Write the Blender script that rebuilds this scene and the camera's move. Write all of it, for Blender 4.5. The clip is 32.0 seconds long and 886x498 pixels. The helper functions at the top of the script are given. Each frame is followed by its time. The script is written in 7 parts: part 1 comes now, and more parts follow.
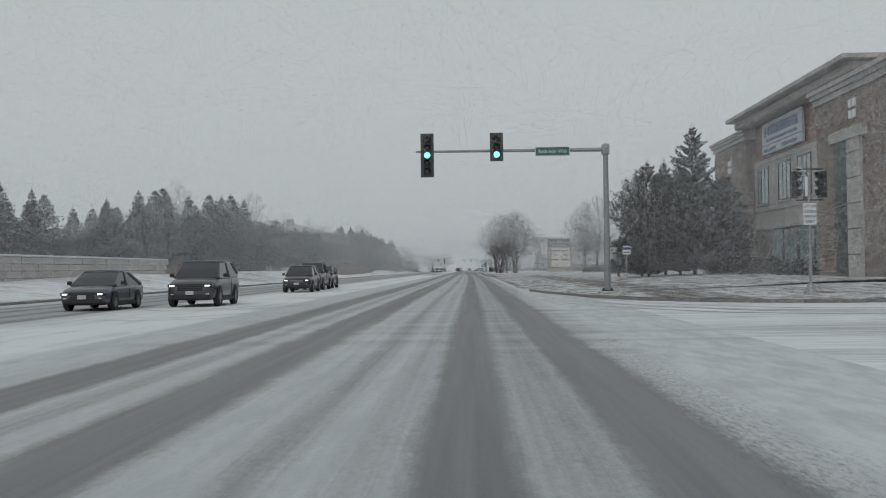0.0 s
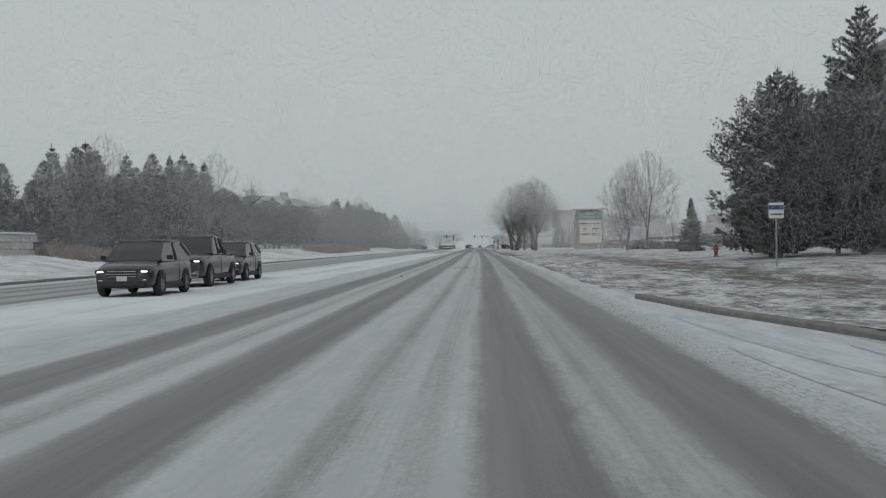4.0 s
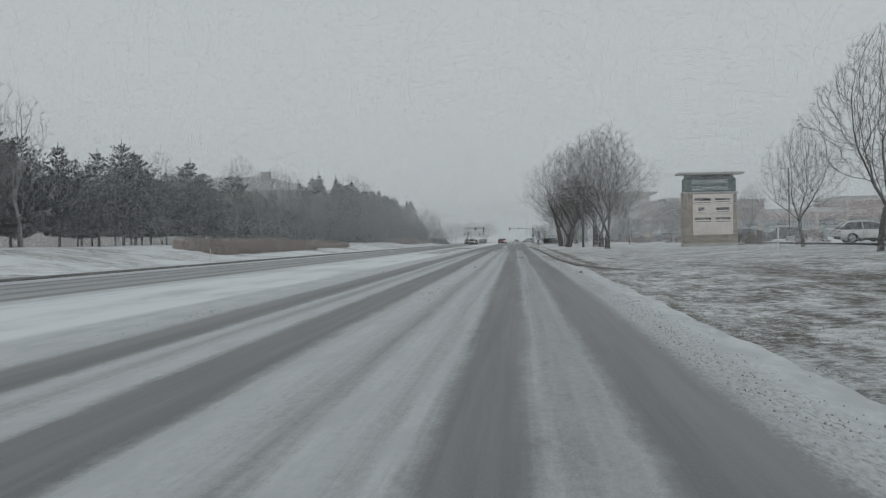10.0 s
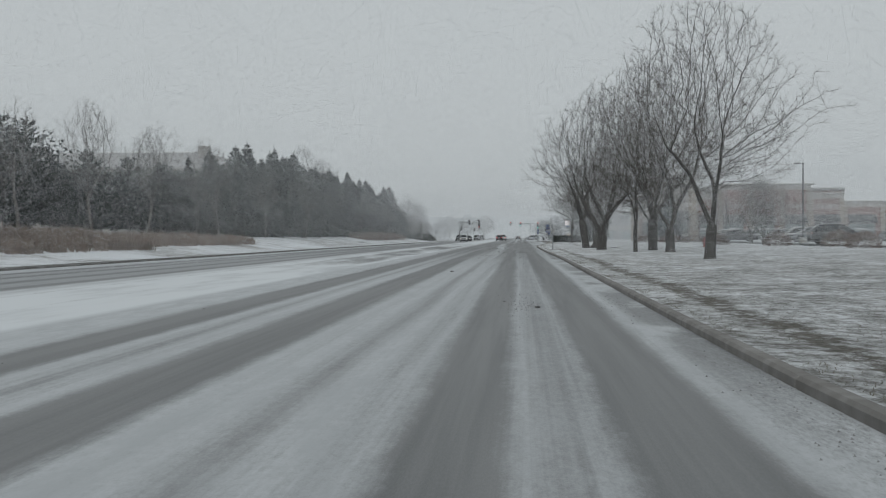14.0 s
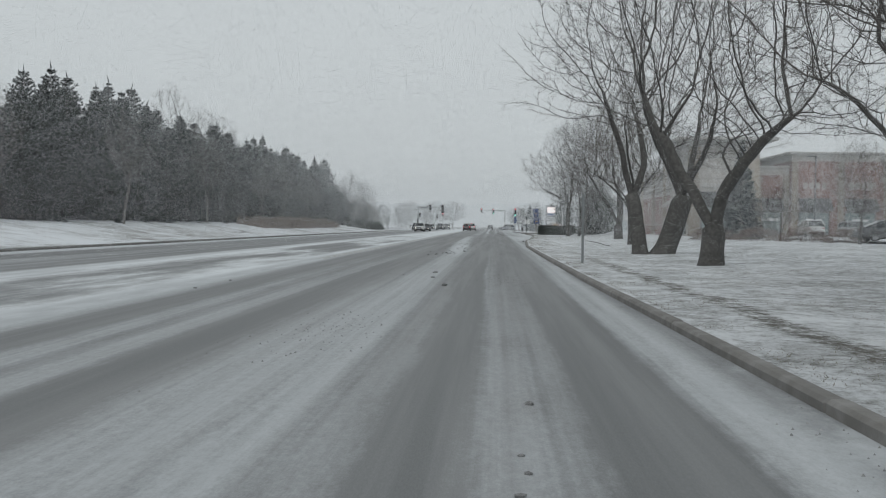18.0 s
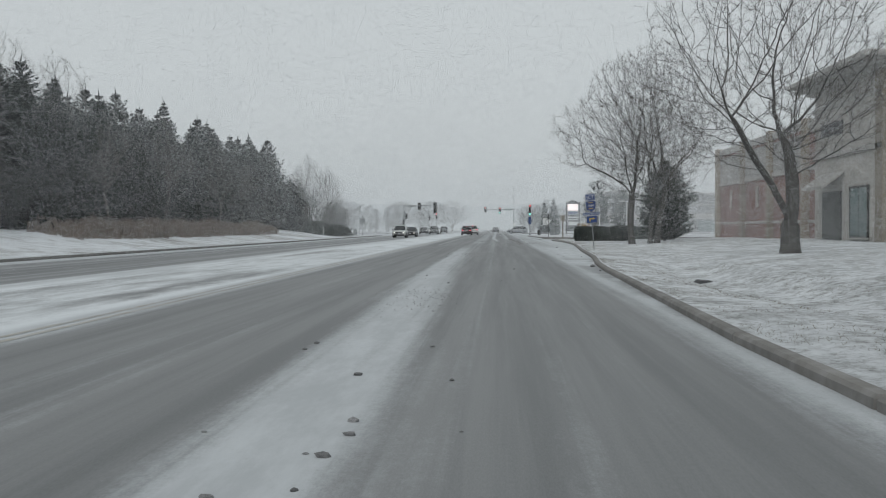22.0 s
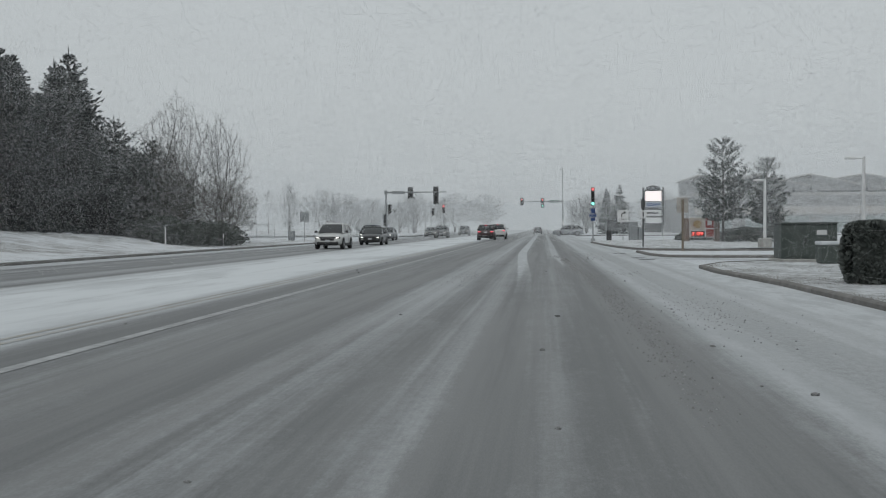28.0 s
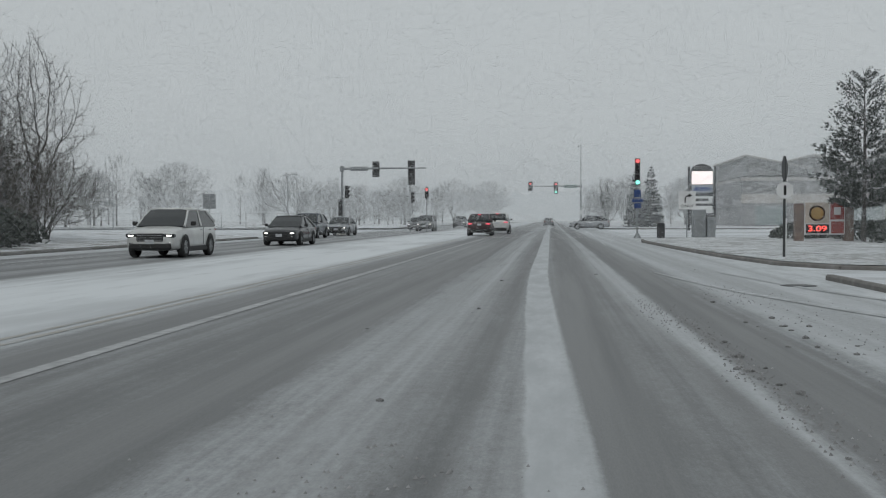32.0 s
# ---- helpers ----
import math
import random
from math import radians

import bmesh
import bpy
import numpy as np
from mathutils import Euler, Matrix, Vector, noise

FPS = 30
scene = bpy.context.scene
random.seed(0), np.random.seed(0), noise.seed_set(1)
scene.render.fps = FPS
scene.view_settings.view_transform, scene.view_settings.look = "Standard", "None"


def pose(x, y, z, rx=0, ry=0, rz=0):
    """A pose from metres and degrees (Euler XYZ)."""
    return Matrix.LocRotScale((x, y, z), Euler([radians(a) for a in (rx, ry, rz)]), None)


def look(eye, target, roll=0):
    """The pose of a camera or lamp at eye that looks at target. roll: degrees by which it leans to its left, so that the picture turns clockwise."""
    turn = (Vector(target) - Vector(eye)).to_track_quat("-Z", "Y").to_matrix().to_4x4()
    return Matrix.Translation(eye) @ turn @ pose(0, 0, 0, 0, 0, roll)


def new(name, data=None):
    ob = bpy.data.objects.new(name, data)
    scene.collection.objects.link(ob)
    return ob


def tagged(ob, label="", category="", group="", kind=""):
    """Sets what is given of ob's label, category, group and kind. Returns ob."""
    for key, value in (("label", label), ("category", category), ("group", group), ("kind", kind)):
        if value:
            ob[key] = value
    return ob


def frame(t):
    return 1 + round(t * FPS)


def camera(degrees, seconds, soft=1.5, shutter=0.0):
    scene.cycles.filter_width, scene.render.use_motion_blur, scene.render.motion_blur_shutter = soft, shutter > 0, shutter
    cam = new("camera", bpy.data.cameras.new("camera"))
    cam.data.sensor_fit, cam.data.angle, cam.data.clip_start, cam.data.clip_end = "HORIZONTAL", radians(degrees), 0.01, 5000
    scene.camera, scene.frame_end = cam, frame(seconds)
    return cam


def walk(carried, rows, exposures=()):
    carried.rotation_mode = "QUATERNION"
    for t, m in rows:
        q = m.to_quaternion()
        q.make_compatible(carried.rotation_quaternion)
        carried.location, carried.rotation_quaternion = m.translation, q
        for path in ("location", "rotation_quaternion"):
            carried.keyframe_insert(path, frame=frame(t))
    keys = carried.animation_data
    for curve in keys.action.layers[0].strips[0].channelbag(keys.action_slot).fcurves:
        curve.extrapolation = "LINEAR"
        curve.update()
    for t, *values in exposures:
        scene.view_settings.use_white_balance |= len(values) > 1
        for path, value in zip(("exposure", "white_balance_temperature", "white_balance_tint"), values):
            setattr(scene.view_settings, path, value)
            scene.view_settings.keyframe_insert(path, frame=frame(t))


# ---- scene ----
cam = camera(43.5, 32.0, soft=1.1)
PATH = [
    (0, (0.397, 5.08, 1.371), (0.345, 7.079, 1.407), -0.8),
    (0.5, (0.342, 8.604, 1.378), (0.299, 10.604, 1.409), -1.2),
    (1, (0.296, 12.618, 1.386), (0.262, 14.618, 1.406), -1.1),
    (1.5, (0.273, 16.921, 1.373), (0.238, 18.921, 1.389), -1.3),
    (2, (0.251, 21.547, 1.379), (0.203, 23.546, 1.4), -1.4),
    (2.5, (0.237, 26.534, 1.401), (0.173, 28.533, 1.414), -1.1),
    (3, (0.249, 31.909, 1.415), (0.181, 33.908, 1.421), -1.4),
    (3.5, (0.008, 37.199, 1.361), (-0.063, 39.197, 1.363), -1.3),
    (5.5, (-0.016, 60.7, 1.387), (-0.075, 62.699, 1.362), 0.2),
    (6, (0.051, 67.505, 1.37), (-0.017, 69.504, 1.348), 0.3),
    (6.5, (0.172, 74.577, 1.356), (0.082, 76.574, 1.337), 0.4),
    (7, (0.314, 81.913, 1.382), (0.202, 83.91, 1.364), 0.2),
    (7.5, (0.459, 89.317, 1.369), (0.329, 91.313, 1.353), -0.2),
    (8, (0.46, 96.773, 1.36), (0.312, 98.768, 1.345), -0.4),
    (8.5, (0.485, 104.354, 1.359), (0.34, 106.348, 1.341), -0.6),
    (9, (0.569, 111.94, 1.361), (0.434, 113.936, 1.347), -1.1),
    (9.5, (0.57, 119.968, 1.389), (0.441, 121.964, 1.373), -1.0),
    (10, (0.568, 128.195, 1.392), (0.429, 130.191, 1.377), -1.0),
    (10.5, (0.587, 136.503, 1.406), (0.453, 138.498, 1.386), -1.0),
    (11, (0.585, 145.053, 1.384), (0.414, 147.046, 1.368), -1.4),
    (11.5, (0.565, 153.074, 1.347), (0.401, 155.067, 1.331), -0.8),
    (12, (0.588, 161.0, 1.319), (0.427, 162.993, 1.303), -0.6),
    (12.5, (0.521, 168.583, 1.389), (0.369, 170.577, 1.37), -0.5),
    (13, (0.407, 176.157, 1.353), (0.263, 178.151, 1.329), 0.1),
    (13.5, (0.401, 183.79, 1.407), (0.258, 185.785, 1.375), 0.4),
    (14, (0.448, 191.762, 1.382), (0.306, 193.756, 1.359), -0.1),
    (14.5, (0.415, 199.819, 1.364), (0.282, 201.814, 1.341), 0.0),
    (16.5, (0.001, 232.827, 1.401), (-0.086, 234.825, 1.367), 0.7),
    (17, (0.237, 240.885, 1.411), (0.171, 242.883, 1.37), 0.4),
    (17.5, (0.188, 248.756, 1.378), (0.108, 250.754, 1.341), 0.7),
    (18, (0.122, 256.337, 1.415), (0.031, 258.335, 1.371), 0.8),
    (18.5, (0.042, 263.785, 1.373), (-0.046, 265.783, 1.324), 1.1),
    (19, (-0.013, 271.381, 1.367), (-0.076, 273.38, 1.318), 0.7),
    (19.5, (-0.042, 279.035, 1.382), (-0.092, 281.034, 1.332), 0.7),
    (20, (-0.088, 286.664, 1.389), (-0.155, 288.662, 1.342), 0.4),
    (20.5, (-0.055, 293.972, 1.341), (-0.146, 295.97, 1.295), 0.2),
    (21, (-0.221, 301.401, 1.329), (-0.33, 303.398, 1.29), 0.2),
    (21.5, (-0.352, 309.097, 1.33), (-0.461, 311.094, 1.295), -0.0),
    (22, (-0.546, 316.569, 1.371), (-0.645, 318.566, 1.333), -0.1),
    (22.5, (-0.763, 324.071, 1.369), (-0.857, 326.069, 1.33), 0.0),
    (23, (-0.895, 331.885, 1.327), (-0.985, 333.882, 1.292), 0.1),
    (23.5, (-0.802, 340.109, 1.416), (-0.889, 342.107, 1.38), 0.4),
    (24, (-0.59, 348.206, 1.402), (-0.676, 350.204, 1.374), -0.2),
    (24.5, (-0.595, 355.771, 1.41), (-0.667, 357.769, 1.383), -0.3),
    (26.5, (0.216, 381.736, 1.36), (0.104, 383.732, 1.325), 0.0),
    (27, (0.189, 387.406, 1.367), (0.039, 389.4, 1.335), -0.2),
    (27.5, (0.127, 392.638, 1.363), (-0.043, 394.63, 1.331), -0.2),
    (28, (0.012, 397.623, 1.384), (-0.168, 399.614, 1.346), -0.3),
    (28.5, (-0.183, 402.526, 1.424), (-0.362, 404.518, 1.384), -0.2),
    (29, (-0.213, 407.432, 1.431), (-0.391, 409.424, 1.389), -0.2),
    (29.5, (-0.209, 412.068, 1.418), (-0.386, 414.06, 1.379), -0.5),
    (30, (-0.352, 416.643, 1.402), (-0.533, 418.634, 1.358), -0.2),
    (30.5, (-0.448, 421.156, 1.375), (-0.633, 423.147, 1.329), -0.3),
    (31, (-0.536, 425.646, 1.37), (-0.726, 427.637, 1.322), -0.4),
    (31.5, (-0.682, 429.992, 1.341), (-0.877, 431.982, 1.287), -0.2),
    (32, (-0.829, 434.163, 1.312), (-1.022, 436.153, 1.258), -0.1),
]
walk(cam, [(t, look(eye, target, roll)) for t, eye, target, roll in PATH],
     exposures=((0.0, 0.0), (13.0, 0.0), (17.0, 0.22), (24.0, 0.22), (28.0, 0.07), (32.0, 0.0)))

# ---------------------------------------------------------------- sky and light
world = bpy.data.worlds.new("overcast_sky")
scene.world = world
world.use_nodes = True
wn, wl = world.node_tree.nodes, world.node_tree.links
wn.clear()
w_sky = wn.new("ShaderNodeTexSky")
w_sky.sky_type, w_sky.sun_disc = "NISHITA", False
w_sky.sun_elevation, w_sky.sun_rotation = radians(28), radians(200)
w_sky.air_density, w_sky.dust_density, w_sky.ozone_density = 0.6, 6.0, 1.0
w_hsv = wn.new("ShaderNodeHueSaturation")
w_hsv.inputs["Saturation"].default_value = 0.10
w_hsv.inputs["Value"].default_value = 0.10
w_mix = wn.new("ShaderNodeMixRGB")          # cloud cover over the clear sky
w_mix.inputs[0].default_value = 0.88
w_mix.inputs[2].default_value = (0.50, 0.540, 0.556, 1)
w_bg = wn.new("ShaderNodeBackground")
w_bg.inputs[1].default_value = 1.0
w_out = wn.new("ShaderNodeOutputWorld")
wl.new(w_sky.outputs[0], w_hsv.inputs["Color"])
wl.new(w_hsv.outputs[0], w_mix.inputs[1])
wl.new(w_mix.outputs[0], w_bg.inputs[0])
wl.new(w_bg.outputs[0], w_out.inputs[0])
sun = new("sun", bpy.data.lights.new("sun", "SUN"))
sun.data.energy, sun.data.angle, sun.data.color = 0.5, radians(40), (1.0, 0.98, 0.95)
sun.matrix_world = look((0, 0, 60), (20, 45, 0))

# ---------------------------------------------------------------- materials
MATS = {}


def material(name, color, rough=0.8, metal=0.0, color2=None, scale=6.0, bump=0.0, bump_scale=None, spread=0.0, emit=0.0, coat=0.0, through_light=0.0):
    """Base colour mixed by noise at two scales, with bump; spread: brightness that differs from object to object."""
    if name in MATS:
        return MATS[name]
    m = bpy.data.materials.new(name)
    m.use_nodes = True
    n, l = m.node_tree.nodes, m.node_tree.links
    b = n["Principled BSDF"]
    b.inputs["Roughness"].default_value, b.inputs["Metallic"].default_value = rough, metal
    b.inputs["Coat Weight"].default_value = coat
    color = (*color, 1)
    co = n.new("ShaderNodeTexCoord")
    n1 = n.new("ShaderNodeTexNoise")
    n1.inputs["Scale"].default_value, n1.inputs["Detail"].default_value = scale, 6
    n2 = n.new("ShaderNodeTexNoise")
    n2.inputs["Scale"].default_value, n2.inputs["Detail"].default_value = scale * 0.13, 4
    l.new(co.outputs["Object"], n1.inputs[0])
    l.new(co.outputs["Object"], n2.inputs[0])
    mx = n.new("ShaderNodeMixRGB")
    mx.inputs[1].default_value = color
    mx.inputs[2].default_value = (*color2, 1) if color2 else tuple(c * 0.72 for c in color[:3]) + (1,)
    r1 = n.new("ShaderNodeMapRange")
    r1.inputs[1].default_value, r1.inputs[2].default_value = 0.35, 0.68
    l.new(n1.outputs[0], r1.inputs[0])
    l.new(r1.outputs[0], mx.inputs[0])
    m2 = n.new("ShaderNodeMixRGB")
    m2.blend_type = "MULTIPLY"
    m2.inputs[0].default_value = 0.5
    r2 = n.new("ShaderNodeMapRange")
    r2.inputs[1].default_value, r2.inputs[2].default_value, r2.inputs[3].default_value, r2.inputs[4].default_value = 0.3, 0.7, 0.65, 1.15
    l.new(n2.outputs[0], r2.inputs[0])
    l.new(mx.outputs[0], m2.inputs[1])
    l.new(r2.outputs[0], m2.inputs[2])
    last = m2.outputs[0]
    if spread:
        oi = n.new("ShaderNodeObjectInfo")
        r3 = n.new("ShaderNodeMapRange")
        r3.inputs[3].default_value, r3.inputs[4].default_value = 1 - spread, 1 + spread
        l.new(oi.outputs["Random"], r3.inputs[0])
        m3 = n.new("ShaderNodeMixRGB")
        m3.blend_type = "MULTIPLY"
        m3.inputs[0].default_value = 1
        l.new(last, m3.inputs[1])
        l.new(r3.outputs[0], m3.inputs[2])
        last = m3.outputs[0]
    l.new(last, b.inputs["Base Color"])
    if bump:
        bp = n.new("ShaderNodeBump")
        bp.inputs["Strength"].default_value, bp.inputs["Distance"].default_value = bump, 0.02
        src = n1
        if bump_scale:
            src = n.new("ShaderNodeTexNoise")
            src.inputs["Scale"].default_value, src.inputs["Detail"].default_value = bump_scale, 5
            l.new(co.outputs["Object"], src.inputs[0])
        l.new(src.outputs[0], bp.inputs["Height"])
        l.new(bp.outputs[0], b.inputs["Normal"])
    if through_light:
        tr = n.new("ShaderNodeBsdfTranslucent")
        l.new(last, tr.inputs[0])
        ms = n.new("ShaderNodeMixShader")
        ms.inputs[0].default_value = through_light
        l.new(b.outputs[0], ms.inputs[1])
        l.new(tr.outputs[0], ms.inputs[2])
        l.new(ms.outputs[0], n["Material Output"].inputs[0])
    if emit:
        b.inputs["Emission Color"].default_value, b.inputs["Emission Strength"].default_value = color, emit
    MATS[name] = m
    return m


def snow_over(name, base, base2, snow=0.5, scale=0.9, fine=9.0, rough=0.9, snow_color=(0.74, 0.77, 0.80), soft=0.16, stretch=1.0, weight=0.8):
    """A ground cover with wind-blown snow lying in patches on it; snow: the share that it covers."""
    m = bpy.data.materials.new(name)
    m.use_nodes = True
    n, l = m.node_tree.nodes, m.node_tree.links
    b = n["Principled BSDF"]
    b.inputs["Roughness"].default_value = rough
    co = n.new("ShaderNodeTexCoord")
    big, mid, small = (n.new("ShaderNodeTexNoise") for _ in range(3))
    for node, s, d in ((big, scale * 0.12, 4), (mid, scale, 6), (small, fine, 6)):
        node.inputs["Scale"].default_value, node.inputs["Detail"].default_value = s, d
        node.inputs["Roughness"].default_value = 0.65
        mp = n.new("ShaderNodeMapping")
        mp.inputs["Scale"].default_value = (stretch, 1, 1)
        l.new(co.outputs["Object"], mp.inputs[0])
        l.new(mp.outputs[0], node.inputs[0])
    add1 = n.new("ShaderNodeMath")
    add1.operation, add1.inputs[1].default_value = "MULTIPLY_ADD", 0.75
    l.new(big.outputs[0], add1.inputs[0])
    half = n.new("ShaderNodeMath")
    half.operation, half.inputs[1].default_value = "MULTIPLY", 0.65
    l.new(mid.outputs[0], half.inputs[0])
    l.new(half.outputs[0], add1.inputs[2])
    add2 = n.new("ShaderNodeMath")
    add2.operation, add2.inputs[1].default_value = "MULTIPLY_ADD", weight
    l.new(small.outputs[0], add2.inputs[0])
    l.new(add1.outputs[0], add2.inputs[2])
    mid_at = 0.70 + 0.5 * weight + (0.5 - snow) * 0.42
    rg = n.new("ShaderNodeMapRange")
    rg.interpolation_type = "SMOOTHSTEP"
    rg.inputs[1].default_value, rg.inputs[2].default_value = mid_at - soft, mid_at + soft
    l.new(add2.outputs[0], rg.inputs[0])
    soil = n.new("ShaderNodeMixRGB")
    soil.inputs[1].default_value, soil.inputs[2].default_value = (*base, 1), (*base2, 1)
    l.new(mid.outputs[0], soil.inputs[0])
    mx = n.new("ShaderNodeMixRGB")
    mx.inputs[2].default_value = (*snow_color, 1)
    l.new(soil.outputs[0], mx.inputs[1])
    l.new(rg.outputs[0], mx.inputs[0])
    l.new(mx.outputs[0], b.inputs["Base Color"])
    bp = n.new("ShaderNodeBump")
    bp.inputs["Strength"].default_value, bp.inputs["Distance"].default_value = 0.7, 0.05
    l.new(add2.outputs[0], bp.inputs["Height"])
    l.new(bp.outputs[0], b.inputs["Normal"])
    MATS[name] = m
    return m


def road_material():
    """Asphalt under blown snow: tyre tracks run along the lanes as bands in x, ragged by noise drawn out along y."""
    m = bpy.data.materials.new("snowy_asphalt")
    m.use_nodes = True
    n, l = m.node_tree.nodes, m.node_tree.links
    b = n["Principled BSDF"]
    co = n.new("ShaderNodeTexCoord")
    sep = n.new("ShaderNodeSeparateXYZ")
    l.new(co.outputs["Object"], sep.inputs[0])

    def math(op, a, c=None, d=None):
        k = n.new("ShaderNodeMath")
        k.operation = op
        for i, v in enumerate((a, c, d)):
            if v is None:
                continue
            if isinstance(v, (int, float)):
                k.inputs[i].default_value = v
            else:
                l.new(v, k.inputs[i])
        return k.outputs[0]

    def tex(sx, sy, scale, detail=5, rough=0.6):
        mp = n.new("ShaderNodeMapping")
        mp.inputs["Scale"].default_value = (sx, sy, 1)
        l.new(co.outputs["Object"], mp.inputs[0])
        t = n.new("ShaderNodeTexNoise")
        t.inputs["Scale"].default_value, t.inputs["Detail"].default_value, t.inputs["Roughness"].default_value = scale, detail, rough
        l.new(mp.outputs[0], t.inputs[0])
        return t.outputs[0]

    def ramp(v, a, c, lo=0.0, hi=1.0):
        k = n.new("ShaderNodeMapRange")
        k.interpolation_type = "SMOOTHSTEP"
        k.inputs[1].default_value, k.inputs[2].default_value, k.inputs[3].default_value, k.inputs[4].default_value = a, c, lo, hi
        l.new(v, k.inputs[0])
        return k.outputs[0]

    x, y = sep.outputs[0], sep.outputs[1]
    drift = math("SUBTRACT", tex(0.02, 0.012, 1.0, 2), 0.5)
    wob = math("SUBTRACT", tex(0.9, 0.06, 1.0, 6), 0.5)
    rag = math("SUBTRACT", tex(2.5, 0.9, 1.0, 8, 0.7), 0.5)
    xw = math("ADD", x, math("MULTIPLY_ADD", drift, 0.3, math("MULTIPLY_ADD", wob, 0.30, math("MULTIPLY", rag, 0.26))))

    def band(centre, half, edge=0.30):
        return ramp(math("ABSOLUTE", math("SUBTRACT", xw, centre)), half - edge, half + edge, 1.0, 0.0)

    tracks = None
    way = n.new("ShaderNodeMapRange")          # the driven line bends slowly across the lane
    way.inputs[1].default_value, way.inputs[2].default_value, way.inputs[3].default_value, way.inputs[4].default_value = 130, 285, 0.32, -0.44
    l.new(y, way.inputs[0])
    xs = math("SUBTRACT", xw, way.outputs[0])

    def lane(centre, half, edge=0.26):
        return ramp(math("ABSOLUTE", math("SUBTRACT", xs, centre)), half - edge, half + edge, 1.0, 0.0)

    for centre, half, deep in ((0.0, 0.36, 1.0), (1.6, 0.45, 1.0), (-2.98, 0.46, 1.0), (-5.15, 0.46, 1.0), (-4.15, 0.14, 0.35), (-1.45, 0.15, 0.42), (-0.75, 0.12, 0.25), (0.8, 0.34, 0.30)):
        one = math("MULTIPLY", lane(centre, half), deep)
        tracks = one if tracks is None else math("MAXIMUM", tracks, one)
    for centre, half, deep in ((-13.2, 0.42, 0.85), (-14.9, 0.42, 0.85), (-16.9, 0.45, 0.85), (-18.5, 0.45, 0.85), (-11.4, 0.12, 0.4), (-9.2, 0.1, 0.3)):
        tracks = math("MAXIMUM", tracks, math("MULTIPLY", band(centre, half), deep))
    # Later on the lanes are blown nearly bare between the two verges.
    later = ramp(math("ADD", y, math("MULTIPLY", drift, 60.0)), 215, 320)
    turn = math("MULTIPLY", math("MULTIPLY", ramp(xw, 2.1, 2.6), ramp(xw, 4.0, 4.6, 1.0, 0.0)), math("MULTIPLY", ramp(y, 380, 405), 0.6))
    lanes = math("MAXIMUM", turn, math("MULTIPLY", ramp(xw, -6.7, -6.2), ramp(xw, 1.5, 2.3, 1.0, 0.0)))
    over = math("MULTIPLY", ramp(xw, -19.3, -18.9), ramp(xw, -13.0, -12.3, 1.0, 0.0))
    bare = math("MULTIPLY", math("MAXIMUM", lanes, over), later)
    stripes = ramp(tex(1.3, 0.006, 1.0, 4), 0.42, 0.62)
    bare = math("MULTIPLY", bare, math("MULTIPLY_ADD", stripes, -0.42, 0.92))
    bare = math("MULTIPLY", bare, ramp(y, 376, 408, 1.0, 0.74))
    slant = ramp(math("ABSOLUTE", math("ADD", math("MULTIPLY_ADD", rag, -0.08, x), ramp(y, 418, 464, 0.42, 1.12))), 0.15, 0.25, 1.0, 0.0)
    ridge_band = ramp(math("ABSOLUTE", math("ADD", math("ADD", xw, 1.75), ramp(y, 310, 365, 0.0, 1.0))), 0.15, 1.05, 1.0, 0.0)
    ridge = math("MULTIPLY", math("MAXIMUM", math("MULTIPLY", ridge_band, math("MULTIPLY", ramp(y, 380, 405, 1.0, 0.15), ramp(math("MULTIPLY_ADD", wob, 60.0, y), 296, 330, 0.45, 1.0))), math("MULTIPLY", math("MAXIMUM", math("MAXIMUM", math("MULTIPLY", slant, 0.9), math("MULTIPLY", band(-2.35, 0.62, 0.35), 0.45)), math("MULTIPLY", ramp(math("ABSOLUTE", math("SUBTRACT", x, ramp(y, 424, 452, 1.3, 0.62))), 0.10, 0.30, 1.0, 0.0), 0.7)), ramp(y, 402, 422))), later)
    bare = math("MULTIPLY", bare, math("MULTIPLY_ADD", ridge, -0.6, 1.0))
    # wind has bared the middle of the road in patches
    swept = math("MULTIPLY", math("MULTIPLY", ramp(xw, -11.8, -10.6), ramp(xw, -8.0, -6.9, 1.0, 0.0)), math("MULTIPLY", ramp(y, 232, 262), ramp(y, 372, 402, 1.0, 0.0)))
    swept = math("MULTIPLY", swept, ramp(tex(0.28, 0.035, 1.0, 5, 0.6), 0.40, 0.60, 0.25, 0.85))
    bare = math("MAXIMUM", bare, swept)
    oplanes = math("MULTIPLY", over, 0.45)
    clear = math("MAXIMUM", math("MAXIMUM", tracks, bare), oplanes)
    # cross traffic at the two junctions
    dust = tex(1.0, 0.22, 2.2, 8, 0.7)
    fine = tex(1.0, 0.40, 14.0, 6, 0.7)
    streak = math("SUBTRACT", tex(4.0, 0.03, 1.0, 6, 0.65), 0.5)
    tread = math("SUBTRACT", tex(14.0, 0.08, 1.0, 4, 0.6), 0.5)
    driven = math("MULTIPLY", ramp(xw, -6.6, -5.6), ramp(xw, 1.9, 2.7, 1.0, 0.0))
    keen = math("MULTIPLY_ADD", later, -0.10, 0.62)
    clear = math("MULTIPLY_ADD", math("MULTIPLY", driven, math("MULTIPLY_ADD", streak, keen, math("MULTIPLY_ADD", tread, 0.30, 0.17))), 1.0, clear)
    clear = math("MULTIPLY_ADD", math("MULTIPLY", ridge, ramp(tex(0.8, 0.10, 1.0, 6, 0.65), 0.30, 0.60, 0.45, 1.0)), -0.40, clear)
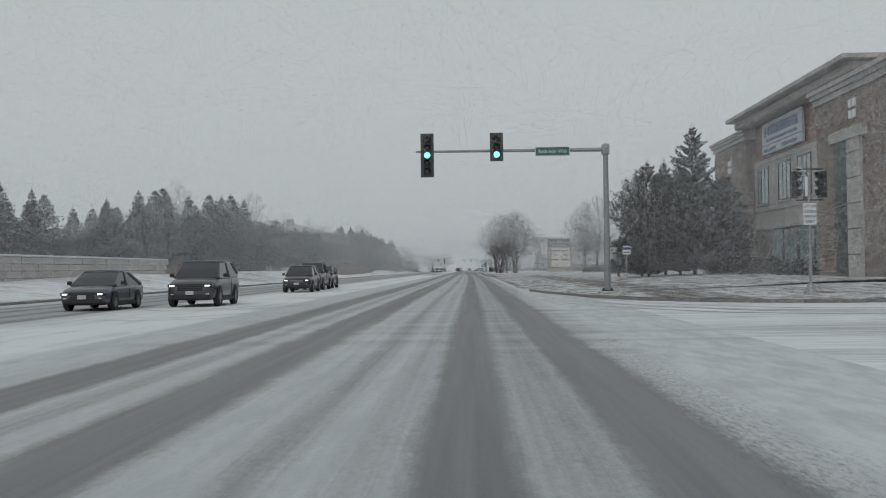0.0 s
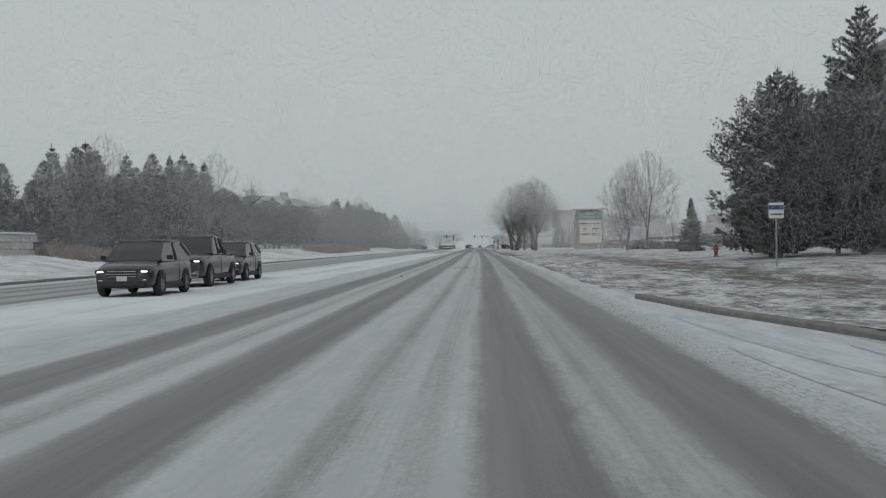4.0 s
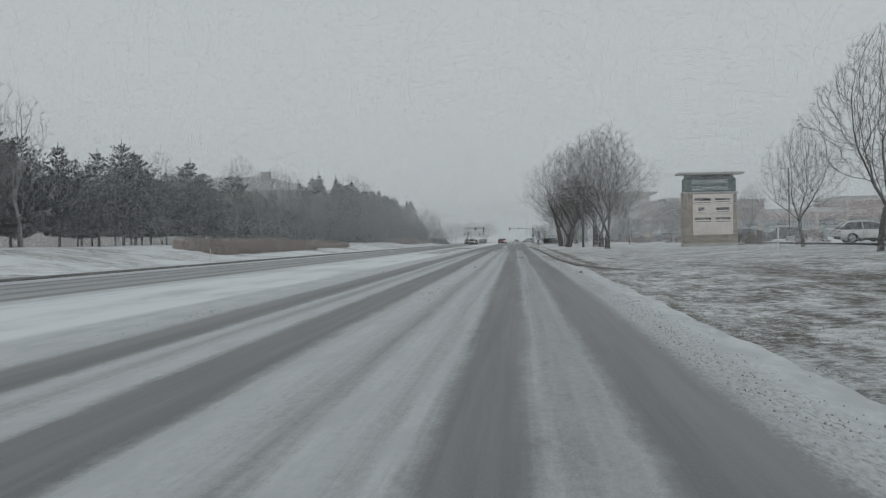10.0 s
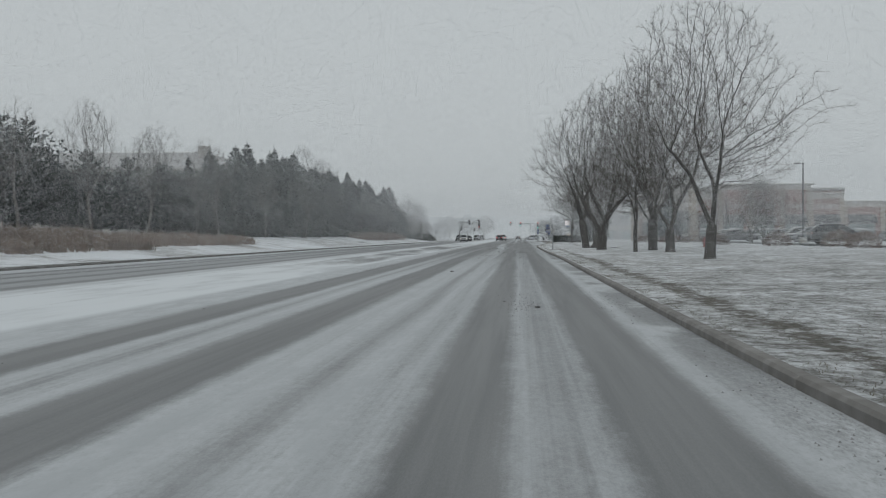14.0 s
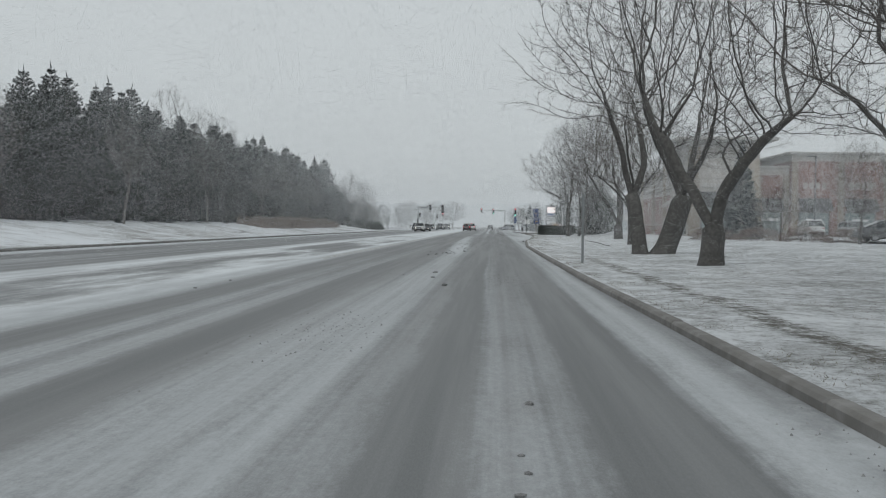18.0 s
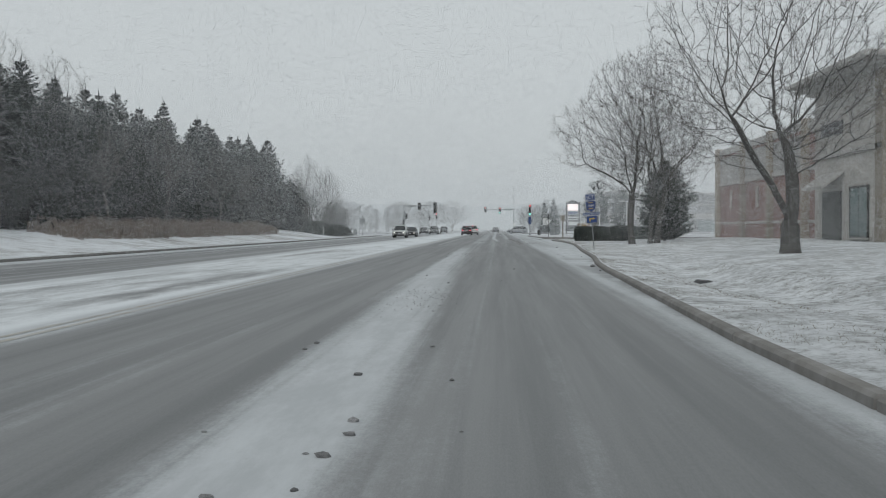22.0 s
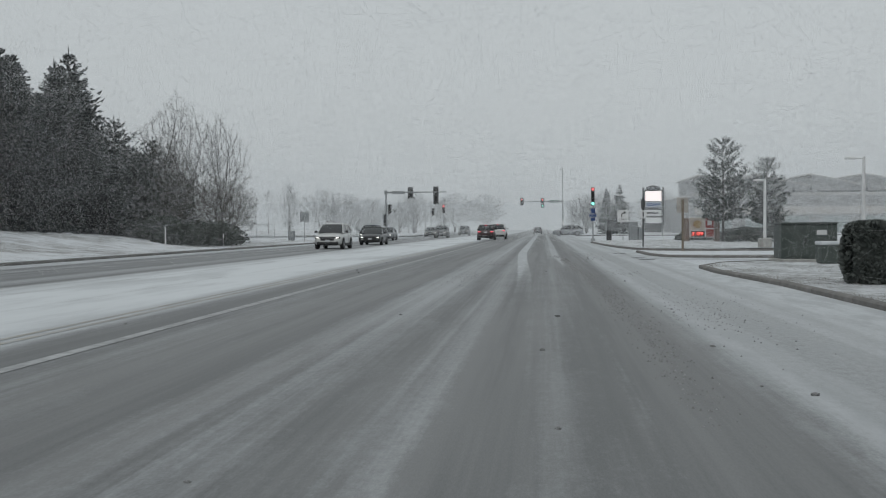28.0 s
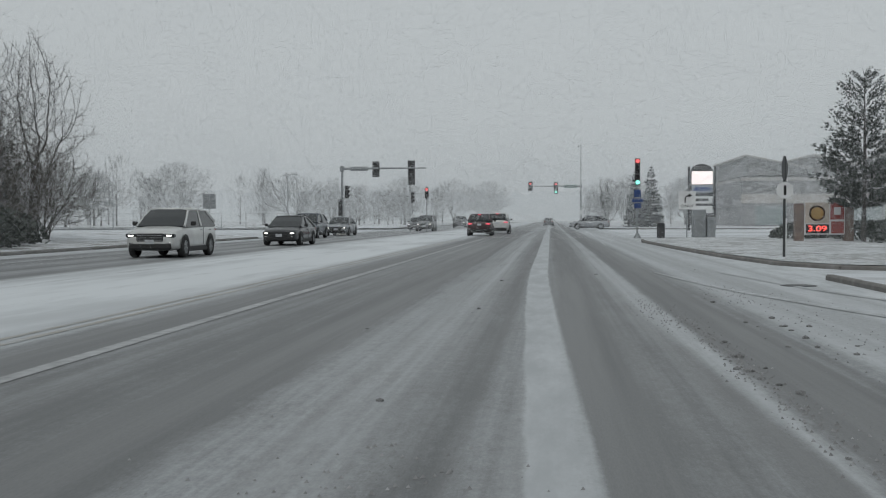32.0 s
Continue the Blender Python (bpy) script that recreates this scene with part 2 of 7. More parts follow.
    clear = math("MULTIPLY_ADD", math("MULTIPLY", slant, ramp(y, 420, 434)), -0.45, clear)
    crossing = math("MULTIPLY", math("MULTIPLY", ramp(y, 19, 25), ramp(y, 40, 50, 1.0, 0.0)), math("SUBTRACT", tex(0.06, 0.6, 1.0, 6, 0.62), 0.47))
    clear = math("MULTIPLY_ADD", crossing, math("MULTIPLY_ADD", ramp(x, 1.4, 2.6), 1.2, 0.9), clear)
    thin = math("MULTIPLY_ADD", math("SUBTRACT", dust, 0.5), 0.9, clear)
    thin = math("MULTIPLY_ADD", math("SUBTRACT", fine, 0.5), 0.55, thin)
    thin = math("MULTIPLY_ADD", math("SUBTRACT", tex(1.0, 0.5, 45.0, 4, 0.75), 0.5), 0.45, thin)
    grit = math("MULTIPLY", math("MULTIPLY", band(2.72, 0.42, 0.35), ramp(y, 190, 215, 1.0, 0.0)), math("SUBTRACT", tex(1.0, 0.22, 22.0, 6, 0.8), 0.40))
    thin = math("MULTIPLY_ADD", grit, 2.6, thin)
    gutter = math("MULTIPLY", math("MULTIPLY", ramp(x, 2.05, 2.5), ramp(tex(0.3, 0.16, 1.0, 6), 0.40, 0.52)), math("MULTIPLY", ramp(y, 196, 206), ramp(y, 360, 374, 1.0, 0.0)))
    thin = math("MULTIPLY_ADD", gutter, 0.6, thin)
    cover = ramp(thin, 0.08, 0.90, 1.0, 0.0)
    asphalt = n.new("ShaderNodeMixRGB")
    asphalt.inputs[1].default_value, asphalt.inputs[2].default_value = (0.108, 0.113, 0.116, 1), (0.195, 0.200, 0.203, 1)
    l.new(math("MULTIPLY_ADD", ramp(tex(1.0, 0.16, 90.0, 3, 0.7), 0.3, 0.7), 0.35, math("MULTIPLY", ramp(tex(1.6, 0.03, 1.0, 5, 0.7), 0.35, 0.65), 0.75)), asphalt.inputs[0])
    snow = n.new("ShaderNodeMixRGB")
    snow.inputs[1].default_value, snow.inputs[2].default_value = (0.40, 0.42, 0.435, 1), (0.64, 0.67, 0.69, 1)
    verge = math("MAXIMUM", math("MULTIPLY", ramp(xw, -12.6, -11.8, 1.0, 0.0), ramp(xw, -13.4, -12.6)), ramp(xw, 2.3, 2.9))
    median = math("MULTIPLY", math("MULTIPLY", ramp(xw, -12.6, -11.4), ramp(xw, -7.4, -6.8, 1.0, 0.0)), ramp(tex(0.5, 0.09, 1.0, 5), 0.3, 0.55, 0.35, 1.0))
    l.new(math("MAXIMUM", math("MULTIPLY", ramp(dust, 0.35, 0.7), 0.45), math("MAXIMUM", median, math("MULTIPLY", verge, math("MULTIPLY_ADD", ramp(dust, 0.38, 0.62), 0.5, 0.12)))), snow.inputs[0])
    mx = n.new("ShaderNodeMixRGB")
    l.new(cover, mx.inputs[0])
    l.new(asphalt.outputs[0], mx.inputs[1])
    l.new(snow.outputs[0], mx.inputs[2])
    l.new(mx.outputs[0], b.inputs["Base Color"])
    l.new(ramp(cover, 0.0, 1.0, 0.55, 0.9), b.inputs["Roughness"])
    bp = n.new("ShaderNodeBump")
    bp.inputs["Strength"].default_value, bp.inputs["Distance"].default_value = 0.35, 0.012
    l.new(math("MULTIPLY_ADD", fine, 0.5, cover), bp.inputs["Height"])
    l.new(bp.outputs[0], b.inputs["Normal"])
    MATS["road"] = m
    return m


def lawn_material():
    """Frozen grass under thin blown snow: tufts in the grain, ridges along the verge early on, and one worn wheel track behind the kerb."""
    m = bpy.data.materials.new("snowy_lawn")
    m.use_nodes = True
    n, l = m.node_tree.nodes, m.node_tree.links
    b = n["Principled BSDF"]
    b.inputs["Roughness"].default_value = 0.92
    co = n.new("ShaderNodeTexCoord")
    sep = n.new("ShaderNodeSeparateXYZ")
    l.new(co.outputs["Object"], sep.inputs[0])
    x, y = sep.outputs[0], sep.outputs[1]

    def math(op, a, c=None, d=None):
        k = n.new("ShaderNodeMath")
        k.operation = op
        for i, v in enumerate((a, c, d)):
            if v is None:
                continue
            if isinstance(v, (int, float)):
                k.inputs[i].default_value = v
            else:
                l.new(v, k.inputs[i])
        return k.outputs[0]

    def tex(sx, sy, scale, detail=6, rough=0.65, turn=0.0):
        mp = n.new("ShaderNodeMapping")
        mp.inputs["Scale"].default_value = (sx, sy, 1)
        mp.inputs["Rotation"].default_value = (0, 0, turn)
        l.new(co.outputs["Object"], mp.inputs[0])
        t = n.new("ShaderNodeTexNoise")
        t.inputs["Scale"].default_value, t.inputs["Detail"].default_value, t.inputs["Roughness"].default_value = scale, detail, rough
        l.new(mp.outputs[0], t.inputs[0])
        return t.outputs[0]

    def ramp(v, a, c, lo=0.0, hi=1.0):
        k = n.new("ShaderNodeMapRange")
        k.interpolation_type = "SMOOTHSTEP"
        k.inputs[1].default_value, k.inputs[2].default_value, k.inputs[3].default_value, k.inputs[4].default_value = a, c, lo, hi
        l.new(v, k.inputs[0])
        return k.outputs[0]

    patches = math("SUBTRACT", tex(1, 1, 0.16, 4), 0.5)
    drifts = math("SUBTRACT", tex(0.7, 0.45, 1.0, 6, 0.7), 0.5)
    tufts = math("SUBTRACT", tex(1.0, 0.7, 4.2, 8, 0.75), 0.5)
    grain = math("SUBTRACT", tex(1.0, 1.0, 24.0, 6, 0.8), 0.5)
    ridges = math("SUBTRACT", tex(1.5, 0.28, 1.0, 7, 0.7, 0.25), 0.5)
    early = ramp(y, 150, 190, 1.0, 0.0)
    late = ramp(y, 215, 290)
    share = math("MULTIPLY_ADD", late, 0.10, 0.56)
    share = math("MULTIPLY_ADD", patches, 0.35, share)
    share = math("MULTIPLY_ADD", drifts, 0.42, share)
    share = math("MULTIPLY_ADD", tufts, 1.15, share)
    share = math("MULTIPLY_ADD", grain, 0.95, share)
    share = math("MULTIPLY_ADD", math("MULTIPLY", ridges, early), 1.3, share)
    # wheel track behind the kerb, and the bare verge strip further on
    bent = math("MULTIPLY_ADD", drifts, 0.5, math("MULTIPLY_ADD", patches, 0.8, x))
    worn = math("MULTIPLY", ramp(math("ABSOLUTE", math("SUBTRACT", bent, 4.15)), 0.12, 0.42, 1.0, 0.0), math("MULTIPLY", ramp(y, 168, 186), ramp(y, 280, 325, 1.0, 0.0)))
    side = math("MULTIPLY", ramp(math("ABSOLUTE", math("SUBTRACT", bent, 9.4)), 0.6, 2.2, 1.0, 0.0), early)
    share = math("MULTIPLY_ADD", math("MULTIPLY", worn, ramp(tufts, -0.25, 0.15, 1.0, 0.35)), -0.34, share)
    share = math("MULTIPLY_ADD", side, -0.16, share)
    cover = ramp(share, 0.30, 0.74)
    soil = n.new("ShaderNodeMixRGB")
    soil.inputs[1].default_value, soil.inputs[2].default_value = (0.085, 0.080, 0.068, 1), (0.165, 0.155, 0.135, 1)
    l.new(ramp(tex(1, 1, 9.0, 5, 0.7), 0.35, 0.65), soil.inputs[0])
    snow = n.new("ShaderNodeMixRGB")
    snow.inputs[1].default_value, snow.inputs[2].default_value = (0.50, 0.52, 0.535, 1), (0.74, 0.765, 0.785, 1)
    l.new(ramp(math("ADD", tufts, drifts), -0.2, 0.25), snow.inputs[0])
    mx = n.new("ShaderNodeMixRGB")
    l.new(cover, mx.inputs[0])
    l.new(soil.outputs[0], mx.inputs[1])
    l.new(snow.outputs[0], mx.inputs[2])
    l.new(mx.outputs[0], b.inputs["Base Color"])
    bp = n.new("ShaderNodeBump")
    bp.inputs["Strength"].default_value, bp.inputs["Distance"].default_value = 0.8, 0.05
    l.new(share, bp.inputs["Height"])
    l.new(bp.outputs[0], b.inputs["Normal"])
    MATS["snowy_lawn"] = m
    return m


def glass_material(name, color, rough=0.06):
    m = bpy.data.materials.new(name)
    m.use_nodes = True
    b = m.node_tree.nodes["Principled BSDF"]
    b.inputs["Base Color"].default_value, b.inputs["Roughness"].default_value = (*color, 1), rough
    b.inputs["Specular IOR Level"].default_value = 0.8
    MATS[name] = m
    return m


M_ROAD = road_material()
M_SIDE = snow_over("rutted_snow", (0.19, 0.195, 0.20), (0.26, 0.265, 0.27), 0.74, 1.6, 7, soft=0.26, snow_color=(0.68, 0.71, 0.74), stretch=0.10)
M_GROUND = snow_over("snow_field", (0.22, 0.21, 0.18), (0.30, 0.29, 0.26), 0.62, 0.25, 4, soft=0.3)
M_LAWN = lawn_material()
M_LAWN_L = snow_over("snowy_bank", (0.14, 0.132, 0.115), (0.22, 0.21, 0.19), 0.68, 0.8, 18, weight=1.25)
M_SNOW = material("packed_snow", (0.74, 0.77, 0.80), 0.9, color2=(0.60, 0.63, 0.66), scale=3, bump=0.5)
M_SLUSH = material("dirty_slush", (0.16, 0.16, 0.16), 0.9, color2=(0.34, 0.345, 0.35), scale=14, bump=0.6, spread=0.3)
M_KERB = material("kerb_concrete", (0.165, 0.158, 0.148), 0.9, color2=(0.235, 0.231, 0.224), scale=3, bump=0.4, bump_scale=40, spread=0.06)
M_CONC = material("concrete", (0.42, 0.42, 0.40), 0.9, scale=5, bump=0.3, bump_scale=30)
M_PAINT_W = material("worn_white_paint", (0.45, 0.46, 0.47), 0.8, color2=(0.30, 0.31, 0.315), scale=5)
M_PAINT_Y = material("worn_yellow_paint", (0.36, 0.345, 0.31), 0.8, color2=(0.40, 0.41, 0.415), scale=3)
M_GALV = material("galvanised_steel", (0.34, 0.36, 0.37), 0.55, 0.5, scale=9, bump=0.1, bump_scale=60)
M_BLACK = material("black_polycarbonate", (0.018, 0.019, 0.02), 0.5, scale=12)
M_DARKGREY = material("dark_grey_metal", (0.06, 0.063, 0.066), 0.5, 0.2, scale=10)
M_BACK = material("signal_back", (0.045, 0.048, 0.05), 0.6, scale=10, color2=(0.07, 0.073, 0.076))
M_LENS_OFF = material("unlit_lens", (0.05, 0.045, 0.045), 0.25, scale=10)
M_LENS_G = material("green_lamp", (0.25, 1.0, 0.78), 0.3, emit=1.6)
M_LENS_R = material("red_lamp", (1.0, 0.16, 0.16), 0.3, emit=1.0)
M_LAMP = material("lit_headlamp", (1.0, 0.98, 0.92), 0.2, emit=2.2)
M_TAIL = material("lit_tail_lamp", (1.0, 0.10, 0.14), 0.3, emit=0.8)
M_GREEN = material("green_sign_sheeting", (0.01, 0.13, 0.09), 0.4, scale=4)
M_BLUE = material("blue_sign_sheeting", (0.03, 0.07, 0.22), 0.4, scale=4)
M_WHITE = material("white_sign_sheeting", (0.74, 0.75, 0.75), 0.45, scale=4, color2=(0.66, 0.67, 0.67))
M_YELLOW = material("yellow_legend", (0.75, 0.52, 0.10), 0.5)
M_INK = material("black_legend", (0.02, 0.02, 0.022), 0.6)
M_RED = material("red_enamel", (0.27, 0.04, 0.038), 0.45, scale=5)
M_SIGNRED = material("sign_red", (0.36, 0.075, 0.065), 0.5)


def coursed(name, color, color2, joint, course, length, joint_width=0.02):
    """Masonry seen from afar: laid courses with uneven stones, over colour noise."""
    m = material(name, color, 0.9, color2=color2, scale=2.4, bump=0.4, bump_scale=12)
    n, l = m.node_tree.nodes, m.node_tree.links
    co = n.new("ShaderNodeTexCoord")
    sep, com, along = n.new("ShaderNodeSeparateXYZ"), n.new("ShaderNodeCombineXYZ"), n.new("ShaderNodeMath")
    l.new(co.outputs["Object"], sep.inputs[0])
    l.new(sep.outputs[0], along.inputs[0])
    l.new(sep.outputs[1], along.inputs[1])
    l.new(along.outputs[0], com.inputs[0])
    l.new(sep.outputs[2], com.inputs[1])
    br = n.new("ShaderNodeTexBrick")
    br.inputs["Scale"].default_value = 1.0
    br.inputs["Brick Width"].default_value, br.inputs["Row Height"].default_value = length, course
    br.inputs["Mortar Size"].default_value = joint_width
    br.inputs["Color1"].default_value, br.inputs["Color2"].default_value, br.inputs["Mortar"].default_value = (1, 1, 1, 1), (0.55, 0.55, 0.55, 1), (*joint, 1)
    l.new(com.outputs[0], br.inputs[0])
    b = n["Principled BSDF"]
    src = b.inputs["Base Color"].links[0].from_socket
    mx = n.new("ShaderNodeMixRGB")
    mx.blend_type = "MULTIPLY"
    mx.inputs[0].default_value = 0.75
    l.new(src, mx.inputs[1])
    l.new(br.outputs[0], mx.inputs[2])
    l.new(mx.outputs[0], b.inputs["Base Color"])
    return m


M_BRICK = coursed("red_brick", (0.30, 0.168, 0.142), (0.22, 0.128, 0.110), (1.0, 1.0, 1.0), 0.2, 0.6)
M_STONE = coursed("ledge_stone", (0.31, 0.245, 0.21), (0.20, 0.155, 0.135), (0.45, 0.45, 0.45), 0.24, 0.62)
M_STONE_P = material("buff_ledgestone", (0.33, 0.29, 0.235), 0.9, color2=(0.24, 0.205, 0.165), scale=6, bump=0.5, bump_scale=22, spread=0.28)
M_MORTAR = material("mortar", (0.22, 0.205, 0.19), 0.95, scale=9)
M_STUCCO = material("tan_stucco", (0.46, 0.44, 0.41), 0.9, scale=3, bump=0.15, bump_scale=50)
M_CORNICE = material("grey_cornice", (0.44, 0.43, 0.41), 0.8, scale=3)
M_ROOF = material("snowy_shingle", (0.42, 0.42, 0.42), 0.9, color2=(0.30, 0.30, 0.30), scale=1.5)
M_WALL_FAR = material("pale_panel_wall", (0.38, 0.37, 0.355), 0.9, scale=1.0)
M_WINDOW = glass_material("window_glass", (0.20, 0.25, 0.25))
M_FRAME = material("dark_window_frame", (0.05, 0.05, 0.048), 0.5, scale=6)
M_BARK = material("dark_bark", (0.075, 0.073, 0.070), 0.95, color2=(0.125, 0.122, 0.117), scale=9, bump=0.8, bump_scale=26, spread=0.12)
M_TWIG = material("frosted_twig", (0.135, 0.125, 0.118), 0.95, color2=(0.085, 0.078, 0.072), scale=9, spread=0.15)
M_BARK_P = material("pale_frosted_bark", (0.24, 0.232, 0.222), 0.95, color2=(0.165, 0.158, 0.15), scale=9, bump=0.5, bump_scale=22, spread=0.1)
M_NEEDLE = material("frosted_spruce_needles", (0.040, 0.050, 0.048), 0.9, color2=(0.066, 0.077, 0.076), scale=2.2, spread=0.12, through_light=0.4)
M_NEEDLE_B = material("blue_spruce_needles", (0.060, 0.082, 0.085), 0.9, color2=(0.115, 0.135, 0.14), scale=3.0, spread=0.1, through_light=0.3)
M_PINE = material("pine_needles", (0.050, 0.062, 0.056), 0.9, color2=(0.095, 0.108, 0.102), scale=2.2, spread=0.1, through_light=0.3)
M_HEDGE = material("yew_hedge", (0.062, 0.074, 0.067), 0.9, color2=(0.125, 0.138, 0.13), scale=3.0, spread=0.1)
M_REED = material("dry_tall_grass", (0.25, 0.215, 0.195), 0.95, color2=(0.36, 0.30, 0.26), scale=3, spread=0.1)
M_SHRUB = material("russet_shrub", (0.16, 0.118, 0.102), 0.95, color2=(0.22, 0.17, 0.15), scale=4, spread=0.2)
M_BLADE = material("dead_grass_blade", (0.15, 0.135, 0.10), 0.95, color2=(0.22, 0.20, 0.15), scale=5)
M_CABINET = material("green_utility_cabinet", (0.060, 0.078, 0.070), 0.55, scale=3, color2=(0.085, 0.10, 0.094))
M_TYRE = material("tyre_rubber", (0.02, 0.02, 0.021), 0.9, scale=16, color2=(0.06, 0.06, 0.06))
M_RIM = material("alloy_rim", (0.42, 0.43, 0.44), 0.4, 0.8, scale=8)
M_TRIM = material("black_trim", (0.022, 0.023, 0.024), 0.6, scale=8)
M_CARGLASS = glass_material("car_glass", (0.02, 0.024, 0.026), 0.04)
M_CHROME = material("chrome", (0.55, 0.56, 0.57), 0.2, 1.0)
M_PLATE = material("number_plate", (0.55, 0.57, 0.6), 0.5)


def paint(name, color):
    return material("paint_" + name, color, 0.35, 0.15, color2=tuple(0.75 * c + 0.04 for c in color), scale=2.0, coat=0.6)


# ---------------------------------------------------------------- building blocks
def empty(name, m=None):
    ob = new(name)
    ob.empty_display_size = 0.3
    if m is not None:
        ob.matrix_world = m
    return ob


def link_mesh(name, me, mat, parent=None, label=""):
    if mat and not me.materials:
        me.materials.append(mat)
    ob = new(name, me)
    if parent is not None:
        ob.parent = parent
    return tagged(ob, label) if label else ob


def part(name, bm, mat, parent=None, label="", smooth=False):
    me = bpy.data.meshes.new(name)
    bm.to_mesh(me)
    bm.free()
    if smooth:
        me.shade_smooth()
    return link_mesh(name, me, mat, parent, label)


def raw(name, verts, faces, mat, parent=None, label="", smooth=False):
    me = bpy.data.meshes.new(name)
    me.from_pydata([tuple(v) for v in verts], [], faces)
    me.update()
    if smooth:
        me.shade_smooth()
    return link_mesh(name, me, mat, parent, label)


def box(x0, x1, y0, y1, z0, z1, bevel=0.0, bm=None):
    own = bmesh.new()
    m = Matrix.Translation(((x0 + x1) / 2, (y0 + y1) / 2, (z0 + z1) / 2)) @ Matrix.Diagonal((abs(x1 - x0), abs(y1 - y0), abs(z1 - z0), 1))
    bmesh.ops.create_cube(own, size=1, matrix=m)
    if bevel:
        bmesh.ops.bevel(own, geom=own.edges[:], offset=bevel, segments=1, affect="EDGES", clamp_overlap=True)
    if bm is None:
        return own
    tmp = bpy.data.meshes.new("tmp")
    own.to_mesh(tmp)
    own.free()
    bm.from_mesh(tmp)
    bpy.data.meshes.remove(tmp)
    return bm


def tube(points, radii, n=8, caps=True):
    """Verts and faces of a tapered tube along points."""
    v, f = [], []
    pts = [Vector(p) for p in points]
    side = None
    for i, p in enumerate(pts):
        d = (pts[min(i + 1, len(pts) - 1)] - pts[max(i - 1, 0)]).normalized()
        if side is None:
            side = d.orthogonal().normalized()
        side = (side - d * side.dot(d)).normalized()
        up = d.cross(side)
        for k in range(n):
            a = 2 * math.pi * k / n
            v.append(p + (side * math.cos(a) + up * math.sin(a)) * radii[i])
    for i in range(len(pts) - 1):
        for k in range(n):
            a, b = i * n + k, i * n + (k + 1) % n
            f.append((a, b, b + n, a + n))
    if caps:
        f.append(tuple(range(n - 1, -1, -1)))
        f.append(tuple(range((len(pts) - 1) * n, len(pts) * n)))
    return v, f


def rod(name, p0, p1, r0, r1, mat, parent, n=10, label=""):
    v, f = tube([p0, p1], [r0, r1], n)
    return raw(name, v, f, mat, parent, label, smooth=False)


def lathe(profile, n=20):
    """Verts and faces of (radius, z) turned round z."""
    v, f = [], []
    for r, z in profile:
        for k in range(n):
            a = 2 * math.pi * k / n
            v.append((r * math.cos(a), r * math.sin(a), z))
    for i in range(len(profile) - 1):
        for k in range(n):
            a, b = i * n + k, i * n + (k + 1) % n
            f.append((a, b, b + n, a + n))
    return v, f


def lettering(name, text, size, mat, parent, place, turn=(90, 0, 0), align="CENTER", width=None, label=""):
    """Words in the built-in font as a thin mesh; width: squeezed or drawn out to it."""
    cu = bpy.data.curves.new(name, "FONT")
    cu.body, cu.size, cu.align_x, cu.align_y, cu.extrude = text, size, align, "CENTER", 0.006
    ob = bpy.data.objects.new(name, cu)
    scene.collection.objects.link(ob)
    me = bpy.data.meshes.new_from_object(ob.evaluated_get(bpy.context.evaluated_depsgraph_get()))
    bpy.data.objects.remove(ob)
    bpy.data.curves.remove(cu)
    if width:
        xs = [v.co.x for v in me.vertices]
        k = width / max(1e-6, max(xs) - min(xs))
        for v in me.vertices:
            v.co.x *= k
    me.materials.clear()
    out = link_mesh(name, me, mat, parent, label)
    out.matrix_local = pose(*place, *turn)
    return out


def smooth01(a, b, v):
    k = min(1, max(0, (v - a) / (b - a)))
    return k * k * (3 - 2 * k)

# ---------------------------------------------------------------- ground, road, lawns, kerbs
# one sheet to the horizon, open under the swale of the near lawn
gx, gy = (-2600, 3.9, 14, 2600), (-2600, 322, 378, 3200)
raw("ground", [(x, y, -0.08) for y in gy for x in gx], [(4 * j + i, 4 * j + i + 1, 4 * j + i + 5, 4 * j + i + 4) for j in range(3) for i in range(3) if (i, j) != (1, 1)], M_GROUND)
tagged(bpy.data.objects["ground"], "snow-dusted flat ground reaching to the horizon", "ground", kind="structure")

EDGE = ((60, 5.6), (64, 4.5), (70, 3.8), (80, 3.5), (163, 3.4), (176, 3.45), (184, 3.5), (190, 3.38), (196, 3.2), (202, 3.07), (217, 3.02), (240, 2.96), (258, 2.92), (272, 2.78), (285, 2.6), (310, 2.46), (330, 2.42), (345, 2.8), (352, 2.96), (358, 3.2), (367, 3.8), (382, 4.4), (392, 4.9), (402, 5.4), (412, 5.65), (424, 5.6), (431, 5.2),
        (435, 5.25), (438, 6.3), (440, 8.6), (441.5, 14.0), (442, 16.0))


def edge_x(y):
    rag = (1 - smooth01(160, 168, y)) * smooth01(64, 74, y)
    return float(np.interp(y, [p[0] for p in EDGE], [p[1] for p in EDGE])) + rag * (0.10 * noise.noise(Vector((0.5, y * 0.10, 0))) + 0.14 * noise.noise(Vector((3.5, y * 1.1, 0))))


def bumps(x, y, a=0.05, s=0.35):
    return a * noise.noise(Vector((x * s, y * s, 0.3))) + a * 1.5 * noise.noise(Vector((x * s * 0.2, y * s * 0.2, 7.3)))


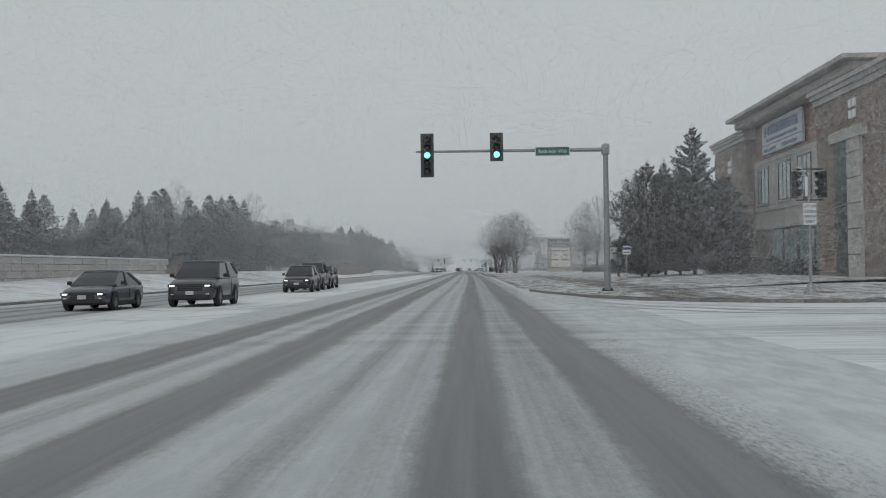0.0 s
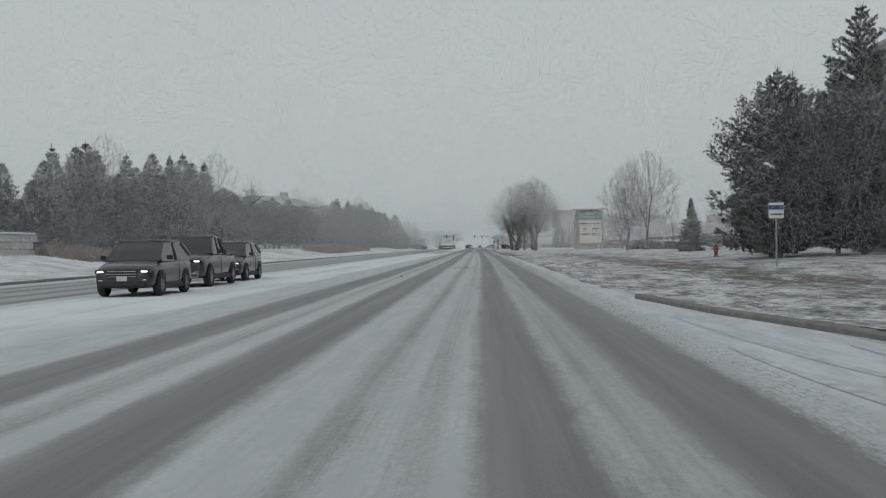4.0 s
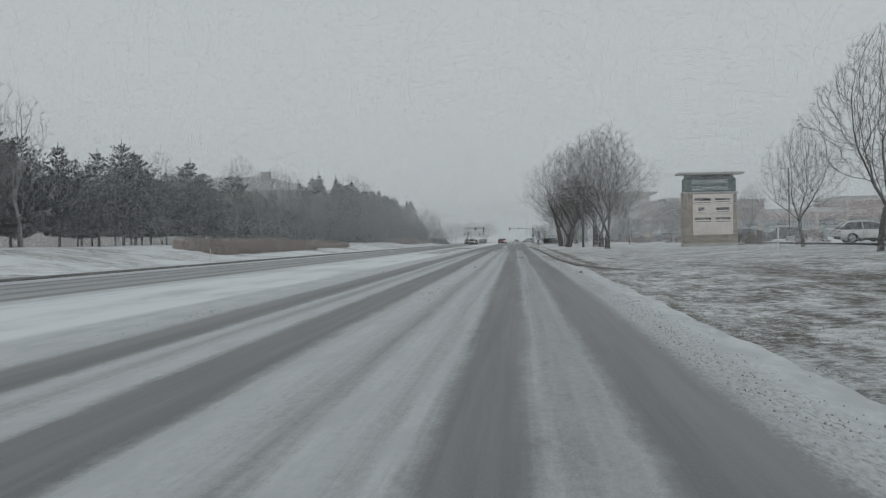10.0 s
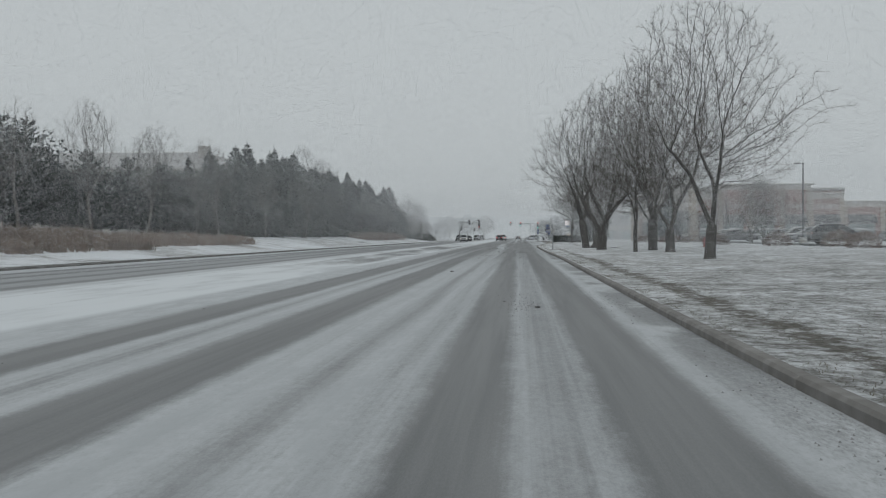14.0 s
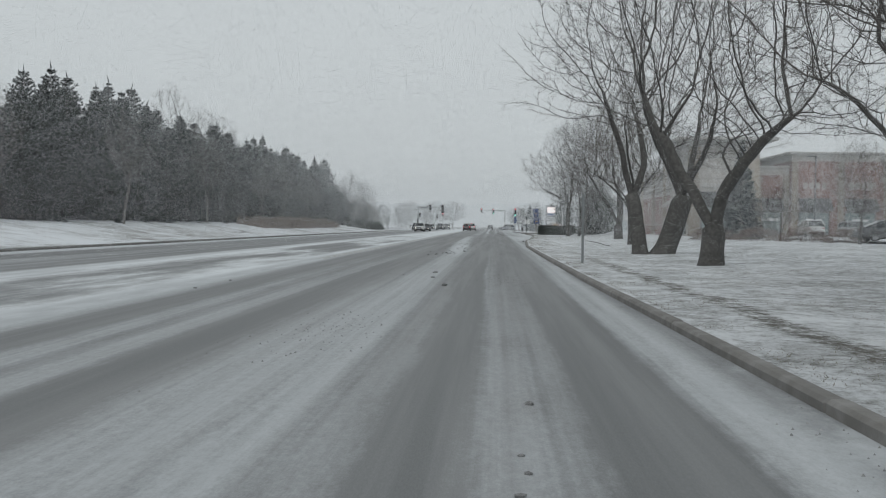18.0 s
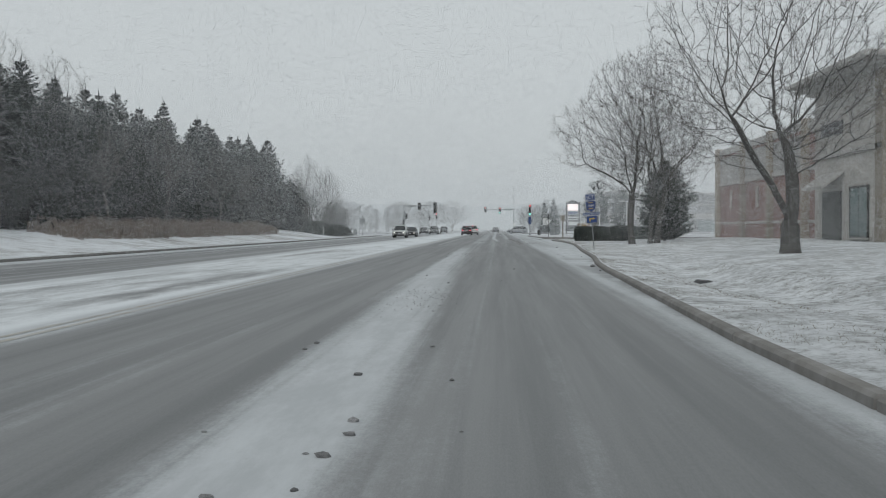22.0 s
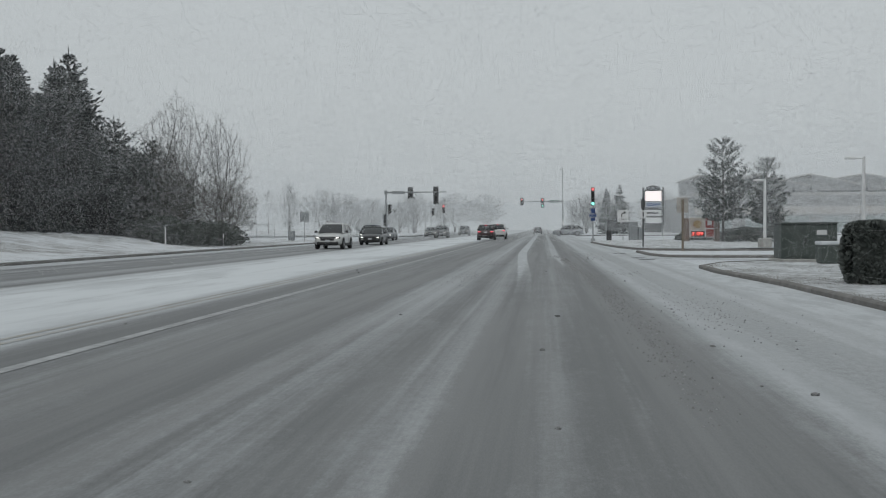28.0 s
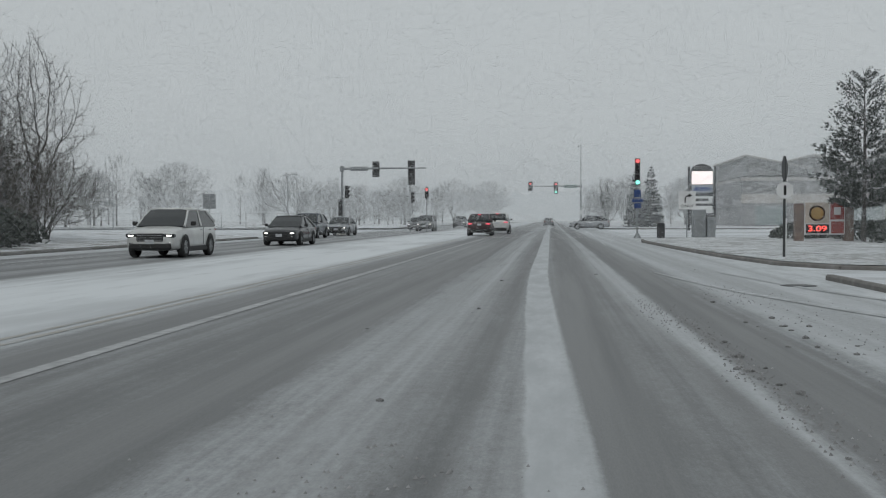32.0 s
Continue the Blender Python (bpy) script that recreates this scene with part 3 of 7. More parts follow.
def lawn_z(x, y):
    """Height of the lawn on the near side of the road."""
    d = x - edge_x(y)
    kerbed = smooth01(178, 188, y)
    low = 0.095 * kerbed + (1 - kerbed) * (-0.012 + 0.028 * smooth01(0.0, 0.2, d) + 0.16 * smooth01(0.2, 4.0, d))
    ditch = -0.58 * math.exp(-((d - 3.3) / 1.35) ** 2) * smooth01(326, 347, y) * (1 - smooth01(357, 372, y))
    return low + 0.40 * smooth01(3, 16, d) * (1 - 0.6 * smooth01(395, 430, y)) + bumps(x, y) * smooth01(0.0, 1.2, d) + ditch


def bank_z(x, y):
    """Height of the planted bank across the road."""
    d = -20.75 - x
    top = 1.25 * smooth01(20, 110, y) * (1 - 0.75 * smooth01(462, 492, y))
    return 0.13 + top * smooth01(0.8, 12, d) * (1 - 0.4 * smooth01(30, 80, d)) + bumps(x, y, 0.07) * smooth01(0, 1.5, d)


def terrain(name, rows, cols, place, mat, label):
    v = [place(y, d) for y in rows for d in cols]
    w = len(cols)
    f = [(i * w + k, i * w + k + 1, (i + 1) * w + k + 1, (i + 1) * w + k) for i in range(len(rows) - 1) for k in range(w - 1)]
    ob = raw(name, v, f, mat, smooth=True)
    return tagged(ob, label, "lawn", kind="structure")


def steps(a, b, s):
    n = max(1, round((b - a) / s))
    return [a + (b - a) * i / n for i in range(n + 1)]


DIST = [0, 0.15, 0.4, 0.7, 1.1, 1.6, 2.2, 3, 4, 5, 6.2, 7.6, 9, 11, 13, 16, 20, 26, 34, 46, 70, 110]
terrain("lawn_near", steps(60, 184, 0.7) + steps(185, 428, 1.0) + steps(428.5, 442, 0.5), DIST,
        lambda y, d: (edge_x(y) + d, y, lawn_z(edge_x(y) + d, y)), M_LAWN, "frozen lawn with patchy blown snow beside the road")
terrain("lawn_bank", steps(-80, 512, 2.2), [0, 0.2, 0.6, 1.2, 2, 3, 4.2, 5.5, 7, 8.5, 10, 12, 14, 17, 21, 26, 34, 46, 70, 120, 260],
        lambda y, d: (-20.75 - d, y, bank_z(-20.75 - d, y)), M_LAWN_L, "snow-covered planted bank along the far kerb")

road_y = [-120.0, 60.0] + steps(62, 436, 2.0) + [440.0, 900.0]
v = [(x, y, 0) for y in road_y for x in (-20.6, min(5.62, edge_x(y) + 0.12) if 60 < y < 437 else 5.62)]
road = raw("road", v, [(2 * i, 2 * i + 1, 2 * i + 3, 2 * i + 2) for i in range(len(road_y) - 1)], M_ROAD)
tagged(road, "asphalt road with snow between dark tyre tracks", "road", kind="structure")


def slab(name, x0, x1, y0, y1, z, mat, label, category="road"):
    nx, ny = max(1, int(abs(x1 - x0) / 4)), max(1, int(abs(y1 - y0) / 4))
    xs, ys = [x0 + (x1 - x0) * i / nx for i in range(nx + 1)], [y0 + (y1 - y0) * i / ny for i in range(ny + 1)]
    v = [(x, y, z) for y in ys for x in xs]
    f = [(j * (nx + 1) + i, j * (nx + 1) + i + 1, (j + 1) * (nx + 1) + i + 1, (j + 1) * (nx + 1) + i) for j in range(ny) for i in range(nx)]
    return tagged(raw(name, v, f, mat), label, category, kind="structure")


slab("road_side", 5.6, 140, 8, 62, -0.004, M_SIDE, "side street with rutted snow")
slab("road_entrance", 5.6, 60, 425, 472, -0.004, M_SIDE, "snowy shopping centre entrance drive")
slab("road_cross_near", 5.6, 220, 508, 572, -0.004, M_SIDE, "cross street with rutted snow")
slab("road_cross_far", -220, -20.6, 512, 572, -0.004, M_SIDE, "cross street with rutted snow beyond the junction")
slab("parking_lot", 26.5, 96, 172, 386, 0.66, M_SIDE, "snow-dusted shopping centre car park", "car park")

# corner lawns
CORNER = ((462, 9.0), (463.5, 6.6), (466, 5.6), (472, 5.0), (482, 4.6), (496, 4.3), (500, 4.6), (503, 5.8), (505, 8.0), (506, 11.0))


def corner_x(y):
    return float(np.interp(y, [p[0] for p in CORNER], [p[1] for p in CORNER]))


terrain("lawn_corner", steps(462, 506, 0.8), [0, 0.3, 0.8, 1.5, 3, 5, 8, 12, 20, 40, 90],
        lambda y, d: (corner_x(y) + d, y, 0.13 + bumps(corner_x(y) + d, y, 0.04) * smooth01(0, 1, d)), M_LAWN, "snowy corner lawn in front of the filling station")


def strip_lawn(name, x0, x1, y0, y1, mat, label):
    v = [(x, y, 0.13 + bumps(x, y, 0.05)) for y in steps(y0, y1, 2.5) for x in steps(x0, x1, 3.0)]
    w = len(steps(x0, x1, 3.0))
    h = len(steps(y0, y1, 2.5))
    f = [(i * w + k, i * w + k + 1, (i + 1) * w + k + 1, (i + 1) * w + k) for i in range(h - 1) for k in range(w - 1)]
    return tagged(raw(name, v, f, mat, smooth=True), label, "lawn", kind="structure")


strip_lawn("lawn_beyond_near", 6, 190, 576, 760, M_LAWN_L, "snowy ground past the cross street")
strip_lawn("lawn_beyond_far", -190, -21.5, 576, 780, M_LAWN_L, "snowy field past the cross street")
# the wedge of lawn at the first junction, behind its curved kerb
WEDGE = ((44.5, 12.2), (47, 9.0), (50, 7.2), (54, 6.0), (60, 5.1), (64, 4.5))


def wedge_x(y):
    return float(np.interp(y, [p[0] for p in WEDGE], [p[1] for p in WEDGE]))


terrain("lawn_junction", steps(44.5, 60, 0.7), [0, 0.3, 0.8, 1.5, 2.5, 4, 6, 9, 13, 20, 30, 60, 110],
        lambda y, d: (wedge_x(y) + d, y, 0.13 + (0.3 * smooth01(2, 16, d) + bumps(wedge_x(y) + d, y)) * smooth01(0, 1, d) + 0.002), M_LAWN,
        "frozen lawn at the junction with patchy snow")

# kerbs, stone by stone
KERB_ME = {}


def kerb_mesh(length):
    key = round(length, 2)
    if key not in KERB_ME:
        bm = box(-0.10, 0.10, -key / 2 + 0.003, key / 2 - 0.003, -0.08, 0.115, 0.035)
        me = bpy.data.meshes.new("kerb_stone")
        bm.to_mesh(me)
        bm.free()
        me.materials.append(M_KERB)
        KERB_ME[key] = me
    return KERB_ME[key]


def kerb(name, line, label, piece=3.0):
    base = empty(name)
    tagged(base, label, "kerb", kind="structure")
    pts = [Vector((x, y, 0)) for x, y in line]
    for a, b in zip(pts, pts[1:]):
        d = b - a
        n = max(1, round(d.length / piece))
        for i in range(n):
            ob = new("kerb_stone", kerb_mesh(d.length / n))
            c = a + d * (i + 0.5) / n
            ob.parent = base
            ob.matrix_local = pose(c.x, c.y, random.uniform(-0.005, 0.004), 0, random.uniform(-0.5, 0.5), math.degrees(math.atan2(d.y, d.x)) - 90)
    return base


kerb("kerb_near", [(8.6, 168.4), (6.6, 169.6), (5.25, 171.6), (4.75, 173.6), (4.4, 175.7), (3.85, 180)] + [(edge_x(y) - 0.06, y) for y in (185, 190, 196, 202, 209, 217, 228, 240, 249, 258, 265, 272, 278, 285, 297, 310, 320, 330, 338, 345, 352, 358.6)],
     "low weathered concrete kerb along the snowy lawn", 6.0)
kerb("kerb_near_end", [(edge_x(y) - 0.02, y) for y in (359.0, 367, 374, 382, 387, 392, 397, 402, 407, 412, 418, 424, 428, 431, 433, 435, 436.5, 438)] + [(6.9, 439), (8.6, 440), (11.5, 441), (16, 442)],
     "low concrete kerb that curves into the entrance drive", 4.0)
kerb("kerb_far", [(-20.68, y) for y in (-60, 20, 120, 240, 380, 508)] + [(-21.4, 510.5), (-23.5, 512), (-60, 512)], "concrete kerb along the snowy bank", 6.0)
kerb("kerb_junction", [(40, 43.6), (18, 43.9), (12.1, 44.5), (9, 47), (7.1, 50), (5.9, 54), (5.05, 60), (4.4, 64), (3.8, 70)], "curved concrete kerb round the junction corner", 2.0)
kerb("kerb_corner", [(40, 461.8), (9, 462), (6.6, 463.5), (5.5, 466), (4.95, 472), (4.55, 482), (4.25, 496), (4.55, 500), (5.7, 503), (8, 505), (40, 506)],
     "concrete kerb round the filling station corner", 2.5)
kerb("kerb_island", [(13, 447.2), (7.5, 447.6), (5.6, 449), (5.15, 452), (5.1, 458.5)], "low snow-edged kerb of the entrance drive", 2.0)
kerb("kerb_beyond", [(6, 700), (6, 582), (7, 578), (10, 576), (60, 576)], "kerb past the cross street", 5.0)

# painted lines
lines = empty("lane_marking")
tagged(lines, "worn white and yellow lane stripes half covered by snow", "lane marking", kind="structure")
raw("stripe", [(-6.62, 300, 0.005), (-6.50, 300, 0.005), (-6.50, 505, 0.005), (-6.62, 505, 0.005)], [(0, 1, 2, 3)], M_PAINT_Y, lines, "faded yellow median stripe")
raw("stripe", [(-6.86, 300, 0.005), (-6.76, 300, 0.005), (-6.76, 505, 0.005), (-6.86, 505, 0.005)], [(0, 1, 2, 3)], M_PAINT_Y, lines, "faded yellow median stripe")
raw("stripe", [(-5.38, 404, 0.005), (-5.20, 404, 0.005), (-5.20, 505, 0.005), (-5.38, 505, 0.005)], [(0, 1, 2, 3)], M_PAINT_W, lines, "worn white turn lane stripe")

# ---------------------------------------------------------------- trees
def rand_dir(rng):
    return Vector((rng.gauss(0, 1), rng.gauss(0, 1), rng.gauss(0, 1))).normalized()


def crown_radius(shape, k):
    if shape == "vase":
        return (0.30 + 0.70 * k ** 0.7) * max(0.0, 1 - k ** 5) ** 0.5
    if shape == "oval":
        return math.sin(math.pi * (0.13 + 0.85 * k)) ** 0.85
    return math.sin(math.pi * (0.16 + 0.80 * k)) ** 0.7


def bare_tree(seed, height, trunk_r, fork, limbs, width, count=1300, shape="round", spread=0.45, stems=1, lean=0.0, bark=None, twig=None, tuft=4, tip_r=0.0075, bury=0.2, turn=None):
    """A leafless tree: trunk and limbs laid out first, then branches that grow towards free room in the crown."""
    rng = random.Random(seed)
    nrng = np.random.default_rng(seed)
    step = min(0.30, max(0.18, height / 52))
    pos, par = [], []

    def chain(start, d, length, parent, wild, rise):
        p, d = start.copy(), d.normalized()
        for _ in range(max(2, round(length / step))):
            d = (d + rand_dir(rng) * wild + Vector((0, 0, rise))).normalized()
            p = p + d * step
            pos.append(p.copy())
            par.append(parent)
            parent = len(pos) - 1
        return parent

    turn = rng.uniform(0, 6.28) if turn is None else turn
    for s in range(stems):
        d = Vector((lean + rng.uniform(-0.05, 0.05), rng.uniform(-0.06, 0.06), 1))
        off = Vector((0, 0, -bury))
        if stems > 1:
            a = turn + 2 * math.pi * s / stems
            d += Vector((math.cos(a), math.sin(a), 0)) * 0.24
            off += Vector((math.cos(a), math.sin(a), 0)) * trunk_r
        pos.append(off)
        par.append(-1)
        top = chain(off, d, height * fork + bury, len(pos) - 1, 0.06, 0.02)
        for i in range(limbs):
            a = turn + 2 * math.pi * (i + 0.5 * s) / limbs + rng.uniform(-0.4, 0.4)
            sp = spread * rng.uniform(0.6, 1.3)
            chain(pos[top], Vector((math.cos(a) * sp, math.sin(a) * sp, 1)), height * (1 - fork) * rng.uniform(0.30, 0.48), top, 0.15, -0.005)
    low = height * max(0.25, fork * 1.1) if stems < 3 else height * 0.12
    lump = Vector((seed * 1.7, seed * 0.3, 0))
    pts = []
    while len(pts) < count:
        k, a = rng.random(), rng.uniform(0, 6.283)
        if rng.random() > crown_radius(shape, k) ** 1.4 + 0.04:
            continue
        edge = width * crown_radius(shape, k) * (1 + 0.62 * noise.noise(lump + Vector((math.cos(a) * 1.7, math.sin(a) * 1.7, k * 3.6))))
        r = edge * rng.random() ** 0.6
        pts.append((math.cos(a) * r + lean * height * k, math.sin(a) * r, low + (height - low) * k * (1 + 0.10 * noise.noise(lump + Vector((math.cos(a), math.sin(a), 5))))))
    room = np.array(pts)
    P = np.array([tuple(p) for p in pos])
    dist = np.linalg.norm(room[:, None, :] - P[None], axis=2)
    near, far = dist.argmin(1), dist.min(1)
    kids = {}
    heart = np.array((lean * height * 0.3, 0, low - 0.12 * height))
    D = np.array([(P[i] - P[par[i]]) if par[i] >= 0 else (0, 0, step) for i in range(len(P))]) / step
    reach, kill = step * 9, step * 1.05
    for _ in range(70):
        use = far < reach
        if not use.any():
            break
        who = near[use]
        pull = room[use] - P[who]
        pull /= np.linalg.norm(pull, axis=1)[:, None] + 1e-9
        away = P[who] - heart
        away /= np.linalg.norm(away, axis=1)[:, None] + 1e-9
        ok = (pull * away).sum(1) > 0.12          # branches reach outwards, some along the crown
        who, pull = who[ok], pull[ok]
        if not len(who):
            break
        grow, inv = np.unique(who, return_inverse=True)
        d = np.zeros((len(grow), 3))
        np.add.at(d, inv, pull)
        d /= np.linalg.norm(d, axis=1)[:, None] + 1e-9
        first = np.array([kids.get(int(g), 0) == 0 for g in grow])
        d += D[grow] * np.where(first, 0.6, 0.14)[:, None] + nrng.normal(0, 0.11 if shape == "oval" else 0.16, d.shape) + np.array((0, 0, 0.08 if shape == "oval" else 0.02))
        d /= np.linalg.norm(d, axis=1)[:, None] + 1e-9
        fresh = []
        for g, v in zip(grow.tolist(), P[grow] + d * step):
            if kids.get(g, 0) < 3:
                kids[g] = kids.get(g, 0) + 1
                fresh.append((g, v))
        if not fresh:
            break
        base_n = len(P)
        Q = np.array([v for _, v in fresh])
        par.extend(int(g) for g, _ in fresh)
        P = np.vstack((P, Q))
        D = np.vstack((D, (Q - P[[g for g, _ in fresh]]) / step))
        dd = np.linalg.norm(room[:, None, :] - Q[None], axis=2)
        m, am = dd.min(1), dd.argmin(1)
        better = m < far
        near[better], far[better] = base_n + am[better], m[better]
        keep = far > kill
        room, near, far = room[keep], near[keep], far[keep]
        if not len(room):
            break
    n = len(P)
    child = [[] for _ in range(n)]
    for i in range(n):
        if par[i] >= 0:
            child[par[i]].append(i)
    tips = [0.0] * n
    for i in range(n - 1, -1, -1):
        if not child[i]:
            tips[i] = 1.0
        if par[i] >= 0:
            tips[par[i]] += tips[i]
    total = max(tips[i] for i in range(n) if par[i] < 0)
    stout = trunk_r / (tip_r * total ** 0.43)
    rad = [tip_r * t ** 0.43 * (1 + (stout - 1) * (t / total) ** 0.75) for t in tips]
    mesh = {"branchwork": ([], []), "twigwork": ([], [])}
    limbs_out = []

    def add(vs, fs, v, f):
        o = len(vs)
        vs.extend(v)
        fs.extend(tuple(i + o for i in face) for face in f)

    starts = [(-1, i) for i in range(n) if par[i] < 0]
    while starts:
        src, i = starts.pop()
        line, rr = ([Vector(P[src])], [min(rad[src], rad[i] * 1.25)]) if src >= 0 else ([], [])
        root = src < 0
        while True:
            line.append(Vector(P[i]))
            rr.append(rad[i])
            if not child[i]:
                rr[-1] = tip_r * 0.55
                break
            order = sorted(child[i], key=lambda c: -tips[c])
            starts.extend((i, c) for c in order[1:])
            i = order[0]
        if root:
            for k in range(min(3, len(rr))):
                rr[k] *= (1.38, 1.15, 1.04)[k]
        r0 = max(rr)
        if len(line) < 2:
            continue
        if r0 < 0.03 and len(line) > 3:          # fine wood: every second knee is enough
            line, rr = line[:-1:2] + line[-1:], rr[:-1:2] + rr[-1:]
        sides = 10 if r0 > 0.12 else 6 if r0 > 0.05 else 4 if r0 > 0.022 else 3
        v, f = tube(line, rr, sides, caps=False)
        if root:
            limbs_out.append(("trunk", v, f))
        elif r0 > trunk_r * 0.34:
            limbs_out.append(("limb", v, f))
        elif r0 > 0.02:
            add(*mesh["branchwork"], v, f)
        else:
            add(*mesh["twigwork"], v, f)
    vs, fs = mesh["twigwork"]
    for i in range(n):
        if tips[i] > 30 or par[i] < 0:
            continue
        p, d = Vector(P[i]), (Vector(P[i]) - Vector(P[par[i]])).normalized()
        for _ in range(tuft if tips[i] < 2 else tuft - 1 if tips[i] < 8 else 1):
            e = (d + rand_dir(rng) * 0.95 + Vector((0, 0, 0.06))).normalized()
            side = e.orthogonal().normalized() * tip_r * 0.8
            side = Matrix.Rotation(rng.uniform(0, 6.28), 3, e) @ side
            o = len(vs)
            vs.extend((p - side, p + side, p + e * step * rng.uniform(1.2, 3.2)))
            fs.append((o, o + 1, o + 2))
    base = empty("bare_tree")
    for name, v, f in limbs_out:
        raw(name, v, f, bark or M_BARK, base, smooth=True)
    for name, mat in (("branchwork", bark or M_BARK), ("twigwork", twig or M_TWIG)):
        if mesh[name][0]:
            tagged(raw(name, *mesh[name], mat, base), kind="stuff")
    return base


def conifer(seed, height, radius, needles, lift=0.1, shape=1.0, kind="spruce", tufts=9, whorls=26, name="spruce_tree", fine=False, grain=1.0):
    """An evergreen: trunk, and a crown of boughs set with hundreds of needle sprays, with gaps and an uneven outline."""
    rng = random.Random(seed)
    base = empty(name)
    v, f = tube([(0, 0, -0.2), (0.03, 0, height * 0.5), (0, 0.02, height * 0.97)], [0.012 * height + 0.03, 0.008 * height + 0.02, 0.01], 7)
    raw("trunk", v, f, M_BARK, base)
    vs, fs = [], []

    def spray(p, d, length, width):
        side = d.orthogonal().normalized()
        a = rng.uniform(0, 6.28)
        side = (side * math.cos(a) + d.cross(side) * math.sin(a)) * width
        if not fine:
            o = len(vs)
            vs.extend((p - side, p + side, p + d * length))
            fs.append((o, o + 1, o + 2))
            return
        for k in (-1, 0, 1):
            e = (d + side.normalized() * k * 0.42 + rand_dir(rng) * 0.16).normalized()
            o = len(vs)
            vs.extend((p - side * 0.5, p + side * 0.5, p + e * length))
            fs.append((o, o + 1, o + 2))

    for w in range(whorls):
        k = (w + rng.uniform(-0.3, 0.3)) / whorls
        z = height * (lift + (0.985 - lift) * max(0, k))
        free = 1 - max(0.0, k)
        if kind == "spruce":
            r = radius * (free ** shape) * rng.uniform(0.72, 1.16) + 0.05
            n, droop = 8, -0.18 + 0.75 * (1 - free) ** 1.5
        else:
            r = radius * min(1.0, 1.6 * free ** shape) * rng.uniform(0.55, 1.12) * (0.75 if k < 0.08 else 1) + 0.08
            n, droop = 7, 0.12 + 0.35 * (1 - free)
        for b in range(n):
            if kind != "spruce" and rng.random() < 0.16:
                continue
            a = 2 * math.pi * (b + rng.uniform(-0.4, 0.4)) / n + w * 2.4
            out = Vector((math.cos(a), math.sin(a), droop + rng.uniform(-0.12, 0.12))).normalized()
            rr = r * rng.uniform(0.75, 1.12)
            size = (0.13 + 0.062 * height * (0.08 + 0.92 * free)) * grain
            for t in range(tufts):
                u = (t + rng.random()) / tufts
                u = 0.12 + 0.88 * u ** 0.75
                p = Vector((0, 0, z)) + out * rr * u + Vector((0, 0, 0.10 * rr * u * u if kind == "spruce" else 0.18 * rr * u * u))
                p += rand_dir(rng) * 0.10 * rr * u
                d = (out + rand_dir(rng) * (0.75 if kind == "spruce" else 0.9) + Vector((0, 0, 0.0 if kind == "spruce" else 0.35))).normalized()
                spray(p, d, size * rng.uniform(0.5, 0.95), size * rng.uniform(0.17, 0.30))
    for k in range(5):
        spray(Vector((0, 0, height * (0.90 + 0.02 * k))), Vector((rng.uniform(-0.2, 0.2), rng.uniform(-0.2, 0.2), 1)).normalized(), height * 0.06, 0.05)
    raw("crown", vs, fs, needles, base)
    return base


def stand(proto, label, category, group, spots, ground):
    """Copies of grown trees at (x, y, scale): the first takes each grown one in turn."""
    used = set()
    for i, (x, y, s) in enumerate(spots):
        p = proto[i % len(proto)]
        m = pose(x, y, ground(x, y), 0, 0, (i * 137.5) % 360) @ Matrix.Scale(s, 4)
        if p not in used:
            used.add(p)
            p.matrix_basis = m
            tagged(p, label, category, group)
        else:
            c = p.copy()
            scene.collection.objects.link(c)
            c.matrix_basis = m
            for o in p.children:
                k = o.copy()
                scene.collection.objects.link(k)
                k.parent = c
                k.matrix_parent_inverse = o.matrix_parent_inverse


rng0 = random.Random(5)
# evergreen screen on the bank
spruces = [conifer(11 + i, 10.0, (3.3, 3.7, 3.0, 3.9)[i], M_NEEDLE, 0.03, (0.85, 0.75, 0.95, 0.8)[i], "spruce", 13, 40, grain=1.02) for i in range(4)]
broad = [conifer(31 + i, 10.0, 2.9 + 0.3 * i, M_NEEDLE, 0.12, 0.75, "pine", 24, 26, name="evergreen_tree", grain=1.0) for i in range(3)]
spots = []
y = 96.0
while y < 200:
    tall = 1.0 if y < 163 else 1.36
    spots.append((-46 + rng0.uniform(-2, 2), y, rng0.uniform(0.74, 0.95) * tall))
    y += rng0.uniform(3.6, 5.2)
spots.append((-45.8, 170, 1.28))
y = 128.0
while y < 205:
    spots.append((-40.5 + rng0.uniform(-1.2, 1.2), y, rng0.uniform(0.62, 0.82) * (1 + 0.6 * smooth01(165, 185, y))))
    y += rng0.uniform(4.0, 5.6)
y = 322.0
while y < 484:
    spots.append((-34.5 + rng0.uniform(-1.2, 1.2), y, rng0.uniform(0.85, 1.32) * (0.72 + 0.28 * smooth01(330, 350, y))))
    y += rng0.uniform(3.4, 4.6)
y = 318.0
while y < 490:
    spots.append((-40.5 + rng0.uniform(-1.5, 1.5), y, rng0.uniform(1.0, 1.55) * (0.66 + 0.34 * smooth01(330, 352, y))))
    y += rng0.uniform(4.2, 5.6)
stand(spruces, "frosted dark green spruce on the snowy bank", "spruce tree", "evergreen screen", spots, bank_z)
spots = []
y = 152.0
while y < 322:
    spots.append((-36.5 + rng0.uniform(-1.0, 1.0), y, rng0.uniform(0.62, 1.02) * (1 - 0.22 * smooth01(265, 285, y))))
    y += rng0.uniform(3.6, 4.8)
y = 203.0
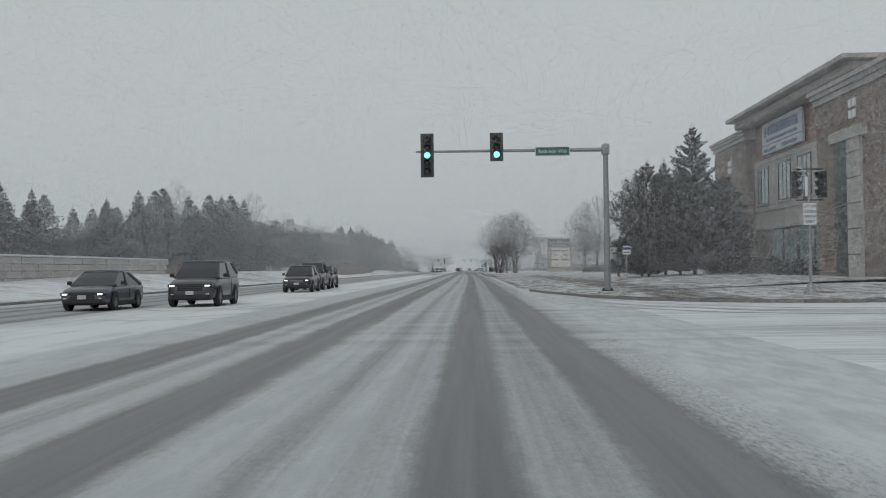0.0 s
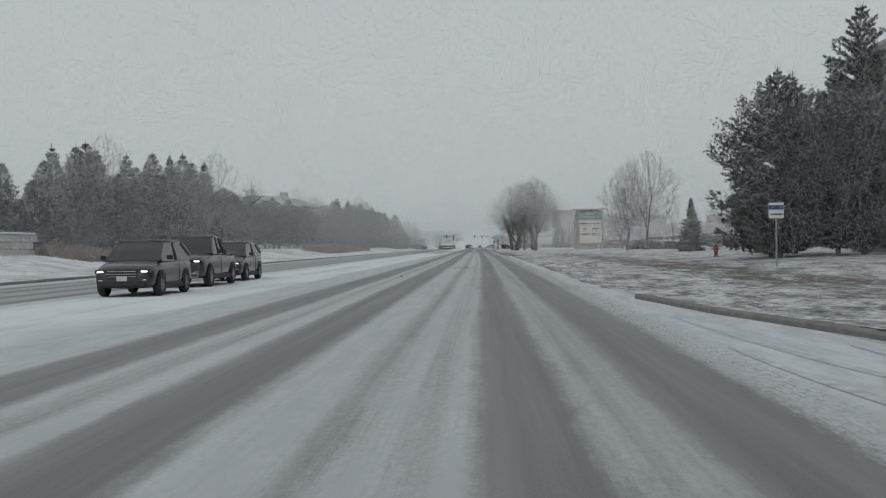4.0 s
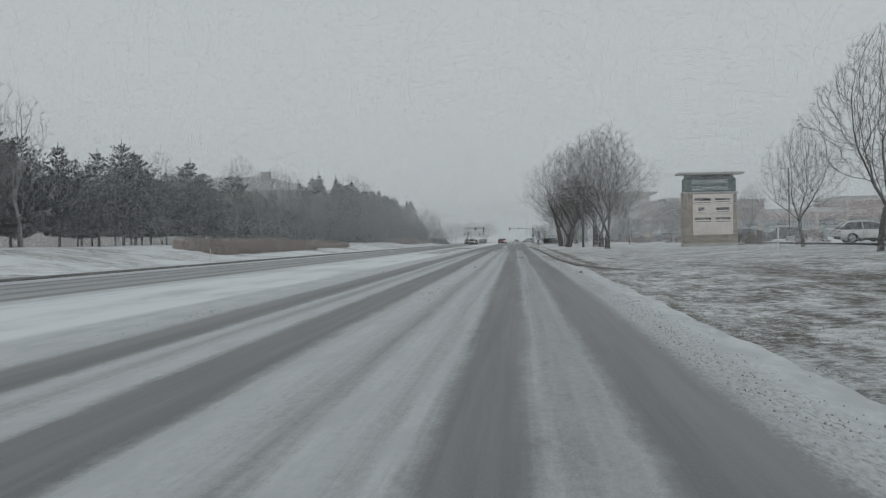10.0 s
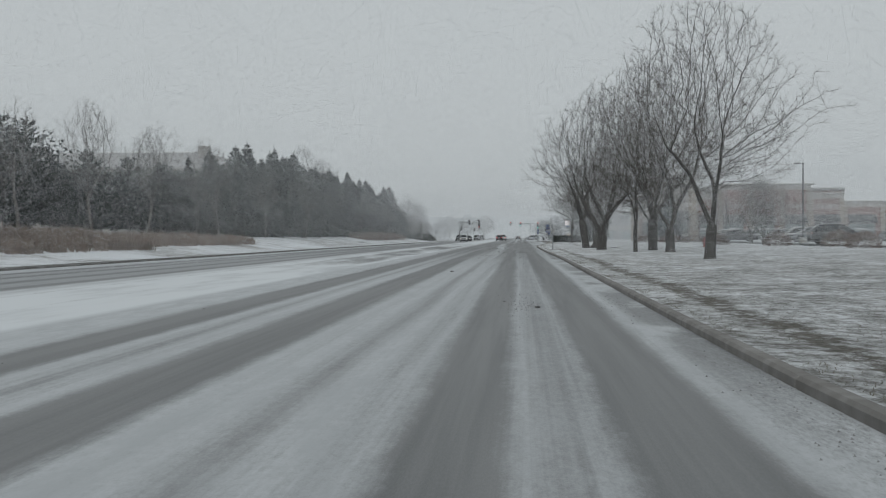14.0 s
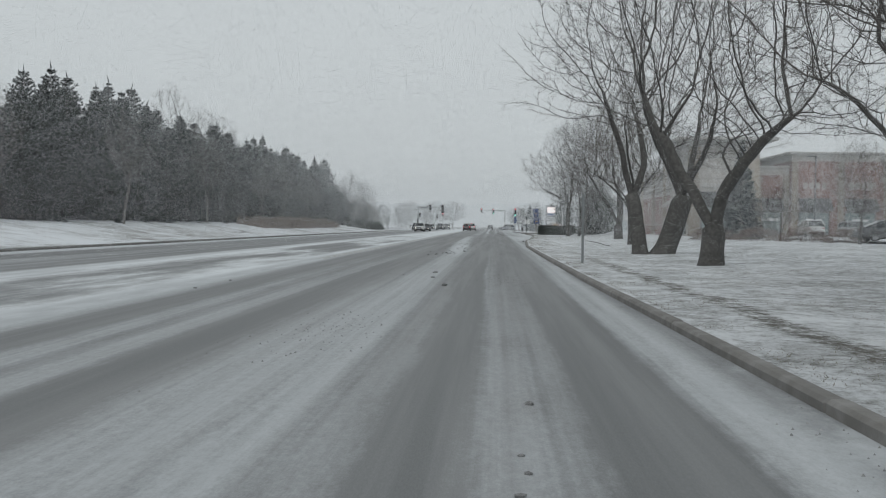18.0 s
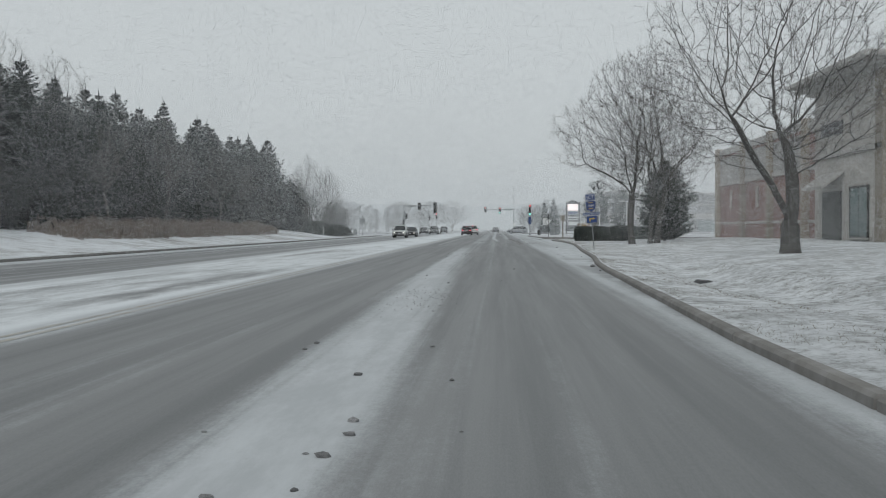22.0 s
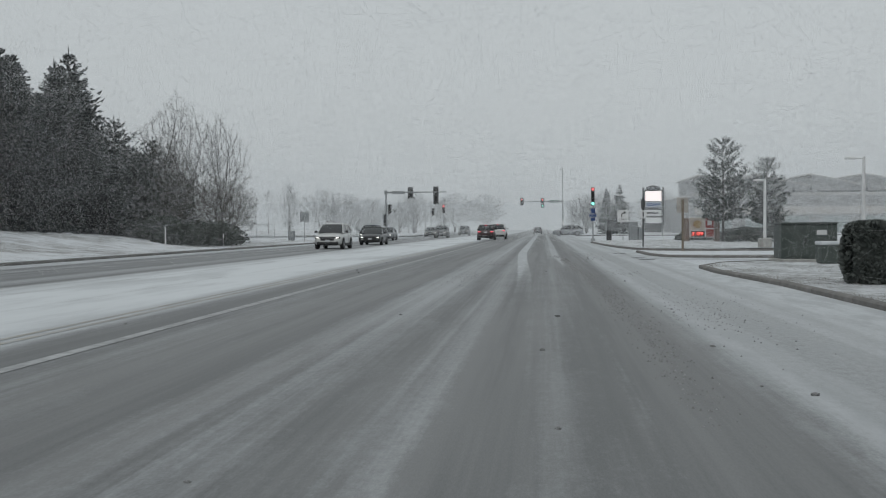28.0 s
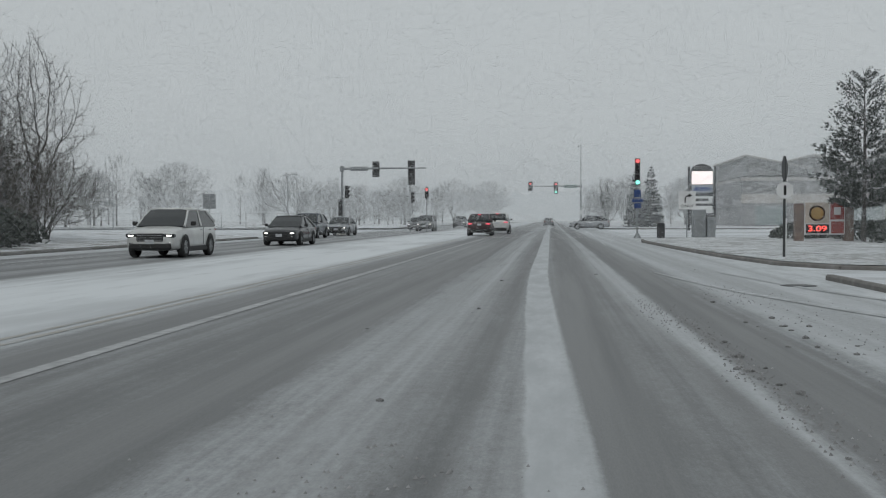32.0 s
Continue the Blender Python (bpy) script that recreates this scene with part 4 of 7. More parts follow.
while y < 325:
    spots.append((-42.5 + rng0.uniform(-1.5, 1.5), y, rng0.uniform(0.75, 1.15) * (1 - 0.3 * smooth01(260, 285, y))))
    y += rng0.uniform(4.5, 6.0)
spots += [(-30.6, 479.0, 0.62), (-32.0, 484.0, 0.7), (-30.2, 472.5, 0.5), (-33.2, 490.0, 0.88), (-32.4, 494.6, 0.62), (-34.8, 485.5, 1.0), (-31.2, 488.0, 0.58), (-36.5, 493.0, 0.85)]
y = 330.0
while y < 475:
    spots.append((-31.8 + rng0.uniform(-0.8, 0.8), y, rng0.uniform(0.45, 0.66)))
    y += rng0.uniform(5.0, 9.0)
stand(broad, "bushy frosted evergreen with bare lower stems", "evergreen tree", "evergreen screen", spots, bank_z)

# slim leafless trees in front of and above the screen
slim = [bare_tree(60 + i, 9.5, 0.10, 0.30, 3, 2.3, 700, "oval", 0.3, bark=M_BARK_P, twig=M_BARK_P, tip_r=0.0065) for i in range(3)]
stand(slim, "slim pale leafless tree on the snowy bank", "bare tree", "slim bare trees",
      [(-33.4, 176, 1.0), (-33.0, 201, 1.1), (-33.6, 187, 0.8), (-30.2, 246, 0.95), (-29.6, 256, 0.9), (-29.8, 268, 1.0), (-30.3, 281, 0.95), (-29.5, 292, 0.8), (-30.4, 303, 0.95),
       (-30, 322, 0.9), (-29.5, 344, 1.0), (-30, 372, 0.95), (-29.4, 398, 0.9), (-30, 414, 1.0), (-29.5, 431, 0.9), (-30.5, 447, 0.85)], bank_z)
young = bare_tree(66, 5.8, 0.05, 0.30, 3, 1.0, 260, "oval", 0.22, tip_r=0.006)
stand([young], "young staked leafless tree in a snowy bed", "bare tree", "ornamental trees", [(19.4, 156, 1.0), (22.6, 161, 0.75)], lawn_z)
wild = [bare_tree(70 + i, 14.5, 0.2, 0.38, 4, 3.6, 1200, "oval", 0.35, bark=M_BARK_P, twig=M_TWIG, tip_r=0.007) for i in range(2)]
stand(wild, "tall leafless tree rising behind the evergreens", "bare tree", "tall bare trees",
      [(-44, 171, 0.95), (-39.5, 206, 1.0), (-43, 300, 0.95), (-42, 318, 0.9), (-46, 352, 1.0), (-38, 385, 1.1), (-37.5, 398, 1.0), (-39, 412, 1.05), (-44, 440, 1.0), (-46, 270, 0.85), (-47, 330, 0.9)], bank_z)
vase = [bare_tree(80 + i, 10.5, 0.13, 0.13, 3, 2.7, 2000, "oval", 0.28, stems=2, tip_r=0.0075) for i in range(2)]
stand(vase, "multi-stemmed leafless tree at the end of the screen", "bare tree", "corner bare trees",
      [(-29.6, 486, 1.12), (-27.0, 488.5, 0.98), (-33.5, 497, 0.85), (-32, 490, 0.9)], bank_z)
thicket = bare_tree(88, 5.4, 0.07, 0.06, 4, 3.0, 2200, "round", 0.75, stems=3)
stand([thicket], "dense dark leafless thicket under the corner trees", "bare tree", "corner bare trees",
      [(-25.4, 483.5, 0.95), (-28.6, 480.0, 1.05), (-26.4, 488.5, 0.9)], bank_z)

# trees along the near lawn
big = [bare_tree(101, 14.5, 0.32, 0.10, 3, 6.0, 3000, "round", 0.5), bare_tree(102, 15.0, 0.31, 0.13, 3, 6.0, 3000, "round", 0.55), bare_tree(103, 14.5, 0.31, 0.20, 4, 5.8, 2900, "round", 0.5),
       bare_tree(104, 14.0, 0.31, 0.16, 3, 6.0, 2900, "round", 0.55)]
stand(big, "old leafless tree with a thick dark trunk on the lawn", "bare tree", "roadside trees",
      [(10.9, 271.2, 1.02), (9.9, 248.6, 0.88), (10.7, 279.8, 1.0), (11.3, 285.5, 0.95), (26, 318, 0.5)], lawn_z)
old = [bare_tree(191, 15.5, 0.52, 0.17, 3, 6.2, 3400, "round", 0.5, stems=2, lean=0.07, turn=0.1), bare_tree(192, 15.0, 0.42, 0.09, 2, 6.2, 3600, "round", 0.32, turn=0.3), bare_tree(193, 14.5, 0.42, 0.09, 2, 6.4, 4200, "round", 0.30, turn=2.9)]
stand(old, "old leafless tree whose thick trunk forks low in two", "bare tree", "roadside trees", [(7.78, 310.7, 1.0), (7.84, 296.15, 1.0), (12.4, 366.5, 1.0)], lawn_z)
tall = [bare_tree(111, 15.5, 0.27, 0.25, 5, 6.0, 4200, "round", 0.5), bare_tree(112, 15.5, 0.24, 0.28, 4, 5.6, 4000, "round", 0.45)]
stand(tall, "tall leafless tree with a straight trunk on the lawn", "bare tree", "roadside trees", [(10.08, 405.2, 0.97), (12.14, 406.0, 1.0), (11.5, 405.4, 0.7)], lawn_z)
mid = [bare_tree(121 + i, 12.0, 0.18, 0.20, 5, 4.0, 3000, "oval", 0.40) for i in range(3)]
stand(mid, "leafless shade tree with ascending branches", "bare tree", "roadside trees",
      [(8.8, 274.7, 0.85), (9.66, 334.5, 1.0), (18.45, 184.8, 0.92), (19.17, 172.9, 0.98), (21.0, 210.2, 0.74),
       (26, 312, 0.6), (24, 330, 0.6), (27, 258, 0.55)], lawn_z)
crab = bare_tree(140, 6.5, 0.12, 0.10, 3, 3.2, 1800, "round", 0.7, stems=2)
stand([crab], "spreading leafless ornamental tree on the lawn", "bare tree", "ornamental trees", [(28.0, 165, 1.0), (25.6, 309.5, 1.0), (23.8, 350, 0.7)], lawn_z)
blue = [conifer(151, 5.0, 1.35, M_NEEDLE_B, 0.03, 0.9, "spruce", 26, 28, fine=True, grain=0.8), conifer(152, 8.6, 2.0, M_NEEDLE_B, 0.03, 0.9, "spruce", 30, 36, fine=True, grain=0.75)]
stand(blue, "conical blue spruce standing on the lawn", "spruce tree", "blue spruces", [(18.7, 142.6, 0.95), (21.6, 354, 1.0)], lawn_z)
pines = [conifer(161, 13.2, 3.0, M_PINE, 0.04, 0.85, "pine", 84, 42, name="pine_tree", fine=True, grain=0.60), conifer(162, 9.9, 4.4, M_PINE, 0.02, 0.95, "pine", 112, 42, name="pine_tree", fine=True, grain=0.58),
         conifer(163, 9.0, 2.8, M_PINE, 0.02, 0.6, "pine", 66, 40, name="pine_tree", fine=True, grain=0.72)]
stand(pines, "dense dark pine with tufted boughs", "pine tree", "lawn pines",
      [(19.0, 98.6, 0.96), (15.65, 101.6, 1.0), (22.0, 100.5, 0.92), (18.2, 108, 0.8), (16.6, 430.5, 0.8), (14.2, 416, 0.8), (18.0, 99.5, 0.72)], lawn_z)
flat0 = lambda x, y: 0.13
ragged = conifer(171, 9.0, 2.5, M_PINE, 0.20, 0.5, "pine", 40, 28, name="larch_tree", fine=True, grain=0.65)
stand([ragged], "ragged dark tree beside the filling station sign", "larch tree", "station trees", [(15.0, 492.4, 0.95), (19.5, 497, 0.8)], flat0)
far_c = conifer(172, 8.0, 1.9, M_NEEDLE, 0.04, 0.9, "spruce", 16, 22)
stand([far_c], "pointed spruce beyond the cross street", "spruce tree", "far spruces", [(10.8, 590, 1.0), (13.2, 592, 1.1), (30, 640, 1.2)], flat0)
M_BARK_F = material("rime_covered_bark", (0.13, 0.13, 0.127), 0.95, color2=(0.09, 0.09, 0.088), scale=6)
field = [bare_tree(181 + i, 10.5, 0.24, 0.10, 5, 6.4, 2600, "round", 0.95, bark=M_BARK_F, twig=M_BARK_F, tip_r=0.012) for i in range(2)]
stand(field, "spreading leafless tree in the hazy field", "bare tree", "field trees",
      [(-62, 612, 1.0), (-44, 618, 0.85), (-78, 605, 0.8), (-88, 640, 1.0), (-30, 655, 0.9), (-52, 690, 1.0), (-24, 700, 1.0), (14, 650, 0.9), (26, 660, 0.9), (8, 606, 0.7), (-18, 742, 1.1), (34, 720, 1.1), (-110, 660, 1.1)], flat0)


def far_wood(seed, x0, x1, y0, y1, count, low, high, twigs):
    """A belt of leafless trees too far off to count: each a stem with a lumpy crown of fine upright twigs."""
    rng = random.Random(seed)
    vs, fs = [], []
    for _ in range(count):
        cx, cy, h = rng.uniform(x0, x1), rng.uniform(y0, y1), rng.uniform(low, high)
        r = h * rng.uniform(0.28, 0.42)
        for _ in range(twigs):
            k, a = rng.random() ** 0.8, rng.uniform(0, 6.283)
            rr = r * math.sin(math.pi * (0.10 + 0.86 * k)) ** 0.7 * rng.random() ** 0.5 * (1 + 0.3 * math.sin(3 * a + cx))
            p = Vector((cx + math.cos(a) * rr, cy + math.sin(a) * rr, h * (0.14 + 0.86 * k)))
            d = Vector((math.cos(a) * 0.55, math.sin(a) * 0.55, 0.8)) + rand_dir(rng) * 0.5
            s = Vector((-d.y, d.x, 0)).normalized() * rng.uniform(0.015, 0.05)
            o = len(vs)
            vs.extend((p - s - d * 0.5, p + s - d * 0.5, p + d * rng.uniform(0.5, 1.3)))
            fs.append((o, o + 1, o + 2))
        o = len(vs)
        vs.extend(((cx - 0.2, cy, -0.1), (cx + 0.2, cy, -0.1), (cx, cy, h * 0.6)))
        fs.append((o, o + 1, o + 2))
    tagged(raw("distant_wood", vs, fs, M_BARK_F), "belt of hazy leafless trees beyond the field", "distant trees", kind="stuff")


far_wood(501, -170, -62, 628, 690, 44, 9, 14, 420)
far_wood(502, -62, -22, 660, 720, 20, 7, 10, 400)
far_wood(503, 8, 26, 672, 720, 9, 6, 9, 380)

# ---------------------------------------------------------------- hedges, shrubs, grasses
def leafy_mass(name, seed, outline, count, size, mat, label, category, twiggy=False, group=""):
    """A clipped or wild shrub: leaf sprays over a body given by outline(u, v) -> (point, normal)."""
    rng = random.Random(seed)
    vs, fs = [], []
    for i in range(count):
        p, nrm = outline(rng.random(), rng.random(), rng)
        d = (nrm + rand_dir(rng) * 0.9).normalized()
        s = size * rng.uniform(0.6, 1.3)
        side = d.orthogonal().normalized()
        a = rng.uniform(0, 6.28)
        side = (side * math.cos(a) + d.cross(side) * math.sin(a)) * s * (0.05 if twiggy else 0.32)
        up = d.cross(side) * 0.6
        o = len(vs)
        q = p - d * s * 0.4
        vs.extend((q, q + d * s * 0.5 + side, q + d * s * 0.5 + up, q + d * s * 0.5 - side, q + d * s))
        fs.extend(((o, o + 1, o + 2), (o, o + 2, o + 3), (o, o + 3, o + 1), (o + 4, o + 2, o + 1), (o + 4, o + 3, o + 2), (o + 4, o + 1, o + 3)))
    base = empty(name)
    raw("foliage", vs, fs, mat, base)
    return tagged(base, label, category, group)


def block_outline(lx, ly, h, crown=0.25):
    def out(u, v, rng):
        k = rng.random()
        wob = 0.12 * math.sin(u * 17) + 0.08 * math.sin(v * 23)
        if k < 0.4:
            return Vector(((u - 0.5) * lx, (v - 0.5) * ly, h * (0.93 + wob * 0.4))), Vector((0, 0, 1))
        z = h * (0.04 + 0.92 * v)
        bulge = 1.0 + 0.06 * math.sin(v * 3.1)
        if k < 0.8:
            s = -1 if rng.random() < 0.5 else 1
            return Vector(((u - 0.5) * lx, s * ly / 2 * bulge, z)), Vector((0, s, 0.2))
        s = -1 if rng.random() < 0.5 else 1
        return Vector((s * lx / 2 * bulge, (u - 0.5) * ly, z)), Vector((s, 0, 0.2))
    return out


def dome_outline(r, h):
    def out(u, v, rng):
        a, k = u * 6.283, math.acos(1 - v)
        rr = r * (1 + 0.16 * math.sin(3 * a + 1) + 0.1 * math.sin(7 * a))
        nrm = Vector((math.sin(k) * math.cos(a), math.sin(k) * math.sin(a), math.cos(k)))
        depth = 0.55 + 0.45 * rng.random() ** 0.5
        return Vector((nrm.x * rr * depth, nrm.y * rr * depth, 0.05 + nrm.z * h * depth)), nrm
    return out


def core(base, bm, mat):
    part("stem_mass", bm, mat, base)


hedge = leafy_mass("clipped_hedge", 1, block_outline(4.6, 2.2, 1.42), 9000, 0.15, M_HEDGE, "long clipped dark yew hedge on the lawn", "hedge")
core(hedge, box(-2.2, 2.2, -1.0, 1.0, 0, 1.3, 0.15), M_HEDGE)
hedge.matrix_basis = pose(9.4, 423.6, lawn_z(9.4, 423.6) - 0.05, 0, 0, -22)
hedge2 = leafy_mass("round_shrub", 2, dome_outline(1.5, 1.4), 6500, 0.13, M_HEDGE, "dark rounded yew shrub beside the utility cabinet", "shrub")
core(hedge2, box(-0.8, 0.8, -0.8, 0.8, 0, 0.9, 0.3), M_HEDGE)
hedge2.matrix_basis = pose(12.2, 433.6, 0.2)
for i, (x, y, r, h) in enumerate(((-24.6, 471.5, 2.0, 1.3), (-24.2, 475.0, 2.3, 1.7), (-24.6, 478.6, 2.2, 1.6), (-26.6, 473.6, 2.4, 1.8))):
    d = leafy_mass("spreading_juniper", 10 + i, dome_outline(r, h), 3200, 0.24, M_HEDGE, "dark spreading juniper at the end of the bank", "shrub", group="spreading junipers")
    d.matrix_basis = pose(x, y, bank_z(x, y) - 0.05)
for i, (x, y, r, h) in enumerate(((20.2, 180, 2.2, 1.0), (23.0, 178, 1.6, 0.9), (16.8, 498, 2.0, 1.0), (13.6, 501, 1.6, 0.9), (19.5, 503, 1.8, 1.1), (16.2, 489, 1.6, 1.2), (18.4, 488.4, 1.8, 1.25), (20.8, 489, 1.8, 1.2), (23.6, 108, 1.9, 1.5), (24.2, 96, 2.0, 1.6), (24.0, 85, 1.7, 1.2))):
    d = leafy_mass("low_shrub", 20 + i, dome_outline(r, h), 900, 0.26, M_HEDGE, "low dark evergreen shrub in a snowy bed", "shrub", group="low shrubs")
    d.matrix_basis = pose(x, y, 0.13 if y > 450 else lawn_z(x, y) - 0.05)
for i, (x, y, r, h) in enumerate(((22, 186, 1.5, 1.3), (24.2, 188, 1.3, 1.1), (17.4, 345, 1.8, 1.0), (20.5, 343, 1.9, 1.1), (23.4, 341, 1.8, 1.1), (25.5, 338, 1.5, 1.0), (22.5, 238, 1.4, 1.2), (24.5, 243, 1.2, 1.5), (19, 300, 1.2, 1.2), (23, 292, 1.3, 1.3),
                                  (26.2, 228, 1.4, 1.4), (25.5, 282, 1.3, 1.3), (24.5, 272, 1.2, 1.2))):
    d = leafy_mass("russet_shrub", 40 + i, dome_outline(r, h), 1100, 0.34, M_SHRUB, "russet dormant shrub at the edge of the car park", "shrub", True, "russet shrubs")
    d.matrix_basis = pose(x, y, lawn_z(x, y) - 0.05)


def reed_bed(seed, x0, x1, y0, y1, n, h, label):
    rng = random.Random(seed)
    vs, fs = [], []
    for i in range(n):
        cx, cy = rng.uniform(x0, x1), rng.uniform(y0, y1)
        cz = bank_z(cx, cy) - 0.03
        tall = h * (0.65 + 0.5 * noise.noise(Vector((cx * 0.5, cy * 0.16, 2))) + 0.3 * rng.random())
        for k in range(7):
            a = rng.uniform(0, 6.283)
            lean = rng.uniform(0.05, 0.35) * tall
            bx, by = cx + rng.gauss(0, 0.12), cy + rng.gauss(0, 0.12)
            tip = (bx + math.cos(a) * lean, by + math.sin(a) * lean, cz + tall * rng.uniform(0.7, 1.1))
            w = 0.022 * h
            o = len(vs)
            vs.extend(((bx - w, by, cz), (bx + w, by + w, cz), tip, ((bx + tip[0]) / 2 + w * 1.6, (by + tip[1]) / 2 - w, cz + tall * 0.6)))
            fs.extend(((o, o + 1, o + 2), (o, o + 3, o + 2)))
    ob = raw("tall_grass", vs, fs, M_REED)
    tagged(ob, label, "ornamental grass", kind="stuff")


reed_bed(3, -29.4, -25.2, 222, 268, 1080, 1.15, "bed of dry pinkish ornamental grass on the bank")
reed_bed(4, -29.0, -26.2, 268, 302, 520, 0.9, "bed of dry pinkish ornamental grass thinning out")
reed_bed(5, -30.0, -26.4, 384, 446, 1400, 1.25, "bed of dry pinkish ornamental grass before the spruces")
reed_bed(6, -31.0, -27.0, 118, 124, 160, 1.1, "clump of dry grass at the end of the stone wall")

# blades that stand out of the snow along the near lawn
rng1 = random.Random(9)
vs, fs = [], []
for i in range(110000):
    d = 0.15 + 11 * rng1.random() ** 1.9
    y = rng1.uniform(186, 436) if i % 3 else rng1.uniform(75, 186)
    x = edge_x(y) + d
    if noise.noise(Vector((x * 0.35, y * 0.35, 4.0))) < -0.02:
        continue
    z = lawn_z(x, y) - 0.01
    h, a = rng1.uniform(0.02, 0.05), rng1.uniform(0, 6.283)
    c, s = math.cos(a) * 0.006, math.sin(a) * 0.006
    o = len(vs)
    vs.extend(((x - c, y - s, z), (x + c, y + s, z), (x + rng1.uniform(-0.05, 0.05), y + rng1.uniform(-0.05, 0.05), z + h)))
    fs.append((o, o + 1, o + 2))
tagged(raw("grass_blades", vs, fs, M_BLADE), "dead grass blades sticking out of thin snow", "grass", kind="stuff")


# ---------------------------------------------------------------- slush lumps on the road
def lump_mesh(seed):
    rng = random.Random(seed)
    bm = bmesh.new()
    bmesh.ops.create_icosphere(bm, subdivisions=1, radius=1.0)
    for v in bm.verts:
        v.co *= rng.uniform(0.72, 1.2)
        v.co.z = v.co.z * 0.6 + 0.3
    me = bpy.data.meshes.new("slush_lump")
    bm.to_mesh(me)
    bm.free()
    me.materials.append(M_SLUSH)
    return me


LUMPS = [lump_mesh(200 + i) for i in range(5)]
rng2 = random.Random(12)
lump_spots = [(-3.74, 93.6, 0.13), (-1.0, 282, 0.14), (-1.57, 288.7, 0.13), (-1.48, 285.8, 0.10), (3.0, 173.4, 0.18), (-1.73, 184.6, 0.12), (0.75, 213.2, 0.11), (-2.25, 234.5, 0.14), (3.5, 393.2, 0.12),
              (2.75, 355.5, 0.20), (2.7, 352, 0.1), (-2.2, 311.5, 0.14), (-2.6, 309.2, 0.12), (-2.9, 307.6, 0.1), (-1.4, 314.8, 0.12)]
for cy in (92, 130, 176, 192, 215, 252, 262, 284, 312, 330, 348, 372, 404, 412, 430, 446, 462):
    for k in range(7):
        lump_spots.append((rng2.choice((-2.6, -1.9, 2.4, 0.4, -5.9)) + rng2.gauss(0, 0.35), cy + rng2.gauss(0, 3.5), rng2.uniform(0.02, 0.055)))
for cx, cy, wide in ((-1.2, 110.5, 0.35), (-1.1, 114.0, 0.3), (-2.0, 316.5, 0.5), (-1.7, 322.5, 0.45), (-2.3, 311.0, 0.4), (0.85, 443.0, 0.10), (1.9, 447.0, 0.25)):
    for k in range(16):
        lump_spots.append((cx + rng2.gauss(0, wide), cy + rng2.gauss(0, 1.8), rng2.uniform(0.02, 0.06)))
for i, (x, y, s) in enumerate(lump_spots):
    s *= 0.55 if i < 15 else 0.8
    ob = new("slush_lump", LUMPS[i % 5])
    ob.matrix_basis = pose(x, y, -0.004, 0, 0, i * 77 % 360) @ Matrix.Diagonal((s * 1.25, s, s, 1))
    tagged(ob, "small lump of dirty frozen slush on the road", "slush lump", "slush lumps")
vs, fs = [], []
heaps = [(2.66 + 0.12 * (i % 3), 62 + 6.5 * i, 0.2, 3.0) for i in range(22)] + [(1.25 + 0.10 * (i % 3) - 0.026 * max(0, 2.8 * i - 18), 408 + 2.8 * i, 0.11, 1.4) for i in range(16)] + [(rng2.choice((-2.1, -1.7, 2.3, 2.7, 2.5, -5.8, 0.4)), rng2.uniform(60, 470), rng2.uniform(0.15, 0.5), rng2.uniform(0.8, 4.0)) for _ in range(32)]
for i in range(12000):
    hx, hy, hw, hl = heaps[i % 70]
    x, y = hx + rng2.gauss(0, hw), hy + rng2.gauss(0, hl)
    s = rng2.uniform(0.004, 0.016)
    o = len(vs)
    vs.extend(((x - s, y - s, 0.001), (x + s, y - s * 0.6, 0.001), (x + s * 0.2, y + s, 0.001), (x, y, s * 1.3)))
    fs.extend(((o, o + 1, o + 3), (o + 1, o + 2, o + 3), (o + 2, o, o + 3)))
tagged(raw("slush_crumbs", vs, fs, M_SLUSH), "crumbs of dirty ice strewn between the tyre tracks", "slush", kind="stuff")
for x, y in ((3.98, 456.3), (4.24, 447.6), (4.35, 445.0)):
    v, f = lathe([(0.0, 0.012), (0.30, 0.012), (0.34, 0.004), (0.36, -0.01)], 20)
    lid = raw("manhole_cover", v, f, M_DARKGREY)
    lid.matrix_basis = pose(x, y, 0.004)
    tagged(lid, "dark wet iron manhole cover showing through snow", "manhole cover", "manhole covers")
rock = part("drain_stone", box(-0.32, 0.32, -0.22, 0.22, -0.1, 0.10, 0.09), M_DARKGREY)
rock.matrix_basis = pose(6.2, 353.3, lawn_z(6.2, 353.3) + 0.03, 8, 4, 20)
tagged(rock, "dark drain stone showing through the snow", "stone")
for i, (x, y, turn) in enumerate(((-25.0, 362.5, 30), (-24.6, 363.4, 70), (9.2, 303.5, 15), (7.5, 327.5, 160))):
    rr = random.Random(300 + i)
    pts, p, d = [], Vector((0, 0, 0.05)), Vector((1, 0, 0))
    for k in range(6):
        pts.append(p.copy())
        d = (d + Vector((0, rr.uniform(-0.4, 0.4), rr.uniform(-0.1, 0.12)))).normalized()
        p = p + d * 0.4
    base = empty("fallen_branch", pose(x, y, (bank_z if x < 0 else lawn_z)(x, y), 0, 0, turn))
    v, f = tube(pts, [0.024, 0.021, 0.018, 0.014, 0.010, 0.005], 5)
    raw("stem", v, f, M_BARK, base)
    v, f = tube([pts[2], pts[2] + Vector((0.35, 0.4, 0.12)), pts[2] + Vector((0.6, 0.9, 0.1))], [0.011, 0.008, 0.003], 4)
    raw("twig", v, f, M_BARK, base)
    tagged(base, "broken branch lying on the snow", "fallen branch", "fallen branches")


